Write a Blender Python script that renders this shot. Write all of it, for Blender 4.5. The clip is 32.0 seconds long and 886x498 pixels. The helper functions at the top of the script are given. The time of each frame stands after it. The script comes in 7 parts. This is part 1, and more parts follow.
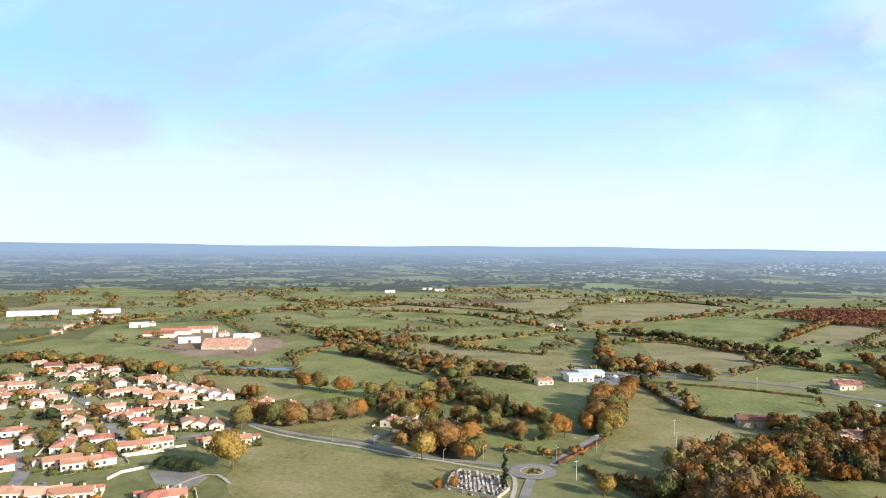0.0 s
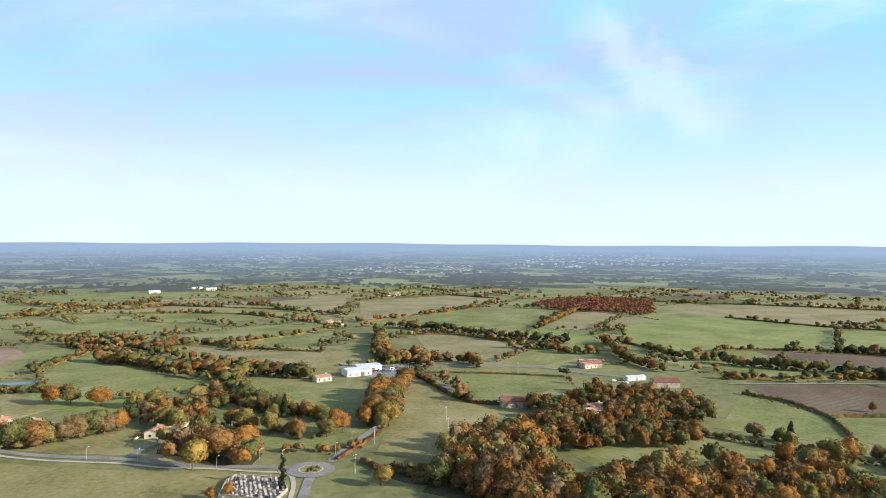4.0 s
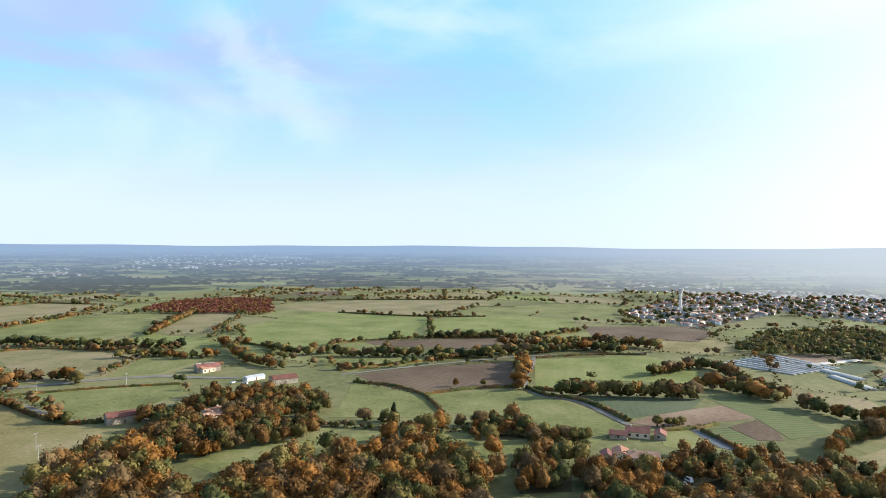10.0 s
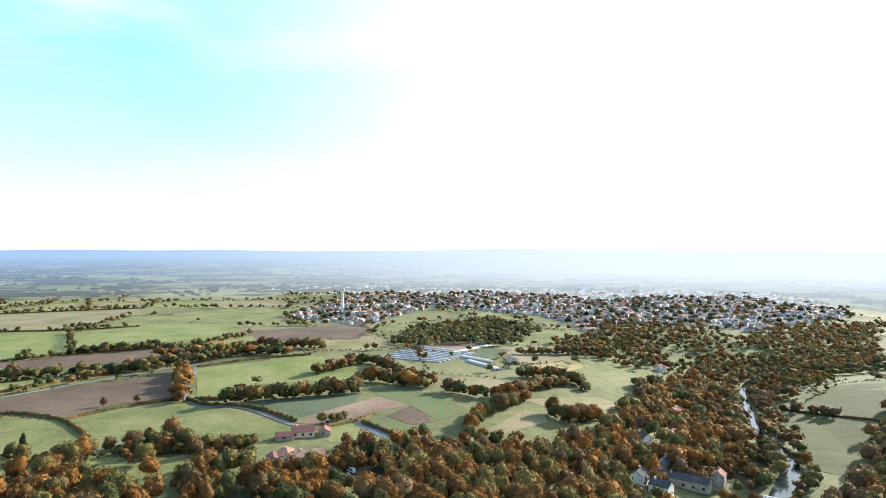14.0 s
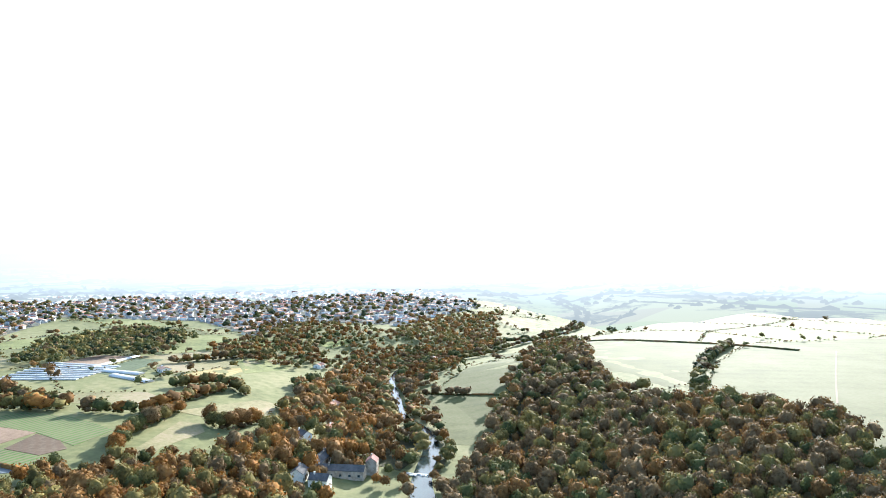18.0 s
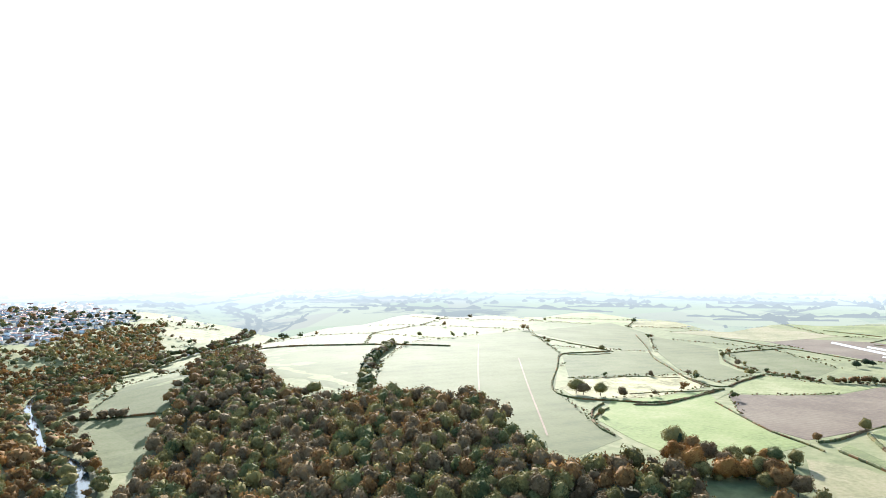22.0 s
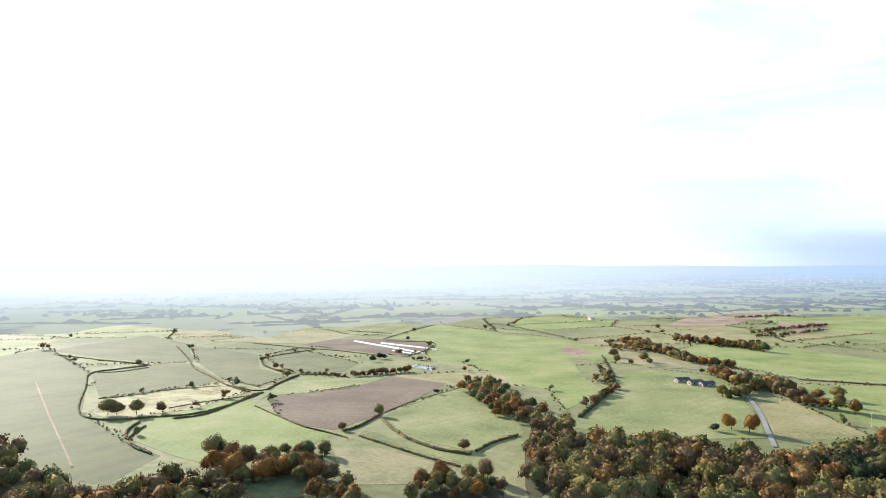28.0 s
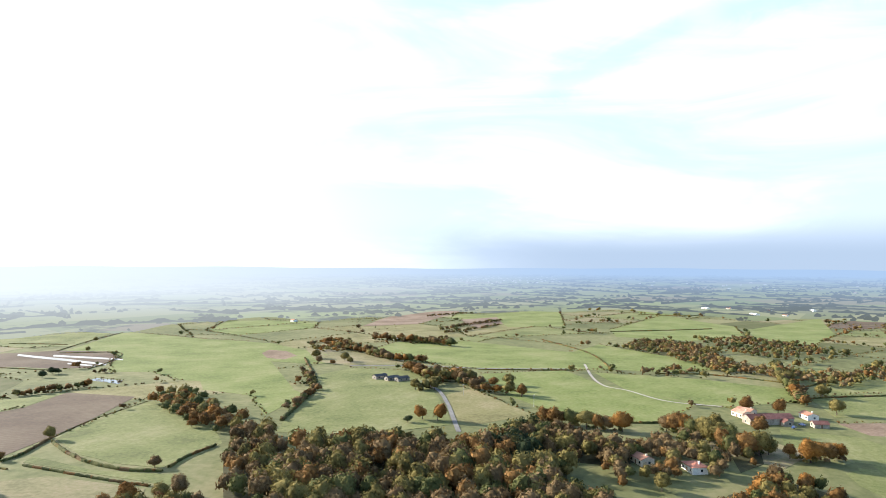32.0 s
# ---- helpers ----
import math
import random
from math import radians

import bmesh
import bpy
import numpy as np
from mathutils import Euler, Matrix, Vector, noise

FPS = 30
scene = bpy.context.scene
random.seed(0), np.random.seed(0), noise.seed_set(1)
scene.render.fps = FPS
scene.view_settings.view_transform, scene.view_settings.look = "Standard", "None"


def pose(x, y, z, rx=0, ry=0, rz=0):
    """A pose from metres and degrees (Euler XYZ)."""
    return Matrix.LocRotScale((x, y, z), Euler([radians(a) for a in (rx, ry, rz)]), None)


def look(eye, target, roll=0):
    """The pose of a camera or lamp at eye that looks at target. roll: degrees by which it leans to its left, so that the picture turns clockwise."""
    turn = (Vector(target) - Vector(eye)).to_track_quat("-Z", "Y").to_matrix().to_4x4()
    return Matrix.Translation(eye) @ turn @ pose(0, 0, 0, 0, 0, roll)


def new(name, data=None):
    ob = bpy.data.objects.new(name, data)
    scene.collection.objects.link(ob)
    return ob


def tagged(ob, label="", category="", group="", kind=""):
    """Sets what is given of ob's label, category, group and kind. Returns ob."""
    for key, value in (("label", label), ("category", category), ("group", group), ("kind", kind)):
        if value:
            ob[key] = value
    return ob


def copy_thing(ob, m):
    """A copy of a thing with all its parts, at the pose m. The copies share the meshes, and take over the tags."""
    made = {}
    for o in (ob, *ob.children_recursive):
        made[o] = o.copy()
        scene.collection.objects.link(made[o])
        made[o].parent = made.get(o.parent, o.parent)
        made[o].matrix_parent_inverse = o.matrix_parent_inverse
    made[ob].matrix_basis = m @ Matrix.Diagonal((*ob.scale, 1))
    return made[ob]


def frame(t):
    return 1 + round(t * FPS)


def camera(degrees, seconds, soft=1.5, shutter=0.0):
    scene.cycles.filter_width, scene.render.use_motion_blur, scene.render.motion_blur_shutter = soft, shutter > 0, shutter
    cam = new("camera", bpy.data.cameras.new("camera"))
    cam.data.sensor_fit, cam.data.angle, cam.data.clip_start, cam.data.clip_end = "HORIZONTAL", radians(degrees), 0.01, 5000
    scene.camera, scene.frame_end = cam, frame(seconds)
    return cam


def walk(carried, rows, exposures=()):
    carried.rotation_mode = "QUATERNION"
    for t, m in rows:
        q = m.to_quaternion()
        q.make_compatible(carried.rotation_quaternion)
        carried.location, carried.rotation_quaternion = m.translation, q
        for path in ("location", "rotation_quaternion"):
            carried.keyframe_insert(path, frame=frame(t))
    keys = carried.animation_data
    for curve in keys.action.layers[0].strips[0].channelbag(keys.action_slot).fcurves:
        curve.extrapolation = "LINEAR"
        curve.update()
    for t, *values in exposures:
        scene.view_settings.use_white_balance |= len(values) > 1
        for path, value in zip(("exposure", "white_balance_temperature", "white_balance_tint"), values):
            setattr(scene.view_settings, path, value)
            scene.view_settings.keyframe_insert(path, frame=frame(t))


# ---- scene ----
FOV = 65.56
cam = camera(FOV, 32.0, soft=0.9)
PATH = [
    (0, pose(0, 0, 100, 89.57, -0.50, 0.00)),
    (0.5, pose(0, 0, 100, 89.56, -0.43, -2.36)),
    (1, pose(0, 0, 100, 89.54, -0.41, -3.68)),
    (1.5, pose(0, 0, 100, 89.49, -0.42, -6.02)),
    (2, pose(0, 0, 100, 89.47, -0.41, -8.45)),
    (2.5, pose(0, 0, 100, 89.44, -0.42, -10.92)),
    (3, pose(0, 0, 100, 89.40, -0.41, -13.39)),
    (3.5, pose(0, 0, 100, 89.39, -0.37, -15.86)),
    (4, pose(0, 0, 100, 89.39, -0.37, -18.36)),
    (4.5, pose(0, 0, 100, 89.41, -0.34, -20.87)),
    (6.5, pose(0, 0, 100, 89.44, -0.29, -27.31)),
    (7, pose(0, 0, 100, 89.43, -0.34, -30.09)),
    (7.5, pose(0, 0, 100, 89.41, -0.40, -33.24)),
    (8, pose(0, 0, 100, 89.43, -0.39, -36.53)),
    (8.5, pose(0, 0, 100, 89.46, -0.39, -39.76)),
    (9, pose(0, 0, 100, 89.51, -0.39, -42.79)),
    (9.5, pose(0, 0, 100, 89.56, -0.35, -46.06)),
    (10, pose(0, 0, 100, 89.59, -0.41, -49.33)),
    (10.5, pose(0, 0, 100, 89.63, -0.34, -52.70)),
    (11, pose(0, 0, 100, 89.70, -0.32, -56.11)),
    (11.5, pose(0, 0, 100, 89.75, -0.27, -59.52)),
    (12, pose(0, 0, 100, 89.80, -0.22, -62.90)),
    (12.5, pose(0, 0, 100, 89.86, -0.18, -66.27)),
    (13, pose(0, 0, 100, 89.89, -0.13, -69.69)),
    (13.5, pose(0, 0, 100, 89.91, -0.05, -73.20)),
    (14, pose(0, 0, 100, 89.92, -0.04, -76.74)),
    (14.5, pose(0, 0, 100, 89.96, -0.03, -80.28)),
    (16.5, pose(0, 0, 100, 90.02, 0.10, -94.23)),
    (17, pose(0, 0, 100, 90.00, 0.16, -97.67)),
    (17.5, pose(0, 0, 100, 90.00, 0.18, -101.12)),
    (18, pose(0, 0, 100, 89.99, 0.19, -104.56)),
    (18.5, pose(0, 0, 100, 90.02, 0.20, -108.00)),
    (19, pose(0, 0, 100, 90.07, 0.21, -111.39)),
    (19.5, pose(0, 0, 100, 90.15, 0.18, -114.75)),
    (20, pose(0, 0, 100, 90.21, 0.20, -118.11)),
    (20.5, pose(0, 0, 100, 90.28, 0.21, -121.44)),
    (21, pose(0, 0, 100, 90.34, 0.19, -124.76)),
    (21.5, pose(0, 0, 100, 90.41, 0.19, -128.07)),
    (22, pose(0, 0, 100, 90.47, 0.18, -131.38)),
    (22.5, pose(0, 0, 100, 90.53, 0.20, -134.67)),
    (23, pose(0, 0, 100, 90.59, 0.18, -137.94)),
    (23.5, pose(0, 0, 100, 90.65, 0.16, -141.19)),
    (24, pose(0, 0, 100, 90.72, 0.10, -142.85)),
    (24.5, pose(0, 0, 100, 90.78, 0.05, -146.11)),
    (25, pose(0, 0, 100, 90.87, 0.05, -149.38)),
    (25.5, pose(0, 0, 100, 90.94, 0.02, -152.55)),
    (27.5, pose(0, 0, 100, 91.11, -0.03, -165.09)),
    (28, pose(0, 0, 100, 91.13, -0.03, -168.14)),
    (28.5, pose(0, 0, 100, 91.16, -0.09, -171.22)),
    (29, pose(0, 0, 100, 91.21, -0.10, -174.27)),
    (29.5, pose(0, 0, 100, 91.25, -0.12, -177.33)),
    (30, pose(0, 0, 100, 91.29, -0.14, -180.37)),
    (30.5, pose(0, 0, 100, 91.33, -0.20, -183.38)),
    (31, pose(0, 0, 100, 91.35, -0.22, -186.36)),
    (31.5, pose(0, 0, 100, 91.38, -0.28, -189.39)),
    (32, pose(0, 0, 100, 91.37, -0.25, -192.42)),
]
EXPOSURES = [(0, 0.95, 6100, 9), (4, 0.9, 6050, 9), (9, 0.8, 6000, 9), (14, 1.25, 5800, 8), (17, 1.65, 5550, 7.5), (19, 1.85, 5500, 7.5),
             (23, 1.7, 5600, 7.5), (26, 1.45, 5750, 8.5), (29, 1.3, 5900, 9), (32, 1.25, 5950, 9.5)]
walk(cam, PATH, EXPOSURES)

# ---- light ----
SUN_TURN, SUN_UP = radians(127), radians(20)
SUN_WAY = Vector((math.sin(SUN_TURN) * math.cos(SUN_UP), math.cos(SUN_TURN) * math.cos(SUN_UP), math.sin(SUN_UP)))
world = bpy.data.worlds.new("world")
scene.world = world
world.use_nodes = True
wn, wl = world.node_tree.nodes, world.node_tree.links
sky = wn.new("ShaderNodeTexSky")
sky.sky_type, sky.sun_disc = "NISHITA", False
sky.sun_elevation, sky.sun_rotation = SUN_UP, SUN_TURN
sky.altitude, sky.air_density, sky.dust_density, sky.ozone_density = 0, 0.8, 0.25, 2.5


def wnode(kind, **sockets):
    n = wn.new(kind)
    for k, v in sockets.items():
        n.inputs[k].default_value = v
    return n


def wmix(blend, fac, a, b):
    n = wn.new("ShaderNodeMix")
    n.data_type, n.blend_type = "RGBA", blend
    for key, v in (("Factor", fac), ("A", a), ("B", b)):
        if isinstance(v, (tuple, float)):
            n.inputs[key].default_value = v
        else:
            wl.new(v, n.inputs[key])
    return n.outputs["Result"]


def wramp(source, low, high, top=1.0):
    n = wn.new("ShaderNodeMapRange")
    n.interpolation_type = "SMOOTHSTEP"
    n.inputs["From Min"].default_value, n.inputs["From Max"].default_value, n.inputs["To Max"].default_value = low, high, top
    wl.new(source, n.inputs["Value"])
    return n.outputs["Result"]


coord = wn.new("ShaderNodeTexCoord")
split = wn.new("ShaderNodeSeparateXYZ")
wl.new(coord.outputs["Generated"], split.inputs["Vector"])


def clouds(scale, tall, seed, warp, rough=0.55):
    m, n = wn.new("ShaderNodeMapping"), wn.new("ShaderNodeTexNoise")
    m.inputs["Scale"].default_value, m.inputs["Location"].default_value = (1, 1, tall), (seed, seed * 0.7, 0)
    m.inputs["Rotation"].default_value = (0.12, 0.1, 0)
    n.inputs["Scale"].default_value, n.inputs["Detail"].default_value = scale, 7
    n.inputs["Roughness"].default_value, n.inputs["Distortion"].default_value = rough, warp
    wl.new(coord.outputs["Generated"], m.inputs["Vector"])
    wl.new(m.outputs["Vector"], n.inputs["Vector"])
    return n.outputs["Fac"]


def heading(turn, up):
    return Vector((math.sin(radians(turn)) * math.cos(radians(up)), math.cos(radians(turn)) * math.cos(radians(up)), math.sin(radians(up))))


def facing(way):
    n = wn.new("ShaderNodeVectorMath")
    n.operation = "DOT_PRODUCT"
    wl.new(coord.outputs["Generated"], n.inputs[0])
    n.inputs[1].default_value = way
    return n.outputs["Value"]


def maths(kind, a, b):
    n = wn.new("ShaderNodeMath")
    n.operation = kind
    for socket, v in zip(n.inputs, (a, b)):
        if isinstance(v, (float, int)):
            socket.default_value = v
        else:
            wl.new(v, socket)
    return n.outputs[0]


def wisp(colour, start, end, wide, seed, share, tint):
    """A streak of high cloud between two headings, frayed by noise."""
    a, b = heading(*start), heading(*end)
    across = a.cross(b).normalized()
    ahead = across.cross((a + b).normalized())
    fray = maths("MULTIPLY", maths("SUBTRACT", clouds(7.0, 2.0, seed, 0.8, 0.62), 0.5), wide * 2.4)
    off = maths("ABSOLUTE", maths("ADD", facing(across), fray), 0.0)
    reach = (b - a).length / 2
    ends = maths("ABSOLUTE", facing(ahead), 0.0)
    fac = maths("MULTIPLY", wramp(off, wide, wide * 0.1, share), wramp(ends, reach * 1.15, reach * 0.6))
    fac = maths("MULTIPLY", fac, wramp(facing((a + b).normalized()), 0.0, 0.2))
    return wmix("MIX", fac, colour, tint)


zenith = wramp(split.outputs["Z"], 0.3, 0.75)
clear = wmix("MIX", zenith, (2.3, 4.3, 5.8, 1), (0.5, 1.15, 2.4, 1))
colour = wmix("LIGHTEN", 1.0, sky.outputs["Color"], clear)
thin = wramp(split.outputs["Z"], 0.75, 0.35)
north = wramp(facing(heading(5, 14)), 0.6, 0.93)
veil = maths("MULTIPLY", wramp(clouds(1.7, 3.4, 4.0, 0.7, 0.6), 0.36, 0.6, 0.85), maths("MULTIPLY", thin, maths("ADD", maths("MULTIPLY", north, 0.75), 0.25)))
colour = wmix("MIX", veil, colour, (3.0, 3.55, 5.15, 1))
colour = wmix("LIGHTEN", maths("MULTIPLY", wramp(clouds(2.2, 3.2, 9.0, 0.6, 0.56), 0.44, 0.76, 0.7), thin), colour, (4.4, 5.4, 6.3, 1))
colour = wisp(colour, (29, 18), (41, 8), 0.05, 3.0, 0.38, (5.3, 5.8, 6.3, 1))
colour = wisp(colour, (22, 15), (34, 9.5), 0.03, 6.0, 0.14, (5.0, 5.7, 6.3, 1))
colour = wisp(colour, (-36, 7.5), (-22, 9.5), 0.05, 8.0, 0.8, (2.6, 3.0, 4.0, 1))
colour = wisp(colour, (40, 19), (58, 17), 0.025, 5.0, 0.4, (4.6, 5.4, 6.3, 1))
low = wramp(split.outputs["Z"], 0.26, 0.0, 0.9)
colour = wmix("MIX", low, colour, (4.9, 5.45, 6.2, 1))
glare = wn.new("ShaderNodeVectorMath")
glare.operation = "DOT_PRODUCT"
wl.new(coord.outputs["Generated"], glare.inputs[0])
glare.inputs[1].default_value = SUN_WAY
colour = wmix("LIGHTEN", wramp(glare.outputs["Value"], 0.33, 0.97), colour, (7.0, 7.15, 7.0, 1))
bank = wn.new("ShaderNodeVectorMath")
bank.operation = "DOT_PRODUCT"
wl.new(coord.outputs["Generated"], bank.inputs[0])
bank.inputs[1].default_value = (math.sin(radians(215)), math.cos(radians(215)), 0.1)
deck = wramp(bank.outputs["Value"], 0.7, 0.97, 0.85)
colour = wmix("MIX", deck, colour, wmix("MIX", wramp(clouds(2.2, 5.0, 2.0, 0.7), 0.4, 0.7), (3.7, 4.1, 4.6, 1), (5.7, 5.9, 6.1, 1)))
shelf = wn.new("ShaderNodeMath")
shelf.operation = "MULTIPLY"
wl.new(wramp(bank.outputs["Value"], 0.86, 0.99), shelf.inputs[0])
wl.new(wramp(split.outputs["Z"], 0.075, 0.015), shelf.inputs[1])
colour = wmix("MIX", shelf.outputs[0], colour, (2.35, 2.8, 3.4, 1))
colour = wisp(colour, (199, 14), (214, 19.5), 0.032, 11.0, 0.4, (2.3, 4.6, 6.0, 1))
colour = wisp(colour, (213, 19), (226, 20), 0.035, 13.0, 0.55, (2.5, 4.4, 6.0, 1))
wl.new(colour, wn["Background"].inputs["Color"])
wn["Background"].inputs["Strength"].default_value = 0.1

lamp = bpy.data.lights.new("sun", "SUN")
lamp.energy, lamp.angle, lamp.color = 5.0, radians(0.6), (1.0, 0.9, 0.74)
new("sun", lamp).matrix_world = look(SUN_WAY * 1000, (0, 0, 0))


# ---- materials ----
def material(name, colours, scales=(0.02, 0.4), rough=0.9, bump=0.3, spec=0.2, island=0.0, glow=0.0, metal=0.0):
    """A surface whose colour wanders between the given ones at two scales; island: how far loose pieces differ; glow: light let through."""
    m = bpy.data.materials.new(name)
    m.use_nodes = True
    n, l = m.node_tree.nodes, m.node_tree.links
    bsdf = n["Principled BSDF"]
    bsdf.inputs["Roughness"].default_value, bsdf.inputs["Metallic"].default_value = rough, metal
    bsdf.inputs["Specular IOR Level"].default_value = spec
    geo = n.new("ShaderNodeNewGeometry")
    big, small = n.new("ShaderNodeTexNoise"), n.new("ShaderNodeTexNoise")
    for tex, s, d in ((big, scales[0], 4), (small, scales[1], 5)):
        tex.inputs["Scale"].default_value, tex.inputs["Detail"].default_value = s, d
        tex.inputs["Roughness"].default_value = 0.62
        l.new(geo.outputs["Position"], tex.inputs["Vector"])
    mix = n.new("ShaderNodeMath")
    mix.operation = "MULTIPLY_ADD"
    l.new(big.outputs["Fac"], mix.inputs[0])
    mix.inputs[1].default_value = 0.6
    half = n.new("ShaderNodeMath")
    half.operation = "MULTIPLY"
    half.inputs[1].default_value = 0.4
    l.new(small.outputs["Fac"], half.inputs[0])
    l.new(half.outputs[0], mix.inputs[2])
    fac = mix.outputs[0]
    if island:
        info = n.new("ShaderNodeObjectInfo")
        for source, share in ((geo.outputs["Random Per Island"], island), (info.outputs["Random"], island * 0.6)):
            add = n.new("ShaderNodeMath")
            add.operation = "MULTIPLY_ADD"
            l.new(source, add.inputs[0])
            add.inputs[1].default_value = share
            shift = n.new("ShaderNodeMath")
            shift.operation = "SUBTRACT"
            l.new(fac, shift.inputs[0])
            shift.inputs[1].default_value = share / 2
            l.new(shift.outputs[0], add.inputs[2])
            fac = add.outputs[0]
    cr = n.new("ShaderNodeValToRGB")
    stops = cr.color_ramp.elements
    stops[0].position, stops[1].position = 0.4, 0.6
    stops[0].color, stops[1].color = (*colours[0], 1), (*colours[-1], 1)
    for i, c in enumerate(colours[1:-1]):
        stops.new(0.4 + 0.2 * (i + 1) / (len(colours) - 1)).color = (*c, 1)
    l.new(fac, cr.inputs["Fac"])
    l.new(cr.outputs["Color"], bsdf.inputs["Base Color"])
    if bump:
        b = n.new("ShaderNodeBump")
        b.inputs["Strength"].default_value, b.inputs["Distance"].default_value = bump, 0.3
        l.new(small.outputs["Fac"], b.inputs["Height"])
        l.new(b.outputs["Normal"], bsdf.inputs["Normal"])
    if glow:
        thin, blend = n.new("ShaderNodeBsdfTranslucent"), n.new("ShaderNodeMixShader")
        l.new(cr.outputs["Color"], thin.inputs["Color"])
        blend.inputs["Fac"].default_value = glow
        l.new(bsdf.outputs["BSDF"], blend.inputs[1])
        l.new(thin.outputs["BSDF"], blend.inputs[2])
        l.new(blend.outputs["Shader"], n["Material Output"].inputs["Surface"])
    return m


def striped(m, every, turn, dark, share=0.5):
    """Adds rows to a field's material: lines a few metres apart of another colour."""
    n, l = m.node_tree.nodes, m.node_tree.links
    bsdf = n["Principled BSDF"]
    link = bsdf.inputs["Base Color"].links[0]
    source = link.from_socket
    geo, rot, wave = n.new("ShaderNodeNewGeometry"), n.new("ShaderNodeMapping"), n.new("ShaderNodeTexWave")
    rot.inputs["Rotation"].default_value = (0, 0, radians(turn))
    wave.inputs["Scale"].default_value = 0.314 / every
    wave.inputs["Distortion"].default_value, wave.inputs["Detail"].default_value = 0.6, 3
    wave.inputs["Detail Scale"].default_value = 2
    l.new(geo.outputs["Position"], rot.inputs["Vector"])
    l.new(rot.outputs["Vector"], wave.inputs["Vector"])
    k = n.new("ShaderNodeMath")
    k.operation = "MULTIPLY"
    k.inputs[1].default_value = share
    l.new(wave.outputs["Fac"], k.inputs[0])
    mix = n.new("ShaderNodeMix")
    mix.data_type = "RGBA"
    mix.inputs["B"].default_value = (*dark, 1)
    l.new(k.outputs[0], mix.inputs["Factor"])
    l.new(source, mix.inputs["A"])
    l.new(mix.outputs["Result"], bsdf.inputs["Base Color"])
    return m


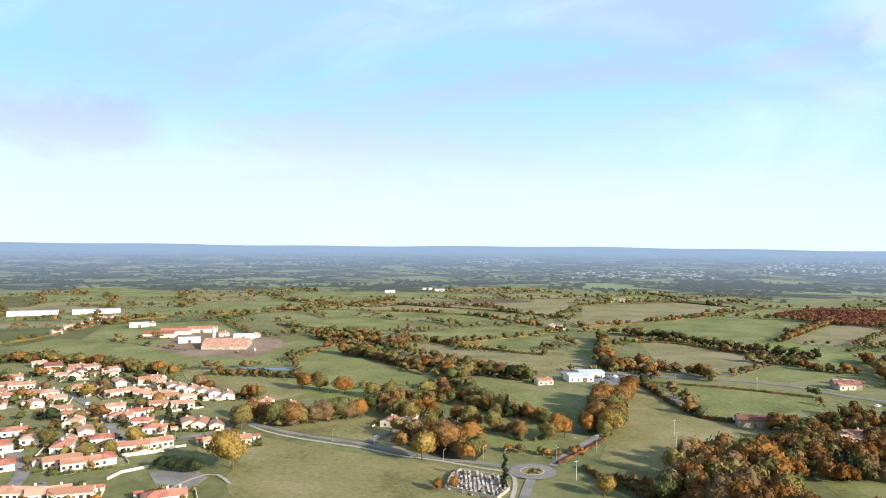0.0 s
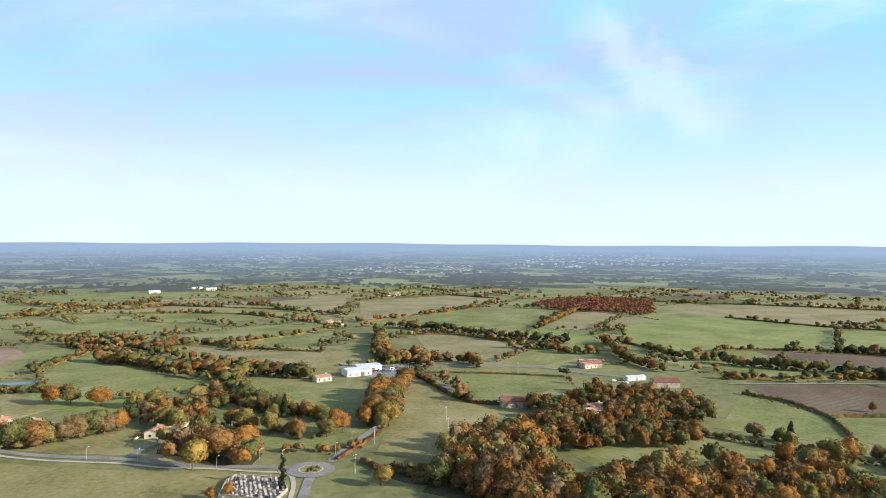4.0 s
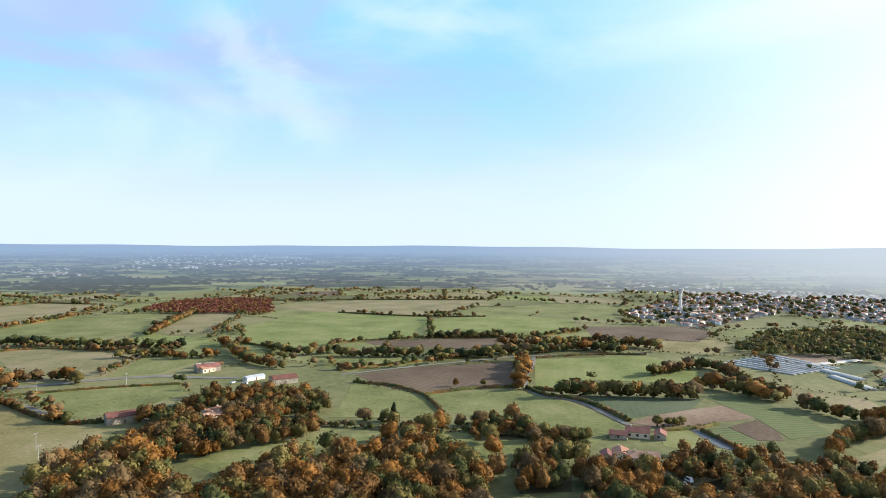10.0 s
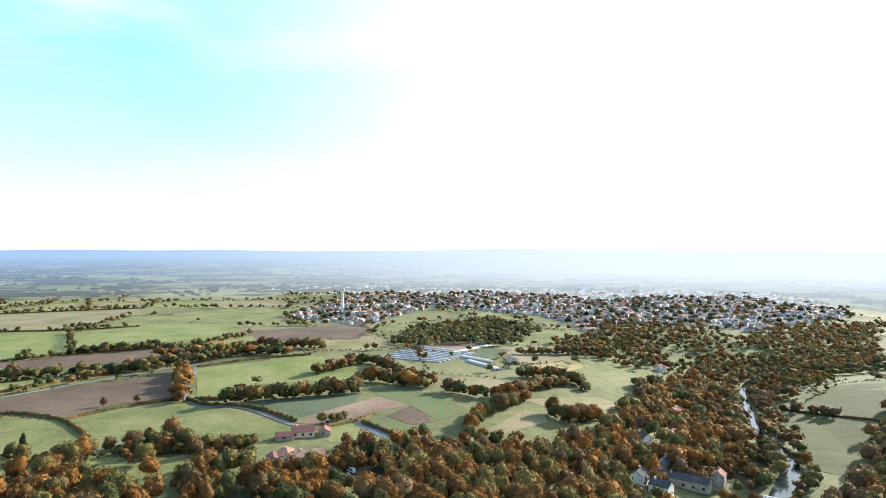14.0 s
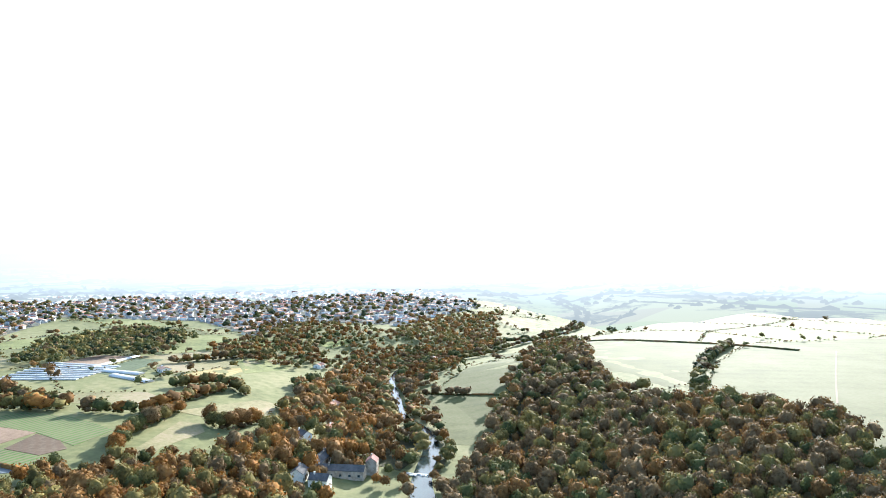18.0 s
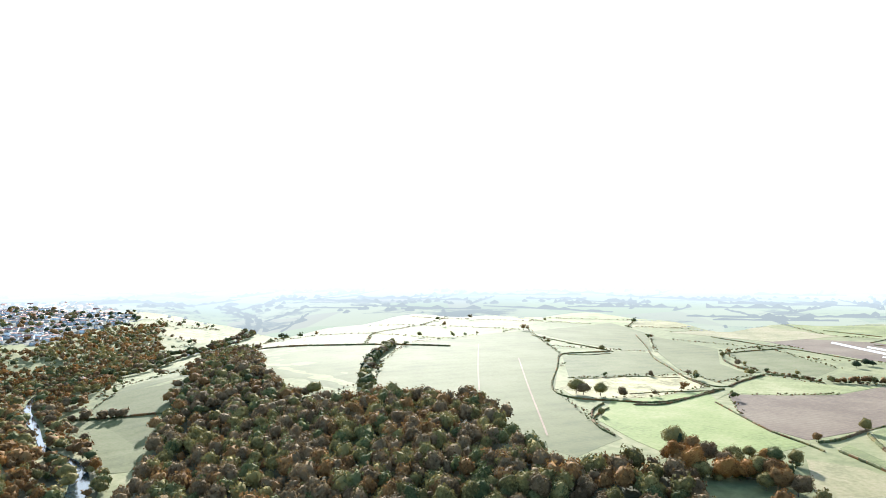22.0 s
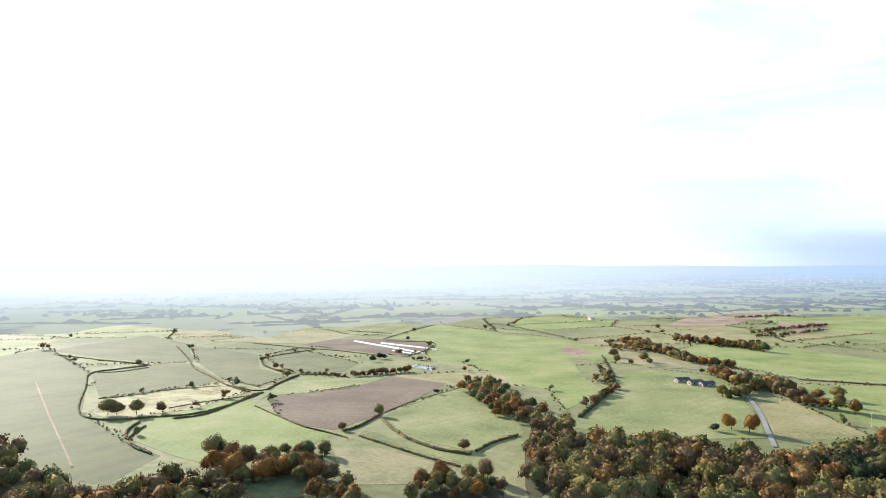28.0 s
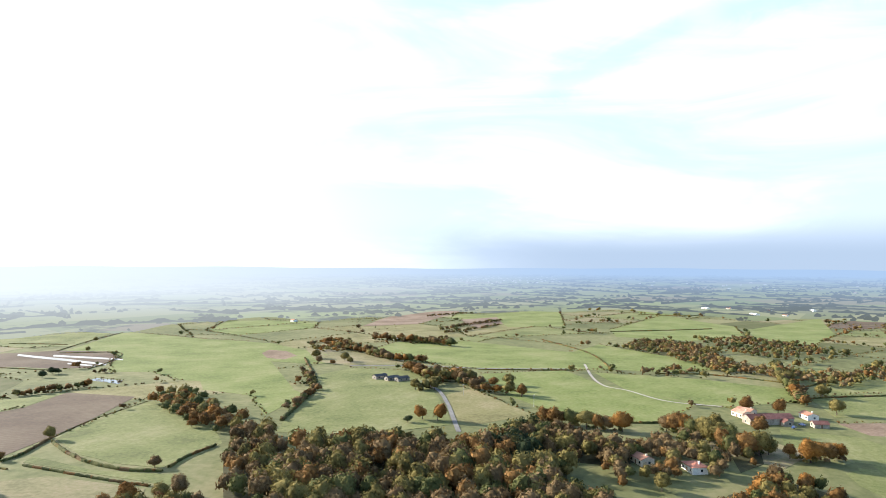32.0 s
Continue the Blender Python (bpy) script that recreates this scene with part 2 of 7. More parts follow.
MATS = {
    "grass_green": striped(material("grass_green", [(0.1, 0.108, 0.034), (0.148, 0.16, 0.05), (0.19, 0.19, 0.068), (0.235, 0.22, 0.1)]), 9, 35, (0.150, 0.155, 0.055), 0.3),
    "grass_bright": striped(material("grass_bright", [(0.115, 0.135, 0.034), (0.16, 0.186, 0.048), (0.195, 0.208, 0.066), (0.232, 0.228, 0.09)]), 12, 60, (0.165, 0.178, 0.056), 0.3),
    "grass_olive": material("grass_olive", [(0.13, 0.115, 0.045), (0.19, 0.168, 0.064), (0.22, 0.19, 0.084), (0.27, 0.222, 0.118)]),
    "grass_tan": material("grass_tan", [(0.15, 0.135, 0.06), (0.215, 0.186, 0.088), (0.265, 0.21, 0.125)]),
    "meadow_pale": striped(material("meadow_pale", [(0.07, 0.073, 0.021), (0.096, 0.097, 0.03), (0.122, 0.114, 0.046)]), 16, 20, (0.118, 0.117, 0.044), 0.35),
    "lawn": material("lawn", [(0.12, 0.132, 0.036), (0.178, 0.184, 0.054), (0.22, 0.208, 0.09)]),
    "scrub": material("scrub", [(0.14, 0.12, 0.05), (0.28, 0.24, 0.11), (0.34, 0.3, 0.17)], (0.05, 0.5)),
    "plough": striped(material("plough", [(0.086, 0.058, 0.038), (0.122, 0.086, 0.056), (0.158, 0.118, 0.076)]), 5, 75, (0.108, 0.066, 0.041), 0.5),
    # brown fallen leaves, darkened to paint in the shade between trees
    "shaded_litter": material("shaded_litter", [(0.045, 0.042, 0.018), (0.066, 0.06, 0.026), (0.09, 0.08, 0.036)], (0.05, 0.7)),
    "dirt": material("dirt", [(0.16, 0.105, 0.068), (0.22, 0.15, 0.1), (0.28, 0.2, 0.14)]),
    "stubble": striped(material("stubble", [(0.3, 0.22, 0.09), (0.4, 0.28, 0.12)]), 7, 40, (0.2, 0.2, 0.07), 0.6),
    "crop_dark": striped(material("crop_dark", [(0.06, 0.078, 0.038), (0.085, 0.105, 0.055), (0.11, 0.125, 0.07)]), 4, 60, (0.1, 0.12, 0.06), 0.5),
    "crop_rows": striped(material("crop_rows", [(0.05, 0.1, 0.018), (0.075, 0.135, 0.026), (0.1, 0.155, 0.038)]), 3.6, -55, (0.17, 0.13, 0.08), 0.85),
    "tarp": material("tarp", [(0.08, 0.09, 0.1), (0.12, 0.13, 0.14)], rough=0.5),
    "asphalt": material("asphalt", [(0.16, 0.15, 0.138), (0.21, 0.196, 0.18), (0.26, 0.24, 0.22)], (0.08, 1.2), bump=0.1, spec=0.05),
    "driveway": material("driveway", [(0.22, 0.2, 0.18), (0.36, 0.33, 0.29)], (0.2, 2)),
    "footpath": material("footpath", [(0.32, 0.28, 0.23), (0.42, 0.37, 0.31)], (0.1, 1.5)),
    "gravel": material("gravel", [(0.22, 0.19, 0.165), (0.32, 0.28, 0.24)], (0.2, 2)),
    "town_ground": material("town_ground", [(0.06, 0.062, 0.035), (0.1, 0.095, 0.07), (0.16, 0.15, 0.135)], (0.02, 0.12)),
    "ground": material("ground", [(0.105, 0.108, 0.04), (0.155, 0.155, 0.06), (0.22, 0.196, 0.092)], (0.006, 0.15)),
    "plastic": material("plastic", [(0.36, 0.34, 0.31), (0.5, 0.48, 0.44), (0.58, 0.56, 0.52)], (0.06, 0.8), rough=0.6, bump=0.1, spec=0.2),
    "wall_white": material("wall_white", [(0.62, 0.59, 0.53), (0.78, 0.75, 0.69), (0.8, 0.78, 0.73)], (0.12, 1.6), rough=0.85, bump=0.1),
    "wall_cream": material("wall_cream", [(0.5, 0.42, 0.32), (0.64, 0.55, 0.42), (0.7, 0.61, 0.48)], (0.12, 1.6), rough=0.85, bump=0.1),
    "wall_stone": material("wall_stone", [(0.22, 0.18, 0.14), (0.34, 0.29, 0.23), (0.42, 0.37, 0.3)], (0.4, 2.5), rough=0.9),
    "roof_orange": striped(material("roof_orange", [(0.34, 0.175, 0.115), (0.46, 0.26, 0.175), (0.54, 0.35, 0.25)], (0.25, 2.2), rough=0.85, island=0.5), 0.4, 30, (0.26, 0.12, 0.075), 0.35),
    "roof_red": striped(material("roof_red", [(0.31, 0.11, 0.075), (0.43, 0.175, 0.12), (0.5, 0.24, 0.165)], (0.25, 2.2), rough=0.85, island=0.5), 0.4, 30, (0.25, 0.075, 0.045), 0.35),
    "roof_brown": striped(material("roof_brown", [(0.16, 0.07, 0.055), (0.24, 0.1, 0.08), (0.3, 0.14, 0.11)], (0.25, 2.2), rough=0.85, island=0.4), 0.4, 30, (0.14, 0.07, 0.05), 0.35),
    "roof_metal": striped(material("roof_metal", [(0.5, 0.51, 0.52), (0.68, 0.69, 0.7)], (0.15, 1.5), rough=0.45, spec=0.5, metal=0.2), 1.0, 10, (0.45, 0.46, 0.48), 0.3),
    "roof_slate": material("roof_slate", [(0.07, 0.068, 0.068), (0.125, 0.12, 0.118)], (0.3, 3), rough=0.9, spec=0.08),
    "glass": material("glass", [(0.02, 0.025, 0.03), (0.05, 0.06, 0.07)], rough=0.12, bump=0, spec=0.8),
    "door_wood": material("door_wood", [(0.12, 0.07, 0.04), (0.2, 0.12, 0.07)], (0.5, 5), rough=0.6),
    "steel": material("steel", [(0.4, 0.41, 0.42), (0.55, 0.56, 0.57)], (0.5, 6), rough=0.4, metal=0.7),
    "rubber": material("rubber", [(0.02, 0.02, 0.02), (0.04, 0.04, 0.04)], rough=0.8),
    "paint_white": material("paint_white", [(0.7, 0.7, 0.7), (0.8, 0.8, 0.8)], (0.5, 4), rough=0.25, bump=0, spec=0.5),
    "paint_grey": material("paint_grey", [(0.1, 0.1, 0.11), (0.16, 0.16, 0.17)], (0.5, 4), rough=0.25, bump=0, spec=0.5),
    "paint_blue": material("paint_blue", [(0.04, 0.07, 0.16), (0.06, 0.1, 0.22)], (0.5, 4), rough=0.25, bump=0, spec=0.5),
    "granite": material("granite", [(0.07, 0.06, 0.054), (0.19, 0.165, 0.145), (0.36, 0.325, 0.29)], (0.6, 6), rough=0.75, spec=0.05, island=0.9),
    "concrete": material("concrete", [(0.35, 0.34, 0.32), (0.48, 0.47, 0.44)], (0.3, 3), rough=0.9),
    "water": material("water", [(0.02, 0.03, 0.03), (0.03, 0.045, 0.045)], rough=0.12, bump=0.05, spec=1.0),
    "bark": material("bark", [(0.07, 0.05, 0.035), (0.12, 0.09, 0.07)], (0.5, 4)),
}
for key, cols in {
    "green": [(0.05, 0.057, 0.02), (0.09, 0.094, 0.03), (0.13, 0.124, 0.044)],
    "olive": [(0.085, 0.07, 0.023), (0.155, 0.124, 0.038), (0.215, 0.17, 0.055)],
    "rust": [(0.1, 0.052, 0.017), (0.18, 0.094, 0.03), (0.24, 0.132, 0.045)],
    "orange": [(0.125, 0.057, 0.014), (0.225, 0.104, 0.025), (0.3, 0.147, 0.038)],
    "gold": [(0.13, 0.085, 0.021), (0.22, 0.146, 0.035), (0.3, 0.205, 0.054)],
    "brown": [(0.088, 0.056, 0.025), (0.148, 0.096, 0.044), (0.2, 0.134, 0.063)],
    "red": [(0.085, 0.028, 0.02), (0.14, 0.05, 0.034), (0.18, 0.072, 0.05)],
    "dark": [(0.02, 0.029, 0.013), (0.036, 0.047, 0.021), (0.055, 0.065, 0.029)],
}.items():
    MATS[key] = material("leaf_" + key, cols, (0.05, 0.5), rough=0.85, bump=0, spec=0.08, island=0.16, glow=0.18)


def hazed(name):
    """The far distance, a glowing backdrop with painted haze: land that pales with distance and towards the sun.
    Returns the material, its nodes and the socket for the land.
    """
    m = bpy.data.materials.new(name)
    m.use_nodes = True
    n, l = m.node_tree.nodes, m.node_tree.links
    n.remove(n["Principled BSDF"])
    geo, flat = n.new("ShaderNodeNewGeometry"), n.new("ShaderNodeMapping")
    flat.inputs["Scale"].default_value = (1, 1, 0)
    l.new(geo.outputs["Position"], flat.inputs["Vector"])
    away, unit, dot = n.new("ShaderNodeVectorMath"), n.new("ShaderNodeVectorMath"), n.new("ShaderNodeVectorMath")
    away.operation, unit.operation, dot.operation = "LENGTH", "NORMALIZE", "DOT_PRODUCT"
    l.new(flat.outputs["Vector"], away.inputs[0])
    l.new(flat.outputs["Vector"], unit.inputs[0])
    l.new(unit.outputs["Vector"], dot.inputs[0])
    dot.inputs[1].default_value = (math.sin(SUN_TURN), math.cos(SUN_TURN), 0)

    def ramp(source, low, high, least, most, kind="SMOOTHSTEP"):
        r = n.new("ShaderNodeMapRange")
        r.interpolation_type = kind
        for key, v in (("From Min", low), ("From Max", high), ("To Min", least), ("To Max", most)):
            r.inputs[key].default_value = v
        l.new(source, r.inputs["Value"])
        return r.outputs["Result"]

    # painted haze over the land, whitened on the sun's side
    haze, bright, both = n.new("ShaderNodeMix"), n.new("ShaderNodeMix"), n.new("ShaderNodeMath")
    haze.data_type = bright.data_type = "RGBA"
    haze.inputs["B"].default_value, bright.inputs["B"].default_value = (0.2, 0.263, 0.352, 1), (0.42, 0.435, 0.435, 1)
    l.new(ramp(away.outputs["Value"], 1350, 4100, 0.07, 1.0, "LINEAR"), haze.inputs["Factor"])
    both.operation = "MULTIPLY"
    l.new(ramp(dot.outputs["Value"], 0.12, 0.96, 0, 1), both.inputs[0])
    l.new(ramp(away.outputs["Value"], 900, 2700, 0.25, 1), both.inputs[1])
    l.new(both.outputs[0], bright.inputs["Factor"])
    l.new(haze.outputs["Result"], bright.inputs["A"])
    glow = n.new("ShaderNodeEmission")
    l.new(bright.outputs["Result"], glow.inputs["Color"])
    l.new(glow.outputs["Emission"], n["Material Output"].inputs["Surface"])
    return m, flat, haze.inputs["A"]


# far trees, walls and roofs that glow, haze painted into their colour
for key, tone in (("hazed_trees", (0.05, 0.05, 0.03)), ("hazed_wall", (0.36, 0.36, 0.36)), ("hazed_roof", (0.24, 0.15, 0.12)), ("hazed_slate", (0.14, 0.14, 0.15))):
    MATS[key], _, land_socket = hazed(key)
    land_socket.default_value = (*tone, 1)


def rim(x, y):
    """How far out the backdrop begins: nearer where the haze is thick."""
    turn = np.degrees(np.arctan2(x, y)) % 360
    thick = smooth(95, 120, turn) * (1 - smooth(160, 200, turn))
    return 1480 - 420 * thick + 60 * np.sin(np.radians(turn) * 11) + 50 * np.sin(np.radians(turn) * 23) + 30 * np.sin(np.radians(turn) * 51)


LEAVES = ["green", "olive", "rust", "orange", "gold", "brown", "red", "dark", "bark", "hazed_trees"]
MIXES = {
    "mix": ["olive", "olive", "green", "rust", "brown", "orange", "olive", "rust", "rust"],
    "rust": ["rust", "orange", "rust", "olive", "rust", "orange", "olive", "brown", "green"],
    "green": ["green", "olive", "green", "olive", "brown", "dark"],
    "red": ["red", "red", "red", "rust"],
    "dark": ["dark", "dark", "dark", "green"],
    "bare": ["brown"],
    "olive": ["olive"],
    "shade": ["brown", "olive", "brown", "rust", "olive", "brown", "green"],
}


# ---- helpers ----
def mesh_of(name, bm, mat):
    me = bpy.data.meshes.new(name)
    bm.to_mesh(me)
    bm.free()
    me.materials.append(MATS[mat] if isinstance(mat, str) else mat)
    return me


def part(name, data, mat, parent, label=""):
    """Links a bmesh or a mesh as one part under a thing."""
    me = mesh_of(name, data, mat) if mat else data
    ob = new(name, me)
    ob.parent = parent
    return tagged(ob, label)


def thing(name, label, category, m=None, group="", kind=""):
    ob = tagged(new(name), label, category, group, kind)
    ob.empty_display_size = 0.5
    if m is not None:
        ob.matrix_basis = m
    return ob


def inside(poly, x, y):
    x, y = np.asarray(x, float), np.asarray(y, float)
    res = np.zeros(x.shape, bool)
    for (ax, ay), (bx, by) in zip(poly, poly[1:] + poly[:1]):
        if ay != by:
            res ^= ((ay > y) != (by > y)) & (x < (bx - ax) * (y - ay) / (by - ay) + ax)
    return res


def along(points, step):
    """Points at even steps on a smooth line through the given ones, with the way there."""
    p = np.array(points, float)
    ext = np.vstack([2 * p[0] - p[1], p, 2 * p[-1] - p[-2]])
    fine = []
    for i in range(len(p) - 1):
        a, b, c, d = ext[i:i + 4]
        for u in np.linspace(0, 1, 12, endpoint=False):
            fine.append(0.5 * (2 * b + (c - a) * u + (2 * a - 5 * b + 4 * c - d) * u * u + (3 * b - a - 3 * c + d) * u ** 3))
    fine = np.array(fine + [p[-1]])
    s = np.concatenate([[0], np.cumsum(np.hypot(*np.diff(fine, axis=0).T))])
    at = np.linspace(0, s[-1], max(2, int(s[-1] / step) + 1))
    q = np.stack([np.interp(at, s, fine[:, k]) for k in (0, 1)], 1)
    way = np.gradient(q, axis=0)
    return q, way / np.maximum(np.hypot(*way.T), 1e-6)[:, None]


def raw_mesh(name, verts, faces, mats, index=None):
    """A mesh from arrays of vertices and of triangles."""
    me = bpy.data.meshes.new(name)
    verts, faces = np.asarray(verts, np.float32), np.asarray(faces, np.int32)
    me.vertices.add(len(verts))
    me.vertices.foreach_set("co", verts.ravel())
    me.loops.add(faces.size)
    me.loops.foreach_set("vertex_index", faces.ravel())
    me.polygons.add(len(faces))
    me.polygons.foreach_set("loop_start", np.arange(0, faces.size, faces.shape[1], dtype=np.int32))
    for k in mats:
        me.materials.append(MATS[k])
    if index is not None:
        me.polygons.foreach_set("material_index", np.asarray(index, np.int32))
    me.update(calc_edges=True)
    return me


# ---- ground ----
RIVER = [(-420, -60), (-260, -120), (-100, -135), (60, -120), (180, -85), (270, -68), (340, -77), (375, -86), (415, -100),
         (458, -105), (498, -100), (555, -106), (640, -116), (709, -146), (763, -239), (836, -308), (931, -424), (1150, -560), (1500, -640), (1900, -900)]


def smooth(a, b, v):
    u = np.clip((v - a) / (b - a), 0, 1)
    return u * u * (3 - 2 * u)


def river_gap(x, y):
    """How far a place lies from the river's middle."""
    best = np.full(np.shape(x), 1e9)
    for (ax, ay), (bx, by) in zip(RIVER, RIVER[1:]):
        dx, dy = bx - ax, by - ay
        u = np.clip(((x - ax) * dx + (y - ay) * dy) / (dx * dx + dy * dy), 0, 1)
        best = np.minimum(best, np.hypot(x - ax - u * dx, y - ay - u * dy))
    return best


def height(x, y):
    """The ground's height: a plateau with soft swells, cut by the river's valley."""
    x, y = np.asarray(x, float), np.asarray(y, float)
    r = np.hypot(x, y)
    swell = 3.5 * np.sin(x / 260 + 0.7) * np.cos(y / 310 - 0.4) + 1.5 * np.sin(x / 120 + y / 170)
    swell = swell * smooth(350, 750, r) * (1 - smooth(800, 1200, r))
    rise = 74.0 * np.clip((r - 1700) / 3150, 0, 1.02) ** 1.5
    gap = river_gap(x, y)
    return rise + swell * smooth(60, 260, gap) - 24 * (1 - smooth(1100, 1900, r)) * np.exp(-(np.maximum(gap - 12, 0) / 105) ** 2)


def ground_sheet():
    rings = np.concatenate([np.linspace(0, 200, 16)[1:], 200 * 1.017 ** np.arange(1, 195)])
    rings = rings[rings < 4830]
    turns = np.radians(np.arange(0, 360, 1.0))
    rr, aa = np.meshgrid(rings, turns, indexing="ij")
    x, y = rr * np.sin(aa), rr * np.cos(aa)
    verts = np.stack([x, y, height(x, y)], -1).reshape(-1, 3)
    n = len(turns)
    i, j = np.meshgrid(np.arange(len(rings) - 1), np.arange(n), indexing="ij")
    k = (j + 1) % n
    faces = np.stack([i * n + j, i * n + k, (i + 1) * n + k, (i + 1) * n + j], -1).reshape(-1, 4)[:, ::-1]
    tagged(new("ground", raw_mesh("ground", verts, faces, ["ground"])), "grassy farmland cut by a river valley", "ground", kind="structure")


FIELD_WORDS = {
    "grass_green": "green pasture of short grass between hedges", "grass_bright": "fresh green field of young grass",
    "grass_olive": "olive green meadow with worn patches", "grass_tan": "dry tan and green pasture",
    "meadow_pale": "pale sunlit meadow with faint mowing lines", "lawn": "yellow green lawn beside a farmhouse",
    "scrub": "rough straw coloured scrub strip", "plough": "brown ploughed field with fine furrows", "dirt": "bare light brown earth",
    "stubble": "yellow striped stubble strip", "crop_dark": "dark green vegetable crop in rows", "crop_rows": "green vegetable rows with soil between",
    "driveway": "pale gravel drive beside a house", "town_ground": "gardens, yards and streets of a town", "tarp": "dark sheet laid over a vegetable bed", "asphalt": "grey asphalt yard", "gravel": "pale gravel yard of a cemetery", "shaded_litter": "brown fallen leaves under trees, shade painted into their tone", "water": "bright still pond water", "plastic": "white plastic sheet over a crop row",
}


FIELD_PLANS, WOOD_PLANS = [], []


def field(mat, poly, lift=0.3, name="field"):
    """A field, draped over the ground."""
    FIELD_PLANS.append(poly)
    p = np.array(poly, float)
    bm = bmesh.new()
    bm.faces.new([bm.verts.new((x, y, 0)) for x, y in poly])
    for axis in (0, 1):
        for v in np.arange(math.ceil(p[:, axis].min() / 24) * 24, p[:, axis].max(), 24):
            co = [0, 0, 0]
            co[axis] = v
            no = (1, 0, 0) if axis == 0 else (0, 1, 0)
            bmesh.ops.bisect_plane(bm, geom=bm.verts[:] + bm.edges[:] + bm.faces[:], plane_co=co, plane_no=no)
    bmesh.ops.triangulate(bm, faces=bm.faces[:])
    for v in bm.verts:
        v.co.z = float(height(v.co.x, v.co.y)) + lift
    rim = bmesh.ops.extrude_edge_only(bm, edges=[e for e in bm.edges if e.is_boundary])
    for v in rim["geom"]:
        if isinstance(v, bmesh.types.BMVert):
            v.co.z -= 0.6
    bmesh.ops.recalc_face_normals(bm, faces=bm.faces[:])
    if sum(f.normal.z for f in bm.faces) < 0:
        bmesh.ops.reverse_faces(bm, faces=bm.faces[:])
    return tagged(new(name, mesh_of(name, bm, mat)), FIELD_WORDS[mat], "field", kind="structure")


def road(width, mat, points, lift=0.5):
    q, way = along(points, 6)
    side = np.stack([-way[:, 1], way[:, 0]], 1) * width / 2
    rows = [q + side * k for k in (-1, -0.33, 0.33, 1)]
    verts = np.concatenate([np.column_stack([r, height(r[:, 0], r[:, 1]) + lift]) for r in rows])
    n = len(q)
    faces = [(k * n + i, k * n + i + 1, (k + 1) * n + i + 1, (k + 1) * n + i) for k in range(3) for i in range(n - 1)]
    name = "footpath" if mat != "asphalt" else "road"
    words = {"asphalt": "narrow grey asphalt country road", "footpath": "pale gravel path between grass verges", "dirt": "bare earth farm track"}[mat]
    tagged(new(name, raw_mesh(name, verts, faces, [mat])), words, name, kind="structure")


# ---- plants ----
def ico_arrays(level):
    bm = bmesh.new()
    bmesh.ops.create_icosphere(bm, subdivisions=level, radius=1)
    bm.verts.ensure_lookup_table()
    v = np.array([v.co[:] for v in bm.verts])
    f = np.array([[w.index for w in g.verts] for g in bm.faces])
    bm.free()
    return v, f


ICO1, ICO2, ICO3 = ico_arrays(1), ico_arrays(2), ico_arrays(3)


def leaf_sprays(rng, centres, out, size):
    """Small sprays of leaves that mostly face out of the crown."""
    n = len(centres)
    normal = out * 1.1 + rng.normal(size=(n, 3)) * 0.55
    normal /= np.linalg.norm(normal, axis=1)[:, None]
    u = np.cross(normal, rng.normal(size=(n, 3)))
    u /= np.linalg.norm(u, axis=1)[:, None]
    w = np.cross(normal, u)
    s = size * rng.uniform(0.6, 1.4, (n, 1))
    v = np.stack([centres - u * s * 1.1 - w * s * 0.6, centres + w * s * 1.1 + normal * s * 0.3, centres + u * s * 1.1 - w * s * 0.5], 1).reshape(-1, 3)
    return v, np.arange(n * 3).reshape(-1, 3)


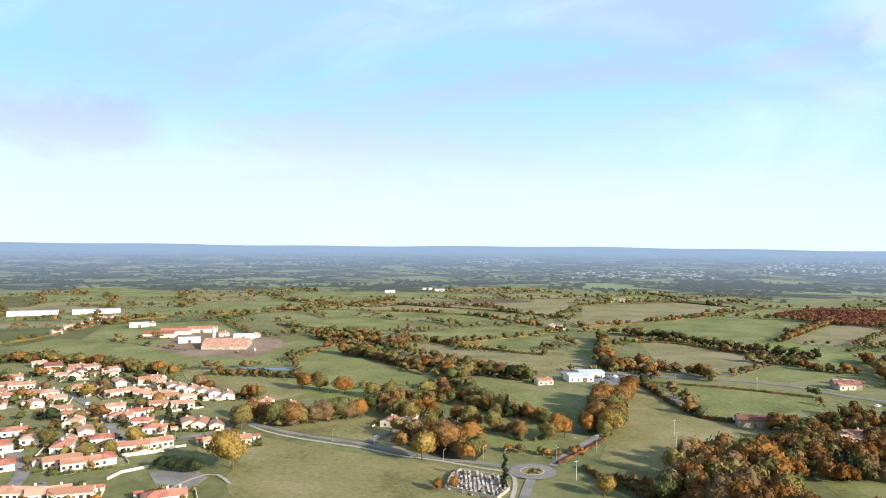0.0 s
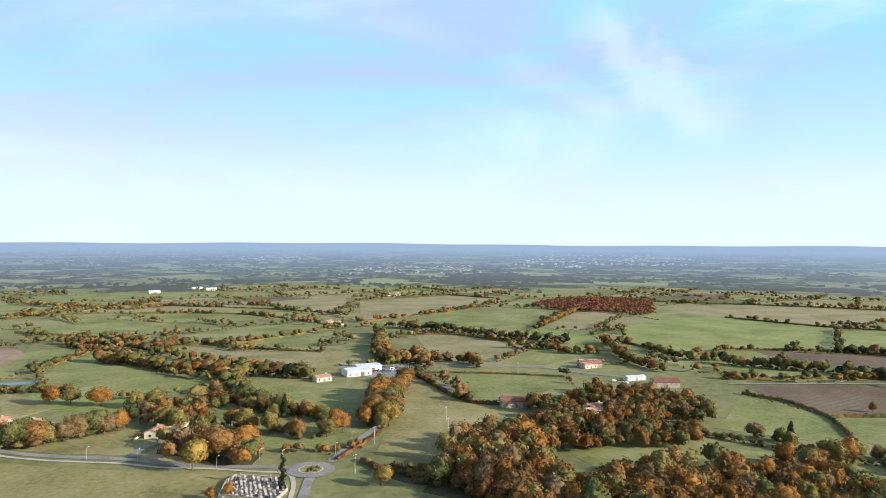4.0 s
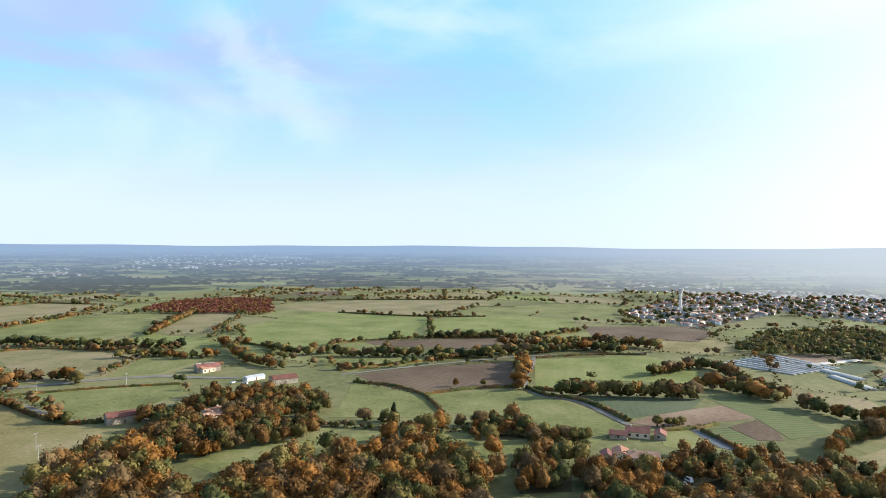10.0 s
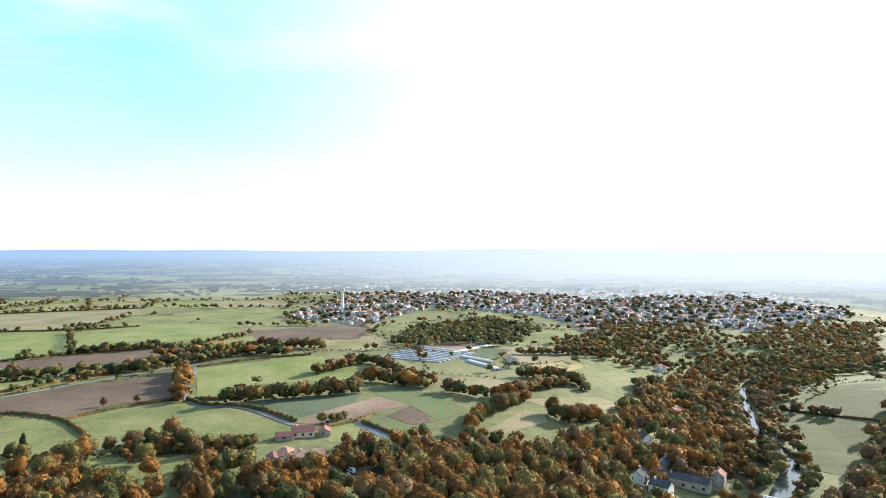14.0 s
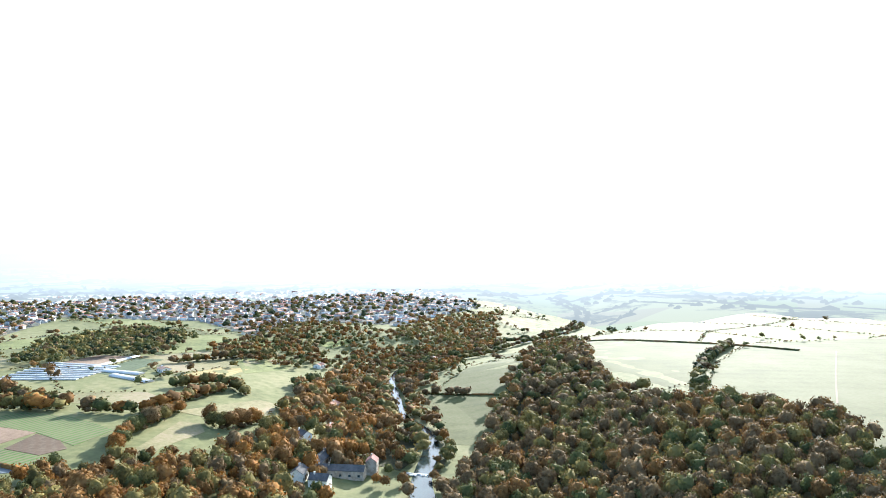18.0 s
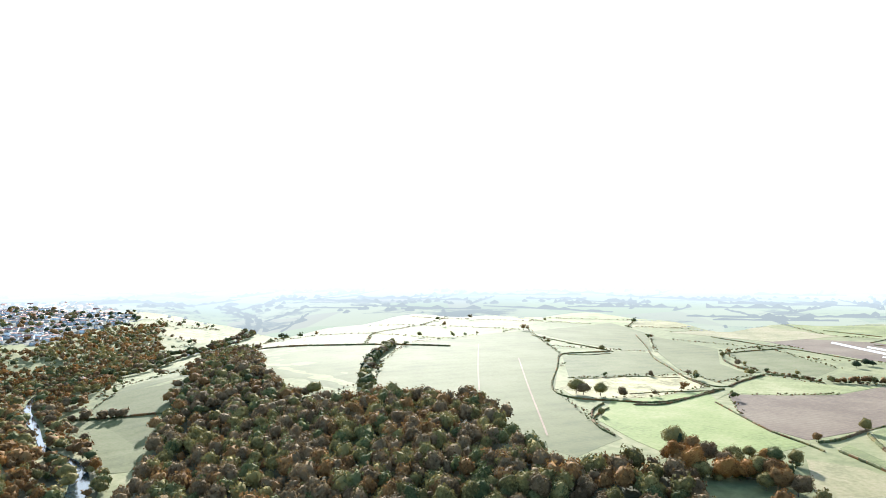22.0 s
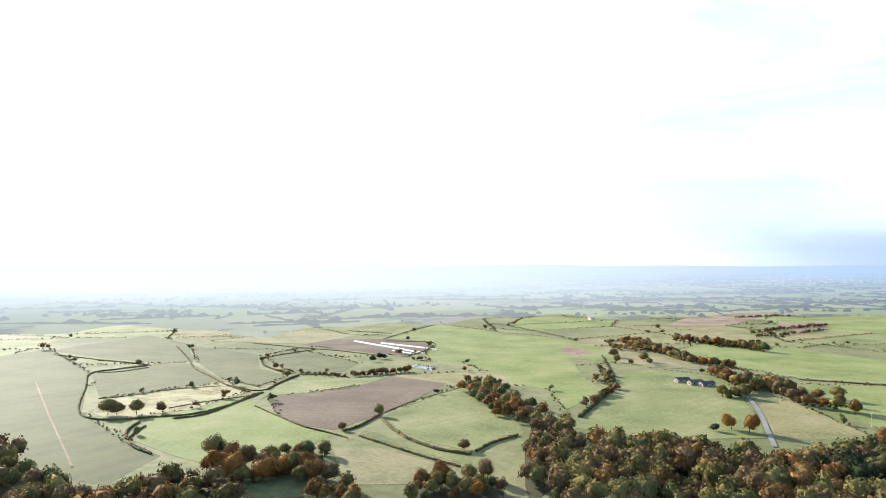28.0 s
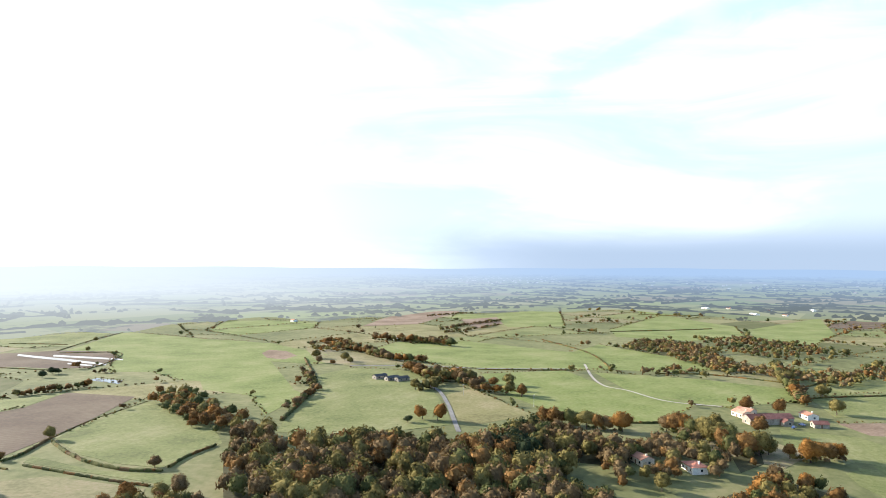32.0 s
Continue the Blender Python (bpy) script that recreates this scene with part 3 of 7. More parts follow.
def crown_arrays(seed, lobes, wide, low, high, leaves, size, shape="round", ico=ICO2):
    """The crown of a tree that is 10 m high: a dome swollen by boughs, or a pointed cone of whorls, with sprays of leaves all over."""
    rng = np.random.default_rng(seed)
    vs, fs, base = [], [], 0
    if shape == "cone":
        for k in range(lobes):
            u = (k + 0.5) / lobes
            r = wide * (1 - u) * 0.75 + 0.35
            c = np.array([*rng.normal(0, 0.25, 2), low + (high - low) * u * 0.95])
            rad = np.array([r, r, (high - low) / lobes * 0.9])
            v = ICO1[0] * (1 + rng.normal(0, 0.14, (len(ICO1[0]), 1)))
            d = rng.normal(size=(leaves // lobes, 3))
            d[:, 2] = np.abs(d[:, 2]) * 0.9 - 0.25
            d /= np.linalg.norm(d, axis=1)[:, None]
            lv, lf = leaf_sprays(rng, c + d * rad * rng.uniform(0.82, 1.14, (len(d), 1)), d, size)
            vs += [v * rad * 0.74 + c, lv]
            fs += [ICO1[1] + base, lf + base + len(v)]
            base += len(v) + len(lv)
        return np.concatenate(vs), np.concatenate(fs)
    mid, tall = (low + high) / 2, (high - low) / 2
    k = np.arange(lobes)
    lift = 1 - 1.75 * (k + 0.5) / lobes
    flat = np.sqrt(1 - lift * lift)
    boughs = np.stack([np.cos(k * 2.4 + seed) * flat, np.sin(k * 2.4 + seed) * flat, lift], 1) + rng.normal(0, 0.16, (lobes, 3))
    boughs /= np.linalg.norm(boughs, axis=1)[:, None]
    reach, girth = rng.uniform(0.42, 0.78, lobes), rng.uniform(0.26, 0.44, lobes)
    lean = np.array([*rng.normal(0, 0.13, 2), 0])

    def hull(d):
        """How far the dome and its boughs reach along each way."""
        along_way = d @ boughs.T * reach
        inner = along_way ** 2 - reach ** 2 + girth ** 2
        far = np.where(inner > 0, along_way + np.sqrt(np.maximum(inner, 0)), 0)
        return np.maximum(far.max(1), 0.58)

    span = np.array([wide * rng.uniform(0.85, 1.12), wide * rng.uniform(0.85, 1.12), tall * rng.uniform(0.92, 1.05)])
    d = ico[0] / np.linalg.norm(ico[0], axis=1)[:, None]
    r = hull(d)[:, None] * (1 + rng.normal(0, 0.035, (len(d), 1)))
    taper = 1 - 0.22 * np.clip(-d[:, 2:], 0, 1)
    vs.append((d * r * 0.91 * taper + lean * (d[:, 2:] + 1)) * span + (0, 0, mid))
    fs.append(ico[1])
    d = rng.normal(size=(leaves, 3))
    d[:, 2] = np.abs(d[:, 2]) * 1.1 - 0.45
    d /= np.linalg.norm(d, axis=1)[:, None]
    at = (d * hull(d)[:, None] * rng.uniform(0.93, 1.1, (leaves, 1)) + lean * (d[:, 2:] + 1)) * span + (0, 0, mid)
    lv, lf = leaf_sprays(rng, at, d, size)
    return np.concatenate(vs + [lv]), np.concatenate(fs + [lf + len(vs[0])])


def trunk_arrays(seed, top, thick, limbs=5):
    """A tapered trunk with limbs that reach into the crown."""
    rng = np.random.default_rng(seed)
    vs, fs, base = [], [], 0
    runs = [((0, 0, -0.6), (rng.normal(0, 0.15), rng.normal(0, 0.15), top), thick, thick * 0.45)]
    for k in range(limbs):
        a = k * 2.4 + rng.uniform(0, 1)
        z = top * rng.uniform(0.4, 0.85)
        runs.append(((0, 0, z), (math.cos(a) * top * 0.4, math.sin(a) * top * 0.4, z + top * 0.35), thick * 0.4, thick * 0.12))
    for a, b, ra, rb in runs:
        a, b = np.array(a), np.array(b)
        t = np.linspace(0, 2 * np.pi, 6, endpoint=False)
        ring = np.stack([np.cos(t), np.sin(t), 0 * t], 1)
        vs += [a + ring * ra, b + ring * rb]
        for i in range(6):
            j = (i + 1) % 6
            fs += [(base + i, base + j, base + 6 + j), (base + i, base + 6 + j, base + 6 + i)]
        base += 12
    return np.concatenate(vs), np.array(fs)


SHAPES = {  # lobes, half width, foot of the crown, top, clumps, clump size, form
    "oak": (28, 4.9, 0.25, 10.2, 1000, 0.26, "round", ICO3),
    "conifer": (9, 3.2, 0.6, 10.6, 900, 0.32, "cone"),
    "cypress": (9, 1.3, 0.2, 10.4, 600, 0.2, "cone"),
}
TREE_MESHES = {}


def tree_meshes(kind, leaf, v):
    key = (kind, leaf, v)
    if key not in TREE_MESHES:
        seed = 17 + v * 31 + len(TREE_MESHES)
        cv, cf = crown_arrays(seed, *SHAPES[kind])
        tv, tf = trunk_arrays(seed, 6.0, 0.3)
        TREE_MESHES[key] = (raw_mesh("trunk", tv, tf, ["bark"]), raw_mesh("crown", cv, cf, [leaf]))
    return TREE_MESHES[key]


LEAF_WORDS = {"green": "green", "olive": "olive green", "rust": "rust brown", "orange": "orange", "gold": "golden yellow", "brown": "brown half-bare",
              "red": "red", "dark": "dark evergreen"}
tree_rng = np.random.default_rng(5)


def tree(x, y, tall, leaf, where="beside a field"):
    kind = "oak"
    if leaf in ("cypress",):
        kind, leaf = "cypress", "dark"
    elif leaf == "dark" and tall > 9:
        kind = "conifer"
    tm, cm = tree_meshes(kind, leaf, int(tree_rng.integers(2)))
    s = tall / 10
    m = pose(x, y, float(height(x, y)), 0, 0, tree_rng.uniform(0, 360)) @ Matrix.Diagonal((s * tree_rng.uniform(0.9, 1.15), s * tree_rng.uniform(0.9, 1.15), s, 1))
    name = {"oak": "oak_tree", "conifer": "conifer", "cypress": "cypress_tree"}[kind]
    t = thing(name, f"{LEAF_WORDS[leaf]} {'oak in autumn' if kind == 'oak' else 'pointed tree'} {where}", "tree", m)
    part("trunk", tm, None, t)
    part("crown", cm, None, t)


LOOSE = []


def tree_line(tall, step, mix, points):
    """A row of trees with brushwood under it; rows far off are gathered into one mesh."""
    tall = min(tall * 0.9, 12.0)
    q, way = along(points, step)
    near = np.hypot(*q.T).min() < 450
    for x, y in q:
        x, y = x + tree_rng.normal(0, step * 0.2), y + tree_rng.normal(0, step * 0.2)
        leaf, h = MIXES[mix][int(tree_rng.integers(len(MIXES[mix])))], tall * tree_rng.uniform(0.72, 1.2)
        if any(math.hypot(x - hx, y - hy) < 5 + max(w, d) / 2 for hx, hy, _, w, d in HOMES):
            continue
        if near and tall > 5:
            tree(x, y, h, leaf, "along a field edge")
        else:
            LOOSE.append((x, y, h, leaf))
    q, way = along(points, 3.0)
    for x, y in q:
        LOOSE.append((x + tree_rng.normal(0, 1.5), y + tree_rng.normal(0, 1.5), tall * tree_rng.uniform(0.22, 0.5),
                      ("green", "olive", "brown")[int(tree_rng.integers(3))]))


STOCK = [crown_arrays(900 + k, 22, 4.7 + 0.3 * (k % 3), 0.4, 10.0, 330, 0.4, ico=ICO3) for k in range(10)]
MIDDLE = [crown_arrays(1500 + k, 13, 4.8, 0.2, 9.8, 170, 0.55) for k in range(10)]
BUSHES = [crown_arrays(950 + k, 11, 5.0, 0.0, 9.6, 50, 0.8) for k in range(8)]
TINY = [crown_arrays(1200 + k, 3, 6.0, 0.0, 11.5, 8, 1.6, ico=ICO1) for k in range(8)]
FAR_BUSHES = [crown_arrays(980 + k, 9, 5.2, 0.0, 9.6, 24, 1.0) for k in range(8)]
FAR_WOODS = [crown_arrays(1700 + k, 5, 5.4, 0.0, 10.0, 22, 1.1, ico=ICO1) for k in range(8)]


def gathered(name, rng, stock, xs, ys, talls, leaves, spread=1.0, more=None):
    """One mesh of many plants, each turned and scaled on its own, and of a bank of leaves under them."""
    vs, fs, mi, base = [], [], [], 0
    if more:
        vs, fs, mi, base = [more[0]], [more[1]], [more[2]], len(more[0])
    zs = height(xs, ys)
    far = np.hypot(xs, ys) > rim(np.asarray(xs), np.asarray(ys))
    # plants past the rim take the glowing colour with haze painted in
    leaves = ["hazed_trees" if away else leaf for leaf, away in zip(leaves, far)]
    for x, y, z, tall, leaf in zip(xs, ys, zs, talls, leaves):
        v, f = stock[int(rng.integers(len(stock)))]
        a, s = rng.uniform(0, 6.28), tall / 10
        c, w = math.cos(a) * s * spread, math.sin(a) * s * spread
        vs.append(np.stack([v[:, 0] * c - v[:, 1] * w + x, v[:, 0] * w + v[:, 1] * c + y, v[:, 2] * s + z - 0.2], 1))
        fs.append(f + base)
        mi.append(np.full(len(f), LEAVES.index(leaf)))
        base += len(v)
    return raw_mesh(name, np.concatenate(vs), np.concatenate(fs), LEAVES, np.concatenate(mi))


wood_rng = np.random.default_rng(11)
BUILT, HOMES = {}, []


def wood(tall, step, mix, poly):
    WOOD_PLANS.append(poly)
    p = np.array(poly, float)
    tall, step = tall * 0.8, step * 0.7
    gx, gy = np.meshgrid(np.arange(p[:, 0].min(), p[:, 0].max(), step), np.arange(p[:, 1].min(), p[:, 1].max(), step))
    x = gx.ravel() + wood_rng.uniform(-0.42, 0.42, gx.size) * step
    y = gy.ravel() + wood_rng.uniform(-0.42, 0.42, gx.size) * step
    fray = np.array([(noise.noise(Vector((a / 19, b / 19, 1.0))), noise.noise(Vector((a / 19, b / 19, 7.0)))) for a, b in zip(x, y)]) * 13
    keep = inside(poly, x + fray[:, 0], y + fray[:, 1]) & (river_gap(x, y) > 9) & (wood_rng.random(len(x)) > 0.1)
    for hx, hy, *_ in HOMES:
        toward = 1 - 9 / math.hypot(hx, hy)
        keep &= (np.hypot(x - hx, y - hy) > 7.5) & (np.hypot(x - hx * toward, y - hy * toward) > 8)
    x, y = x[keep], y[keep]
    if not len(x):
        return
    near = np.hypot(x.mean(), y.mean()) < 480
    # floor of fallen leaves, its dark tone standing in for shade in the gaps
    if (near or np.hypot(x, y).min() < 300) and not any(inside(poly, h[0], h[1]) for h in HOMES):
        field("shaded_litter", poly, 0.175, "woodland_floor")
    leaves = [MIXES[mix][int(wood_rng.integers(len(MIXES[mix])))] for _ in x]
    words = {"rust": "dense autumn wood of rust and orange oaks", "mix": "dense mixed wood of olive and brown trees", "green": "dark green wood with brown crowns",
             "red": "plantation of dark red autumn trees", "shade": "dark hillside wood in autumn", "dark": "stand of dark evergreen conifers"}[mix]
    talls, far = tall * (0.55 + 0.75 * wood_rng.random(len(x)) ** 0.8), np.hypot(x, y)
    for stock, low, high in ((STOCK, 0, 300), (MIDDLE, 300, 470), (BUSHES, 470, 640), (FAR_WOODS, 640, 9000)):
        i = np.flatnonzero((far >= low) & (far < high))
        if len(i):
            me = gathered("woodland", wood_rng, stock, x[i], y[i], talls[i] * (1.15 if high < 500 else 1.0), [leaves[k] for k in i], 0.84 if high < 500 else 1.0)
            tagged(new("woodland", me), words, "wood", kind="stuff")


def hedge(tall, wide, points, tones=("green", "olive", "brown", "green", "rust")):
    if np.mean([p[1] for p in points]) < -100:
        tall, wide = tall * 0.68, wide * 0.6
    q, way = along(points, 1.8)
    n = len(q)
    side = np.stack([-way[:, 1], way[:, 0]], 1)
    sway = wood_rng.normal(0, wide * 0.08, n)
    rows = []
    for k, lift in ((-0.5, -0.1), (-0.46, 0.7), (0.0, 0.95), (0.46, 0.7), (0.5, -0.1)):
        at = q + side * ((k * wide * 0.75 + sway) * wood_rng.uniform(0.8, 1.25, n))[:, None]
        rows.append(np.column_stack([at, height(q[:, 0], q[:, 1]) + lift * tall * 0.75 * wood_rng.uniform(0.7, 1.2, n)]))
    i, k = np.meshgrid(np.arange(n - 1), np.arange(4), indexing="ij")
    quads = np.stack([k * n + i, k * n + i + 1, (k + 1) * n + i + 1, (k + 1) * n + i], -1).reshape(-1, 4)
    bank = np.concatenate([quads[:, [0, 1, 2]], quads[:, [0, 2, 3]]])
    tone = np.array([LEAVES.index(tones[int(wood_rng.integers(len(tones)))]) for _ in range(n // 4 + 1)])
    q, way = along(points, max(1.8, wide * 0.9))
    n = len(q)
    x = q[:, 0] + wood_rng.normal(0, wide * 0.12, n)
    y = q[:, 1] + wood_rng.normal(0, wide * 0.12, n)
    leaves = [tones[int(wood_rng.integers(len(tones)))] for _ in range(n)]
    far = np.hypot(x, y).min() > 380
    if y.mean() > 360 and tall > 2.4:
        for a, b in along(points, 7.0)[0]:
            if wood_rng.random() < 0.2 + 0.7 * (noise.noise(Vector((a / 45, b / 45, 7.0))) > -0.05):
                LOOSE.append((a + wood_rng.normal(0, 1.2), b + wood_rng.normal(0, 1.2), wood_rng.uniform(4.5, 9.0), ("green", "olive", "brown", "rust", "brown")[int(wood_rng.integers(5))]))
    me = gathered("hedge", wood_rng, TINY if far else FAR_BUSHES, x, y, tall * wood_rng.uniform(0.55, 1.1, n), leaves, min(1.2, wide / tall * 0.9), (np.concatenate(rows), bank, tone[np.tile(i.ravel() // 4, 2)]))
    tagged(new("hedge", me), "uneven green and brown hedge between fields" if len(tones) > 3 else "dense rust red autumn hedge by the road", "hedge")


ground_sheet()

# ---- fields ----
field("grass_olive", [(-101, 358), (-61, 336), (-24, 318), (-3, 310), (5, 303), (-0, 278), (-19, 259), (-78, 258), (-91, 288), (-93, 323)], 0.060)
field("grass_olive", [(-96, 376), (-84, 407), (-59, 398), (-29, 391), (-29, 367), (-39, 348), (-72, 361)], 0.072)
field("grass_olive", [(-23, 363), (-3, 357), (11, 335), (26, 320), (-6, 325), (-33, 341)], 0.084)
field("grass_green", [(7, 376), (35, 363), (60, 351), (56, 332), (33, 334), (20, 345)], 0.096)
field("grass_green", [(-2, 439), (17, 422), (39, 395), (64, 375), (60, 356), (36, 366), (6, 384)], 0.108)
field("grass_green", [(10, 528), (28, 506), (61, 472), (97, 448), (86, 403), (66, 384), (41, 420), (25, 445)], 0.120)
field("grass_green", [(-136, 618), (-102, 678), (-42, 554), (-3, 513), (-7, 478), (-54, 467), (-105, 507)], 0.132)
field("grass_bright", [(-94, 514), (-51, 467), (-49, 419), (-82, 449), (-108, 464), (-112, 503)], 0.144)
field("grass_olive", [(-202, 531), (-154, 533), (-104, 483), (-89, 457), (-107, 432), (-184, 495)], 0.156)
field("grass_green", [(-386, 687), (-321, 671), (-230, 619), (-197, 555), (-239, 546), (-348, 586), (-399, 636)], 0.060)
field("grass_green", [(-207, 568), (-187, 646), (-131, 717), (-101, 670), (-128, 573), (-156, 540)], 0.072)
field("dirt", [(-262, 628), (-285, 760), (-215, 745), (-168, 712), (-150, 660), (-160, 590), (-222, 596)], 0.084)
field("grass_olive", [(140, 492), (154, 470), (155, 421), (160, 389), (159, 370), (136, 334), (100, 297), (72, 315), (92, 368), (124, 449)], 0.096)
field("grass_green", [(155, 505), (208, 487), (249, 460), (237, 427), (189, 403), (161, 410), (160, 447)], 0.108)
field("grass_tan", [(208, 727), (268, 697), (298, 601), (224, 527), (176, 539)], 0.120)
field("grass_green", [(298, 595), (308, 560), (303, 529), (257, 506), (224, 520)], 0.132)
field("grass_green", [(151, 824), (257, 900), (375, 977), (477, 934), (371, 756), (277, 721), (212, 787)], 0.144)
field("grass_tan", [(228, 1122), (414, 1210), (470, 1127), (377, 1002), (257, 900), (175, 863)], 0.156)
field("grass_tan", [(384, 756), (517, 902), (563, 873), (514, 796), (409, 683), (368, 703)], 0.060)
field("grass_bright", [(356, 737), (382, 647), (365, 586), (330, 601), (308, 684)], 0.072)
field("grass_green", [(-52, 772), (48, 862), (150, 841), (133, 798), (47, 746), (-13, 715)], 0.084)
field("grass_green", [(-7, 707), (53, 737), (129, 773), (134, 750), (90, 656), (26, 665)], 0.096)
field("grass_tan", [(-76, 728), (-13, 693), (25, 649), (93, 634), (73, 598), (-1, 635)], 0.108)
field("grass_tan", [(-86, 642), (-39, 582), (4, 611), (-6, 562), (-28, 549)], 0.120)
field("grass_green", [(-201, 835), (-128, 960), (-31, 892), (-62, 808), (-140, 764)], 0.132)
field("grass_green", [(-313, 1345), (-122, 1435), (64, 1368), (-85, 1240), (-221, 1202)], 0.144)
field("grass_tan", [(-196, 1072), (-81, 1187), (73, 1150), (15, 1039), (-112, 1027)], 0.156)
field("grass_green", [(-120, 1025), (61, 1102), (117, 967), (65, 912), (-62, 914)], 0.060)
field("grass_tan", [(73, 1150), (220, 1235), (199, 1069), (153, 946), (100, 1043)], 0.072)
field("grass_green", [(119, 665), (171, 750), (153, 648), (136, 597), (115, 612)], 0.084)
field("grass_tan", [(-654, 1016), (-579, 1062), (-442, 991), (-461, 931), (-567, 903)], 0.096)
field("grass_green", [(-398, 1003), (-301, 1209), (-205, 1119), (-247, 992), (-340, 935)], 0.108)
field("grass_green", [(-828, 1519), (-544, 1726), (-386, 1550), (-511, 1286), (-662, 1272)], 0.120)
field("asphalt", [(94, 551), (140, 527), (136, 496), (112, 490), (93, 519)], 0.132)
field("asphalt", [(-126, 296), (-120, 301), (-106, 299), (-99, 291), (-101, 280), (-118, 283)], 0.144)
field("gravel", [(4, 296), (9, 302), (27, 293), (28, 279), (22, 269), (1, 280)], 0.156)
field("grass_green", [(160, 288), (196, 297), (244, 292), (240, 280), (221, 262), (191, 270), (161, 267)], 0.060)
field("grass_green", [(242, 271), (264, 251), (265, 236), (258, 222), (229, 203), (225, 207), (223, 241)], 0.072)
field("grass_green", [(278, 239), (292, 220), (286, 192), (267, 170), (247, 168), (242, 182), (263, 219)], 0.084)
field("plough", [(352, 390), (408, 376), (480, 333), (396, 275), (379, 294), (336, 309), (339, 344)], 0.096)
field("grass_green", [(279, 322), (332, 369), (336, 309), (311, 266), (295, 263), (256, 306)], 0.108)
field("grass_green", [(336, 303), (393, 273), (381, 219), (351, 168), (314, 168), (309, 197), (313, 244), (311, 266)], 0.120)
field("grass_bright", [(503, 327), (587, 263), (566, 209), (496, 183), (458, 246), (408, 245), (408, 264)], 0.132)
field("grass_green", [(378, 451), (414, 461), (475, 380), (412, 379), (357, 414)], 0.144)
field("plough", [(473, 514), (600, 417), (528, 374), (487, 434), (464, 487)], 0.156)
field("grass_bright", [(455, 705), (643, 797), (723, 645), (557, 497), (465, 521), (404, 518), (389, 591)], 0.060)
field("grass_bright", [(680, 607), (810, 564), (815, 470), (702, 398), (612, 418), (543, 480)], 0.072)
field("grass_tan", [(613, 886), (790, 917), (989, 749), (923, 687), (710, 654), (656, 762)], 0.084)
field("grass_green", [(917, 638), (1031, 606), (1052, 490), (848, 432), (831, 532)], 0.096)
field("plough", [(750, 418), (866, 320), (791, 275), (710, 263), (663, 357)], 0.108)
field("grass_tan", [(293, 144), (332, 117), (309, 103), (263, 117), (269, 134)], 0.120)
field("grass_tan", [(534, 144), (528, 81), (497, 60), (485, 87), (501, 131)], 0.132)
field("grass_tan", [(371, 71), (444, 50), (441, 38), (425, 34), (392, 54), (374, 57)], 0.144)
field("grass_tan", [(469, 55), (524, 4), (517, -10), (466, 0), (440, 12), (453, 32)], 0.156)
field("dirt", [(655, 188), (717, 153), (702, 118), (637, 147)], 0.060)
field("crop_dark", [(619, 137), (686, 116), (680, 90), (594, 114)], 0.072)
field("stubble", [(596, 69), (641, 36), (641, 13), (579, 39)], 0.084)
field("grass_bright", [(783, 44), (803, 0), (774, -31), (746, -26), (754, 18)], 0.096)
field("grass_green", [(682, 27), (708, 0), (704, -32), (658, -20), (617, 17)], 0.108)
field("grass_bright", [(795, -54), (831, -100), (814, -104), (781, -71)], 0.120)
field("grass_tan", [(420, -57), (465, -96), (442, -98), (393, -67)], 0.132)
field("meadow_pale", [(548, -123), (655, -194), (716, -264), (586, -256), (502, -208), (457, -168), (414, -126), (420, -115), (496, -124)], 0.144)
field("meadow_pale", [(761, -264), (776, -370), (611, -272), (684, -258)], 0.156)
field("meadow_pale", [(740, -365), (672, -410), (607, -458), (538, -380), (446, -311), (436, -266), (495, -260)], 0.060)
field("meadow_pale", [(429, -307), (513, -376), (606, -480), (608, -592), (602, -679), (445, -549), (329, -400), (251, -341), (217, -321), (214, -276), (274, -284), (348, -339)], 0.072)
field("meadow_pale", [(593, -669), (592, -846), (491, -781), (399, -646), (421, -623), (505, -639)], 0.084)
field("meadow_pale", [(433, -538), (421, -623), (393, -633), (312, -549), (317, -513), (351, -445)], 0.096)
field("scrub", [(329, -406), (341, -454), (298, -539), (261, -494), (265, -429), (290, -393), (302, -389)], 0.108)
field("grass_bright", [(276, -395), (253, -480), (227, -449), (167, -391), (144, -379), (149, -357), (181, -311), (210, -322), (248, -343)], 0.120)
field("meadow_pale", [(479, -767), (367, -723), (314, -623), (265, -582), (264, -521), (318, -558), (402, -656)], 0.156)
field("meadow_pale", [(345, -698), (325, -764), (231, -680), (226, -619), (275, -606)], 0.060)
field("plough", [(357, -837), (291, -880), (205, -889), (193, -848), (220, -766), (290, -777)], 0.072)
field("grass_bright", [(258, -885), (238, -1098), (116, -982), (56, -943), (36, -605), (97, -648), (129, -703), (172, -719), (196, -858)], 0.084)
field("grass_green", [(129, -453), (105, -556), (73, -482), (44, -439), (37, -406), (55, -363), (87, -375), (110, -401)], 0.096)
field("grass_tan", [(135, -354), (111, -359), (63, -332), (62, -311), (78, -307), (110, -300)], 0.108)
field("grass_green", [(130, -397), (93, -365), (53, -350), (53, -334), (104, -367), (131, -386)], 0.120)
field("grass_green", [(451, -1036), (346, -1047), (253, -1147), (258, -934), (331, -929)], 0.132)
field("grass_tan", [(477, -815), (417, -959), (314, -924), (352, -826)], 0.144)
field("grass_green", [(8, -426), (-23, -637), (-58, -673), (-118, -639), (-111, -543), (-107, -474), (-99, -423), (-41, -409)], 0.156)
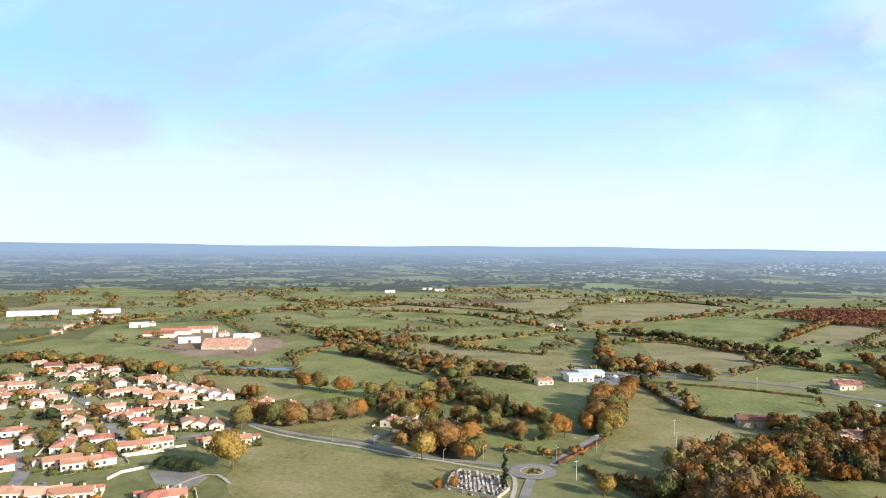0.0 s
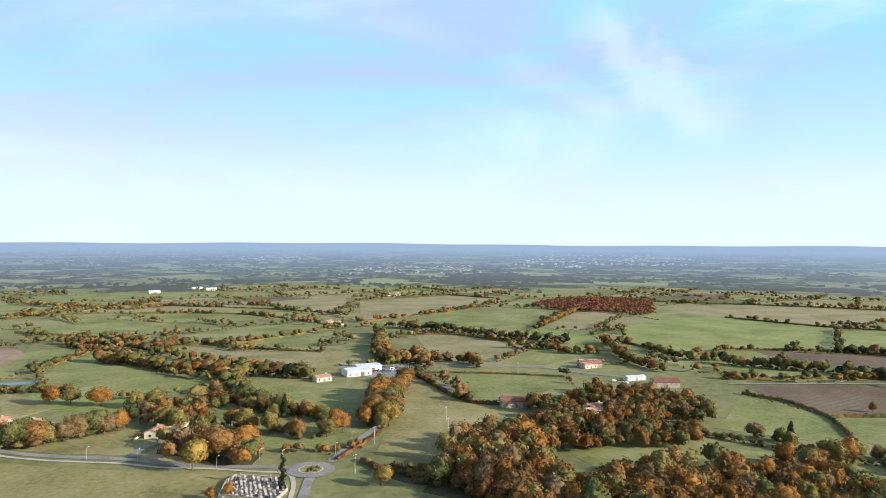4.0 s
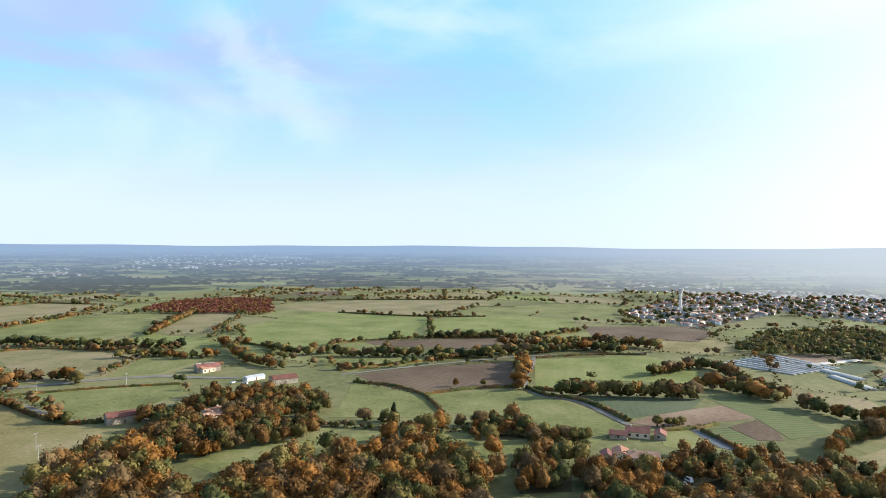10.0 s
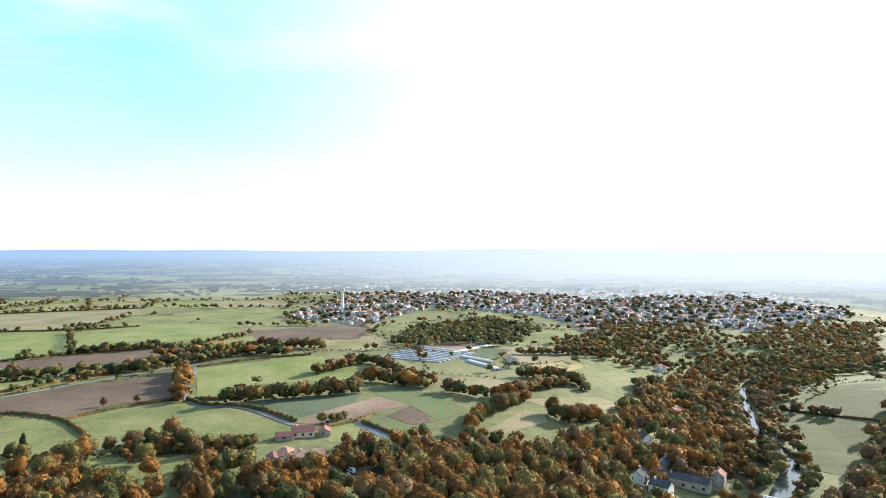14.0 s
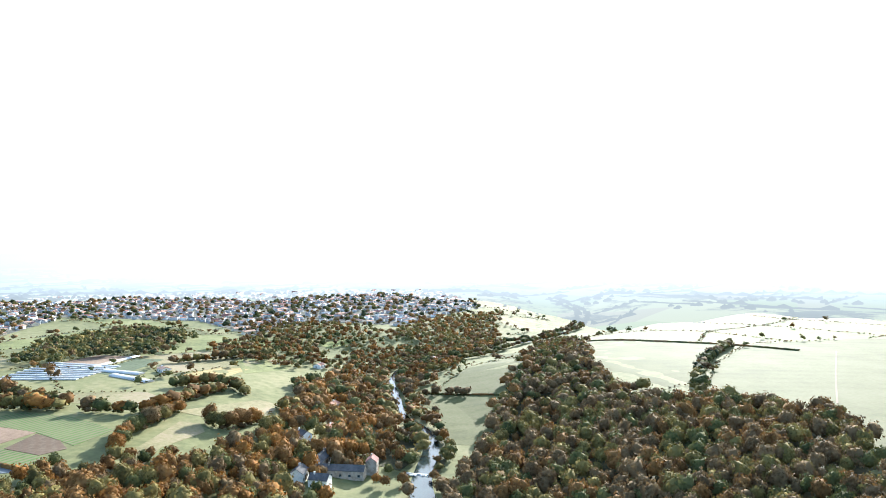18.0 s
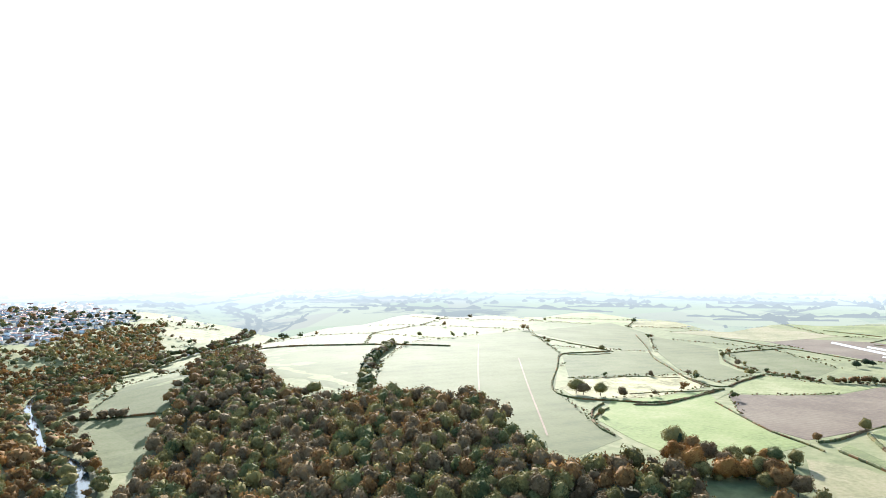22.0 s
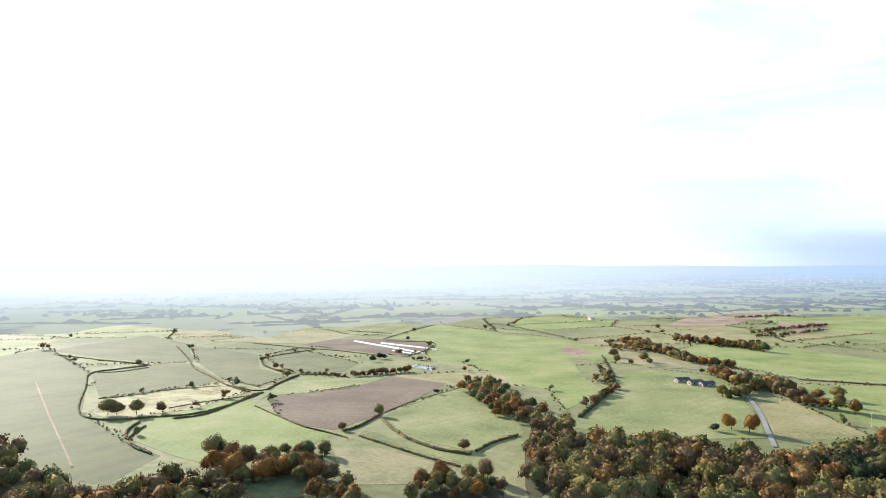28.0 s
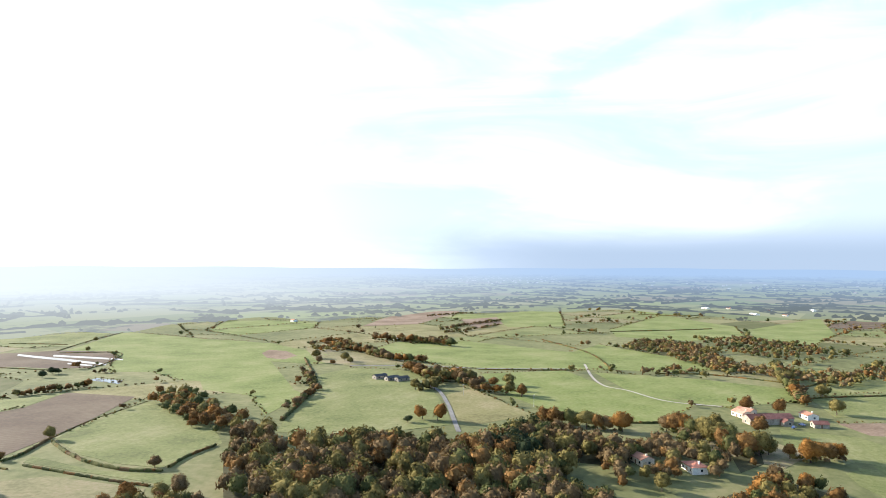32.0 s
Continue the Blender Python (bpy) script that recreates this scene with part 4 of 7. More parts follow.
field("grass_olive", [(-115, -518), (-143, -541), (-161, -427), (-139, -431), (-115, -420), (-106, -433)], 0.060)
field("grass_bright", [(-171, -609), (-253, -613), (-253, -538), (-285, -447), (-235, -401), (-181, -418), (-173, -460), (-158, -527)], 0.072)
field("grass_bright", [(-275, -595), (-338, -557), (-398, -484), (-364, -440), (-298, -433), (-262, -505)], 0.084)
field("grass_bright", [(-134, -896), (-230, -883), (-327, -726), (-297, -605), (-176, -632), (-139, -692), (-87, -803)], 0.096)
field("grass_bright", [(139, -993), (25, -914), (-72, -717), (-26, -709), (20, -743), (-3, -570), (-11, -543), (16, -476), (31, -553), (69, -589)], 0.108)
field("grass_tan", [(-17, -860), (-79, -788), (-133, -693), (-58, -688), (-26, -730)], 0.120)
field("grass_tan", [(-240, -382), (-268, -363), (-271, -338), (-282, -325), (-244, -304), (-224, -336)], 0.132)
field("grass_green", [(-458, -547), (-534, -513), (-478, -459), (-388, -457)], 0.144)
field("grass_green", [(-383, -451), (-467, -449), (-397, -381), (-352, -390)], 0.156)
field("grass_green", [(-294, -371), (-326, -344), (-328, -315), (-265, -255), (-264, -278), (-278, -316), (-264, -328)], 0.060)
field("grass_bright", [(-290, -718), (-381, -811), (-424, -598), (-352, -581), (-303, -607)], 0.072)
field("grass_bright", [(-490, -1002), (-730, -1266), (-723, -1019), (-600, -811), (-508, -824), (-445, -892)], 0.084)
field("grass_bright", [(-997, -1854), (-1384, -2070), (-1155, -1558), (-803, -1259), (-703, -1308)], 0.096)
field("grass_bright", [(-701, -959), (-1003, -1151), (-776, -858), (-629, -732), (-595, -781)], 0.108)
field("grass_green", [(-444, -583), (-513, -590), (-493, -532), (-419, -508)], 0.120)
field("grass_tan", [(-143, -1232), (-267, -1529), (-423, -1627), (-306, -1308), (-225, -1229)], 0.132)
field("dirt", [(-113, -1130), (-247, -1489), (-402, -1544), (-211, -1155)], 0.144)
field("dirt", [(-306, -1238), (-391, -1286), (-356, -1135), (-285, -1058)], 0.156)
field("grass_bright", [(-389, -1357), (-606, -1499), (-443, -1070), (-346, -1075)], 0.060)
field("dirt", [(-340, -376), (-383, -368), (-352, -339), (-336, -346)], 0.072)
field("water", [(175, -669), (172, -680), (145, -657), (144, -639)], 0.084)
field("crop_dark", [(407, 226), (372, 176), (389, 169), (418, 158), (453, 163), (430, 187)], 0.12)
field("dirt", [(362, 172), (387, 169), (416, 158), (441, 147), (423, 122), (390, 140), (365, 152)], 0.132)
field("crop_rows", [(458, 167), (475, 145), (456, 111), (424, 83), (394, 96), (422, 121), (441, 146)], 0.144)
field("plough", [(393, 128), (420, 121), (404, 105), (389, 98), (379, 108)], 0.156)
field("crop_rows", [(374, 138), (393, 129), (379, 109), (361, 93), (353, 106)], 0.121)
field("tarp", [(373, 142), (376, 139), (353, 108), (352, 119)], 0.133)
field("lawn", [(357, 153), (375, 147), (352, 124), (335, 130), (334, 140)], 0.096)
field("water", [(-165, 541), (-150, 545), (-128, 542), (-107, 545), (-90, 541), (-108, 536), (-130, 534), (-150, 537)], 0.108)

field("plough", [(236, -481), (208, -508), (184, -541), (174, -603), (116, -569), (125, -493), (135, -441), (148, -391), (172, -399), (199, -422)], 0.133)
field("grass_green", [(233, -460), (252, -529), (257, -589), (208, -581), (175, -606), (185, -544), (209, -510), (237, -484)], 0.121)
field("grass_green", [(131, -435), (124, -488), (98, -548), (63, -492), (45, -447), (41, -409), (54, -385), (61, -362), (82, -373), (107, -395)], 0.145)

field("plough", [(417.9, -852.3), (323.1, -804.2), (230.6, -753.6), (197.3, -749.9), (179.4, -807.0), (207.9, -874.8), (270.0, -894.4)], 0.09)
field("plastic", [(300.0, -858.7), (232.9, -806.1), (184.7, -763.7), (186.2, -775.4), (235.8, -821.0), (303.2, -872.0)], 0.16)
field("plastic", [(258.9, -845.7), (208.0, -816.7), (175.9, -797.1), (177.4, -807.0), (209.8, -829.4), (262.2, -858.8)], 0.16)
field("plastic", [(225.9, -782.0), (192.7, -756.8), (194.4, -766.0), (228.0, -791.6)], 0.16)

field("dirt", [(32, -812), (25, -845), (4, -824), (-7, -782), (7, -753), (25, -772)], 0.17)

# ---- roads ----
road(4.2, "asphalt", [(-111, 384), (-95, 371), (-77, 359), (-58, 350), (-40, 342), (-22, 331), (-5, 320), (18, 313), (31, 307)], 0.20)
road(2, "footpath", [(-105, 375), (-93, 363), (-76, 352), (-57, 343), (-39, 335), (-22, 324), (-3, 317), (18, 306), (30, 300), (31, 286), (28, 270)], 0.21)
road(4.2, "asphalt", [(50, 310), (62, 330), (74, 348), (84, 364), (101, 404), (120, 457), (137, 513)], 0.22)
road(4.2, "asphalt", [(39, 294), (36, 283), (33, 271), (30, 257)], 0.23)
road(6.5, "asphalt", [(92, 551), (117, 550), (143, 532), (180, 522), (218, 511), (251, 493), (266, 469), (287, 444)], 0.24)
road(4, "asphalt", [(148, 488), (150, 464), (152, 431), (155, 403), (172, 387), (190, 374)], 0.25)
road(4, "asphalt", [(-36, 344), (-33, 356), (-27, 364), (-23, 367)], 0.26)
road(5.8, "asphalt", [(-260, 460), (-227, 431), (-193, 390), (-172, 362), (-156, 342)], 0.27)
road(5.8, "asphalt", [(-154, 338), (-141, 343), (-122, 357), (-115, 370), (-109, 382)], 0.28)
road(5.8, "asphalt", [(-271, 456), (-241, 464), (-217, 461), (-211, 494), (-236, 530)], 0.29)
road(5.8, "asphalt", [(-171, 267), (-176, 286), (-185, 304), (-195, 316), (-210, 327)], 0.30)
road(5.8, "asphalt", [(-172, 362), (-166, 325), (-180, 312), (-187, 306)], 0.31)
road(4, "asphalt", [(357, 169), (366, 183), (380, 204), (389, 224), (387, 245), (400, 266), (432, 289), (475, 311), (512, 333)], 0.32)
road(4.2, "asphalt", [(346, 398), (401, 382), (472, 357), (517, 337), (604, 271)], 0.33)
road(2.4, "footpath", [(-289, -648), (-262, -571), (-253, -527), (-262, -505), (-270, -461), (-299, -435)], 0.34)
road(3.0, "asphalt", [(-110, -584), (-115, -537), (-111, -487), (-105, -445), (-99, -404)], 0.35)
road(4.2, "asphalt", [(-58, -688), (-123, -671), (-183, -638), (-267, -617)], 0.36)
road(1.6, "footpath", [(-109, 276), (-106, 286), (-99, 295), (-93, 291), (-87, 283)], 0.37)
road(1.2, "dirt", [(449, -492), (347, -391), (248, -295)], 0.38)
road(1.2, "dirt", [(542, -529), (432, -421), (361, -353)], 0.39)
PLANNED = len(FIELD_PLANS)


# ---- the far patchwork of fields and hedges ----
def patchwork():
    """Fields and hedges on an uneven lattice, where the plan above has none."""
    rng = np.random.default_rng(77)
    step, n = 135, 40
    gx, gy = np.meshgrid((np.arange(n) - n / 2) * step, (np.arange(n) - n / 2) * step, indexing="ij")
    gx, gy = gx + rng.normal(0, 30, gx.shape), gy + rng.normal(0, 30, gy.shape)
    turn = 0.45
    gx, gy = gx * math.cos(turn) - gy * math.sin(turn) * 0.8, gx * math.sin(turn) + gy * math.cos(turn) * 0.8
    taken = FIELD_PLANS + WOOD_PLANS

    def clear(x, y):
        ok = (np.hypot(x, y) > 560) & (np.hypot(x, y) < rim(x, y) + 20) & (river_gap(x, y) > 40)
        for p in taken + TOWNS:
            ok &= ~inside(p, x, y)
        return ok

    kinds = ["grass_green", "grass_bright", "grass_olive", "grass_tan", "grass_green", "meadow_pale", "plough", "grass_olive"]
    hx, hy = [], []
    for i in range(n - 1):
        for j in range(n - 1):
            quad = [(gx[i, j], gy[i, j]), (gx[i + 1, j], gy[i + 1, j]), (gx[i + 1, j + 1], gy[i + 1, j + 1]), (gx[i, j + 1], gy[i, j + 1])]
            cx, cy = np.mean(quad, axis=0)
            facing = math.degrees(math.atan2(cx, cy)) % 360
            if not 480 < math.hypot(cx, cy) < 2120 or 232 < facing < 322:
                continue
            if clear(np.array([cx]), np.array([cy]))[0] and rng.random() < 0.8:
                u, w = np.meshgrid(np.linspace(0.02, 0.98, 9), np.linspace(0.02, 0.98, 9), indexing="ij")
                q = np.array(quad)
                x = (1 - u) * (1 - w) * q[0, 0] + u * (1 - w) * q[1, 0] + u * w * q[2, 0] + (1 - u) * w * q[3, 0]
                y = (1 - u) * (1 - w) * q[0, 1] + u * (1 - w) * q[1, 1] + u * w * q[2, 1] + (1 - u) * w * q[3, 1]
                v = np.stack([x, y, height(x, y) + 0.04], -1).reshape(-1, 3)
                a, b = np.meshgrid(np.arange(8), np.arange(8), indexing="ij")
                k = (a * 9 + b).ravel()
                mat = kinds[int(rng.integers(len(kinds) if math.hypot(cx, cy) > 1100 else 6))]
                tagged(new("field", raw_mesh("field", v, np.stack([k, k + 9, k + 10, k + 1], 1), [mat])), FIELD_WORDS[mat], "field", kind="structure")
            for p, q in ((quad[0], quad[1]), (quad[0], quad[3])):
                if rng.random() < 0.9:
                    m = int(math.dist(p, q) / 3.2)
                    u = np.linspace(0, 1, m) + rng.normal(0, 0.01, m)
                    hx.append(p[0] + (q[0] - p[0]) * u + rng.normal(0, 1.5, m))
                    hy.append(p[1] + (q[1] - p[1]) * u + rng.normal(0, 1.5, m))
    # hedges round the fields of the plan
    own = []
    for poly in FIELD_PLANS[:PLANNED]:
        for p, q in zip(poly, poly[1:] + poly[:1]):
            n_m = math.dist(p, q)
            mx, my = (p[0] + q[0]) / 2, (p[1] + q[1]) / 2
            if sum(bool(inside(o, mx, my)) for o in FIELD_PLANS[:PLANNED] if o is not poly):
                continue
            if n_m > 35 and math.hypot(p[0] + q[0], p[1] + q[1]) / 2 > 470 and rng.random() < 0.45:
                u = np.linspace(0, 1, int(n_m / 3.2))
                own += list(zip(p[0] + (q[0] - p[0]) * u + rng.normal(0, 1.2, len(u)), p[1] + (q[1] - p[1]) * u + rng.normal(0, 1.2, len(u))))
    own = np.array([o for o in own if river_gap(o[0], o[1]) > 30])
    # copses and loose trees, thicker in some parts than in others
    cx, cy = rng.uniform(-2100, 2100, 28000), rng.uniform(-2100, 2100, 28000)
    dens = np.array([noise.noise(Vector((a / 260, b / 260, 3.0))) for a, b in zip(cx, cy)])
    keep = (dens > 0.43) & (np.hypot(cx, cy) > 900)
    hx, hy = np.concatenate(hx + [cx[keep]]), np.concatenate(hy + [cy[keep]])
    facing = np.degrees(np.arctan2(hx, hy)) % 360
    keep = clear(hx, hy) & ~((facing > 232) & (facing < 322))
    hx, hy = np.concatenate([hx[keep], own[:, 0]]), np.concatenate([hy[keep], own[:, 1]])
    south = np.abs(np.degrees(np.arctan2(hx, hy)) % 360 - 162) < 40
    talls = np.where(rng.random(len(hx)) < np.where(hy > 300, 0.3, np.where(south, 0.02, 0.14)), rng.uniform(5, 9.5, len(hx)), rng.uniform(1.3, 2.8, len(hx)))
    talls[-len(own):] = np.where(rng.random(len(own)) < np.where(own[:, 1] > 360, 0.3, 0.04), rng.uniform(4, 8, len(own)), rng.uniform(1.0, 2.3, len(own)))
    leaves = [("green", "olive", "brown", "olive", "green", "rust", "brown")[int(k)] for k in rng.integers(0, 7, len(hx))]
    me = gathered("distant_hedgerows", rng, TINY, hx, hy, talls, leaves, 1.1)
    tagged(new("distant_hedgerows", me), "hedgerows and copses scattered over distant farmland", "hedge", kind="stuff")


# ---- the hazy distance ----
def backdrop():
    # fields and woods as one glowing sheet, haze painted in
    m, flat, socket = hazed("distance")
    n, l = m.node_tree.nodes, m.node_tree.links

    def node(kind, scale, **sockets):
        tex = n.new(kind)
        tex.inputs["Scale"].default_value = scale
        for k, v in sockets.items():
            tex.inputs[k].default_value = v
        l.new(flat.outputs["Vector"], tex.inputs["Vector"])
        return tex

    def steps(source, *stops):
        r = n.new("ShaderNodeValToRGB")
        e = r.color_ramp.elements
        e[0].position, e[1].position = stops[0][0], stops[-1][0]
        e[0].color, e[1].color = (*stops[0][1], 1), (*stops[-1][1], 1)
        for p, c in stops[1:-1]:
            e.new(p).color = (*c, 1)
        l.new(source, r.inputs["Fac"])
        return r.outputs["Color"]

    def mixed(fac, a, c):
        k = n.new("ShaderNodeMix")
        k.data_type = "RGBA"
        for key, v in (("Factor", fac), ("A", a), ("B", c)):
            if isinstance(v, tuple):
                k.inputs[key].default_value = v
            else:
                l.new(v, k.inputs[key])
        return k.outputs["Result"]

    cells = node("ShaderNodeTexVoronoi", 0.0048)
    grey = n.new("ShaderNodeSeparateColor")
    l.new(cells.outputs["Color"], grey.inputs["Color"])
    fields = steps(grey.outputs["Red"], (0.0, (0.13, 0.142, 0.06)), (0.3, (0.165, 0.175, 0.075)), (0.5, (0.2, 0.19, 0.1)), (0.7, (0.14, 0.158, 0.068)), (0.85, (0.16, 0.13, 0.085)), (1.0, (0.18, 0.198, 0.08)))
    woods = node("ShaderNodeTexNoise", 0.0045, Detail=8, Roughness=0.75)
    spot, north, more = n.new("ShaderNodeSeparateXYZ"), n.new("ShaderNodeMapRange"), n.new("ShaderNodeMath")
    l.new(flat.outputs["Vector"], spot.inputs["Vector"])
    l.new(spot.outputs["Y"], north.inputs["Value"])
    for key, v in (("From Min", -1500), ("From Max", 1500), ("To Min", -0.05), ("To Max", 0.03)):
        north.inputs[key].default_value = v
    l.new(woods.outputs["Fac"], more.inputs[0])
    l.new(north.outputs["Result"], more.inputs[1])
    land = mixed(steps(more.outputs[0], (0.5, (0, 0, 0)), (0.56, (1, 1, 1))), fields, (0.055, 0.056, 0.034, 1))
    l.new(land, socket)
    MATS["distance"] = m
    share, turns = np.linspace(0, 1, 64), np.radians(np.arange(0, 360, 1))
    share, aa = np.meshgrid(share, turns, indexing="ij")
    start = rim(np.sin(aa), np.cos(aa))
    rr = start + (4860 - start) * share
    x, y = rr * np.sin(aa), rr * np.cos(aa)
    # a low uneven skyline
    z = height(x, y) + np.where(share > 0, 1.5, -2.5) + smooth(4600, 4860, rr) * (7 + 4 * np.sin(aa * 9) + 2.5 * np.sin(aa * 31 + 1) + 9 * smooth(70, 80, np.degrees(aa)) * (1 - smooth(95, 112, np.degrees(aa))))
    k = len(turns)
    i, j = np.meshgrid(np.arange(63), np.arange(k), indexing="ij")
    h = (j + 1) % k
    faces = np.stack([i * k + j, i * k + h, (i + 1) * k + h, (i + 1) * k + j], -1).reshape(-1, 4)[:, ::-1]
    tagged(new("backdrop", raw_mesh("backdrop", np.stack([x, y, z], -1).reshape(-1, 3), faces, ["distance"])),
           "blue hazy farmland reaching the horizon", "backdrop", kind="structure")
    # rows of trees and copses on it, ever sparser
    rng = np.random.default_rng(404)
    tx, ty, vs, fs, base = [], [], [], [], 0
    for k in range(3600):
        a, r = rng.uniform(0, 2 * math.pi), 1100 + 3500 * rng.random() ** 0.75
        if 232 < math.degrees(a) < 322:
            continue
        way, far = (0.45 if rng.random() < 0.5 else 2.02) + rng.normal(0, 0.25), rng.uniform(40, 150)
        cx, cy = r * math.sin(a), r * math.cos(a)
        if k % 5 == 0:
            u = np.linspace(-far, far, int(far / rng.uniform(4.5, 9)))
            tx.append(cx + u * math.cos(way) + rng.normal(0, 20, len(u)))
            ty.append(cy + u * math.sin(way) + rng.normal(0, 20, len(u)))
            continue
        u = np.linspace(-far, far, int(far / 6))
        x, y = cx + u * math.cos(way) + rng.normal(0, 1.5, len(u)), cy + u * math.sin(way) + rng.normal(0, 1.5, len(u))
        if np.any(np.hypot(x, y) < rim(x, y) + 5) or r > 4600 or any(inside(p, cx, cy) for p in TOWNS):
            continue
        z, n_u = height(x, y) + 1.0, len(u)
        top = np.where(rng.random(n_u) < 0.25, rng.uniform(5, 9, n_u), rng.uniform(1.8, 4.2, n_u))
        side = np.array([-math.sin(way), math.cos(way)]) * 3
        vs.append(np.concatenate([np.stack([x - side[0], y - side[1], z], 1), np.stack([x, y, z + top], 1), np.stack([x + side[0], y + side[1], z], 1)]))
        i = np.arange(n_u - 1)
        fs += [np.stack(q, 1) + base for q in ((i, i + 1, n_u + i + 1), (i, n_u + i + 1, n_u + i), (n_u + i, n_u + i + 1, 2 * n_u + i + 1), (n_u + i, 2 * n_u + i + 1, 2 * n_u + i))]
        base += 3 * n_u
    me = raw_mesh("far_hedgerows", np.concatenate(vs), np.concatenate(fs), ["hazed_trees"])
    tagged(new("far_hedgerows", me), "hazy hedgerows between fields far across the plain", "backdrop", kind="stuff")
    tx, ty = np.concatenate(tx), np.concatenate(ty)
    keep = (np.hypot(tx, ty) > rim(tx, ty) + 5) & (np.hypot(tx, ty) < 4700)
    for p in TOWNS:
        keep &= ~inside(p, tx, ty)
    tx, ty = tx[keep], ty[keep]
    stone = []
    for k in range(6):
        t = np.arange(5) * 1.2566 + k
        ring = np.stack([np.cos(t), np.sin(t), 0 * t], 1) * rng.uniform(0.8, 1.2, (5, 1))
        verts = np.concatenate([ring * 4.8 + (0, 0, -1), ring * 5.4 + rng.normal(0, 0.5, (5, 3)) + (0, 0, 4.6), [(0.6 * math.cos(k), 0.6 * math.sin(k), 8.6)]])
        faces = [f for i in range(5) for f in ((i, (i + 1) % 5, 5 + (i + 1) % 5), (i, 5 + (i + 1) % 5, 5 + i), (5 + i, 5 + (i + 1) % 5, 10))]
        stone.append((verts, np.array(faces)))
    me = gathered("far_treeline", rng, stone, tx, ty, rng.uniform(5, 11, len(tx)), ["hazed_trees"] * len(tx), 1.25)
    tagged(new("far_treeline", me), "rows of trees far across the plain, haze painted in", "backdrop", kind="stuff")


# ---- the river ----
def river():
    q, way = along(RIVER, 8)
    side = np.stack([-way[:, 1], way[:, 0]], 1)
    wide = 2.6 + 3.2 * (1 - smooth(400, 500, np.hypot(*q.T))) + 0.8 * np.sin(np.arange(len(q)) * 0.35)
    rows = [q - side * wide[:, None], q + side * wide[:, None]]
    verts = np.concatenate([np.column_stack([r, height(q[:, 0], q[:, 1]) + 0.35]) for r in rows])
    n = len(q)
    faces = [(i, i + 1, n + i + 1, n + i) for i in range(n - 1)]
    tagged(new("water", raw_mesh("water", verts, faces, ["water"])), "calm river glinting in a wooded valley", "river", kind="structure")
    for (x, y), (wx, wy) in zip(q, way):
        far = math.hypot(x, y)
        for s in (-1, 1):
            if x > 270 and far < 1500 and tree_rng.random() < (0.95 if far > 430 else 0.3):
                k = s * tree_rng.uniform(5.5, 11)
                LOOSE.append((x - wy * k, y + wx * k, tree_rng.uniform(5, 11), ("olive", "brown", "rust", "green")[int(tree_rng.integers(4))]))


def weir(x, y, turn):
    """A low sill of stones across the river, with boulders below it."""
    rng = np.random.default_rng(12)
    t = thing("weir", "low stone weir with white water across the river", "weir", pose(x, y, float(height(x, y)) + 0.35, 0, 0, turn))
    bm = bmesh.new()
    bmesh.ops.create_cube(bm, size=1, matrix=Matrix.Diagonal((15, 1.6, 0.9, 1)))
    bmesh.ops.bevel(bm, geom=bm.edges[:], offset=0.2, segments=2, affect="EDGES")
    part("sill", bm, "concrete", t)
    for _ in range(26):
        v = ICO2[0] * rng.uniform(0.35, 0.8) * (1, 1, 0.6) * (1 + rng.normal(0, 0.08, (len(ICO2[0]), 1))) + (rng.uniform(-7.5, 7.5), rng.uniform(-3.5, -0.6), 0.1)
        part("boulder", raw_mesh("boulder", v, ICO2[1], ["wall_white" if rng.random() < 0.6 else "granite"]), None, t)


# ---- houses ----
def block(bm, w, d, z0, z1, x=0.0, y=0.0):
    m = bmesh.ops.create_cube(bm, size=1, matrix=Matrix.Translation((x, y, (z0 + z1) / 2)) @ Matrix.Diagonal((w, d, z1 - z0, 1)))
    return m["verts"]


def body(w, d, h, rise=0.0):
    """Walls, with gables at both ends where there is a rise."""
    bm = bmesh.new()
    block(bm, w, d, -0.8, h)
    if rise:
        for s in (-1, 1):
            x = s * w / 2
            tip = [bm.verts.new((x, y, z)) for y, z in ((-d / 2, h), (d / 2, h), (0, h + rise))]
            bm.faces.new(tip if s > 0 else tip[::-1])
    return bm


def gable_roof(w, d, h, rise, over=0.35, thick=0.22):
    """Two thick slopes that meet at a ridge and reach past the walls."""
    bm = bmesh.new()
    e = d / 2 + over
    drop = rise * over / (d / 2)
    for s in (-1, 1):
        pts = []
        for x in (-w / 2 - over, w / 2 + over):
            for y, z in ((0, h + rise), (s * e, h - drop)):
                for t in (0.02, thick):
                    pts.append(bm.verts.new((x, y, z + t)))
        a = pts
        for f in ((0, 2, 6, 4), (1, 5, 7, 3), (0, 1, 3, 2), (4, 6, 7, 5), (2, 3, 7, 6), (0, 4, 5, 1)):
            bm.faces.new([a[i] for i in f])
    bmesh.ops.recalc_face_normals(bm, faces=bm.faces[:])
    return bm


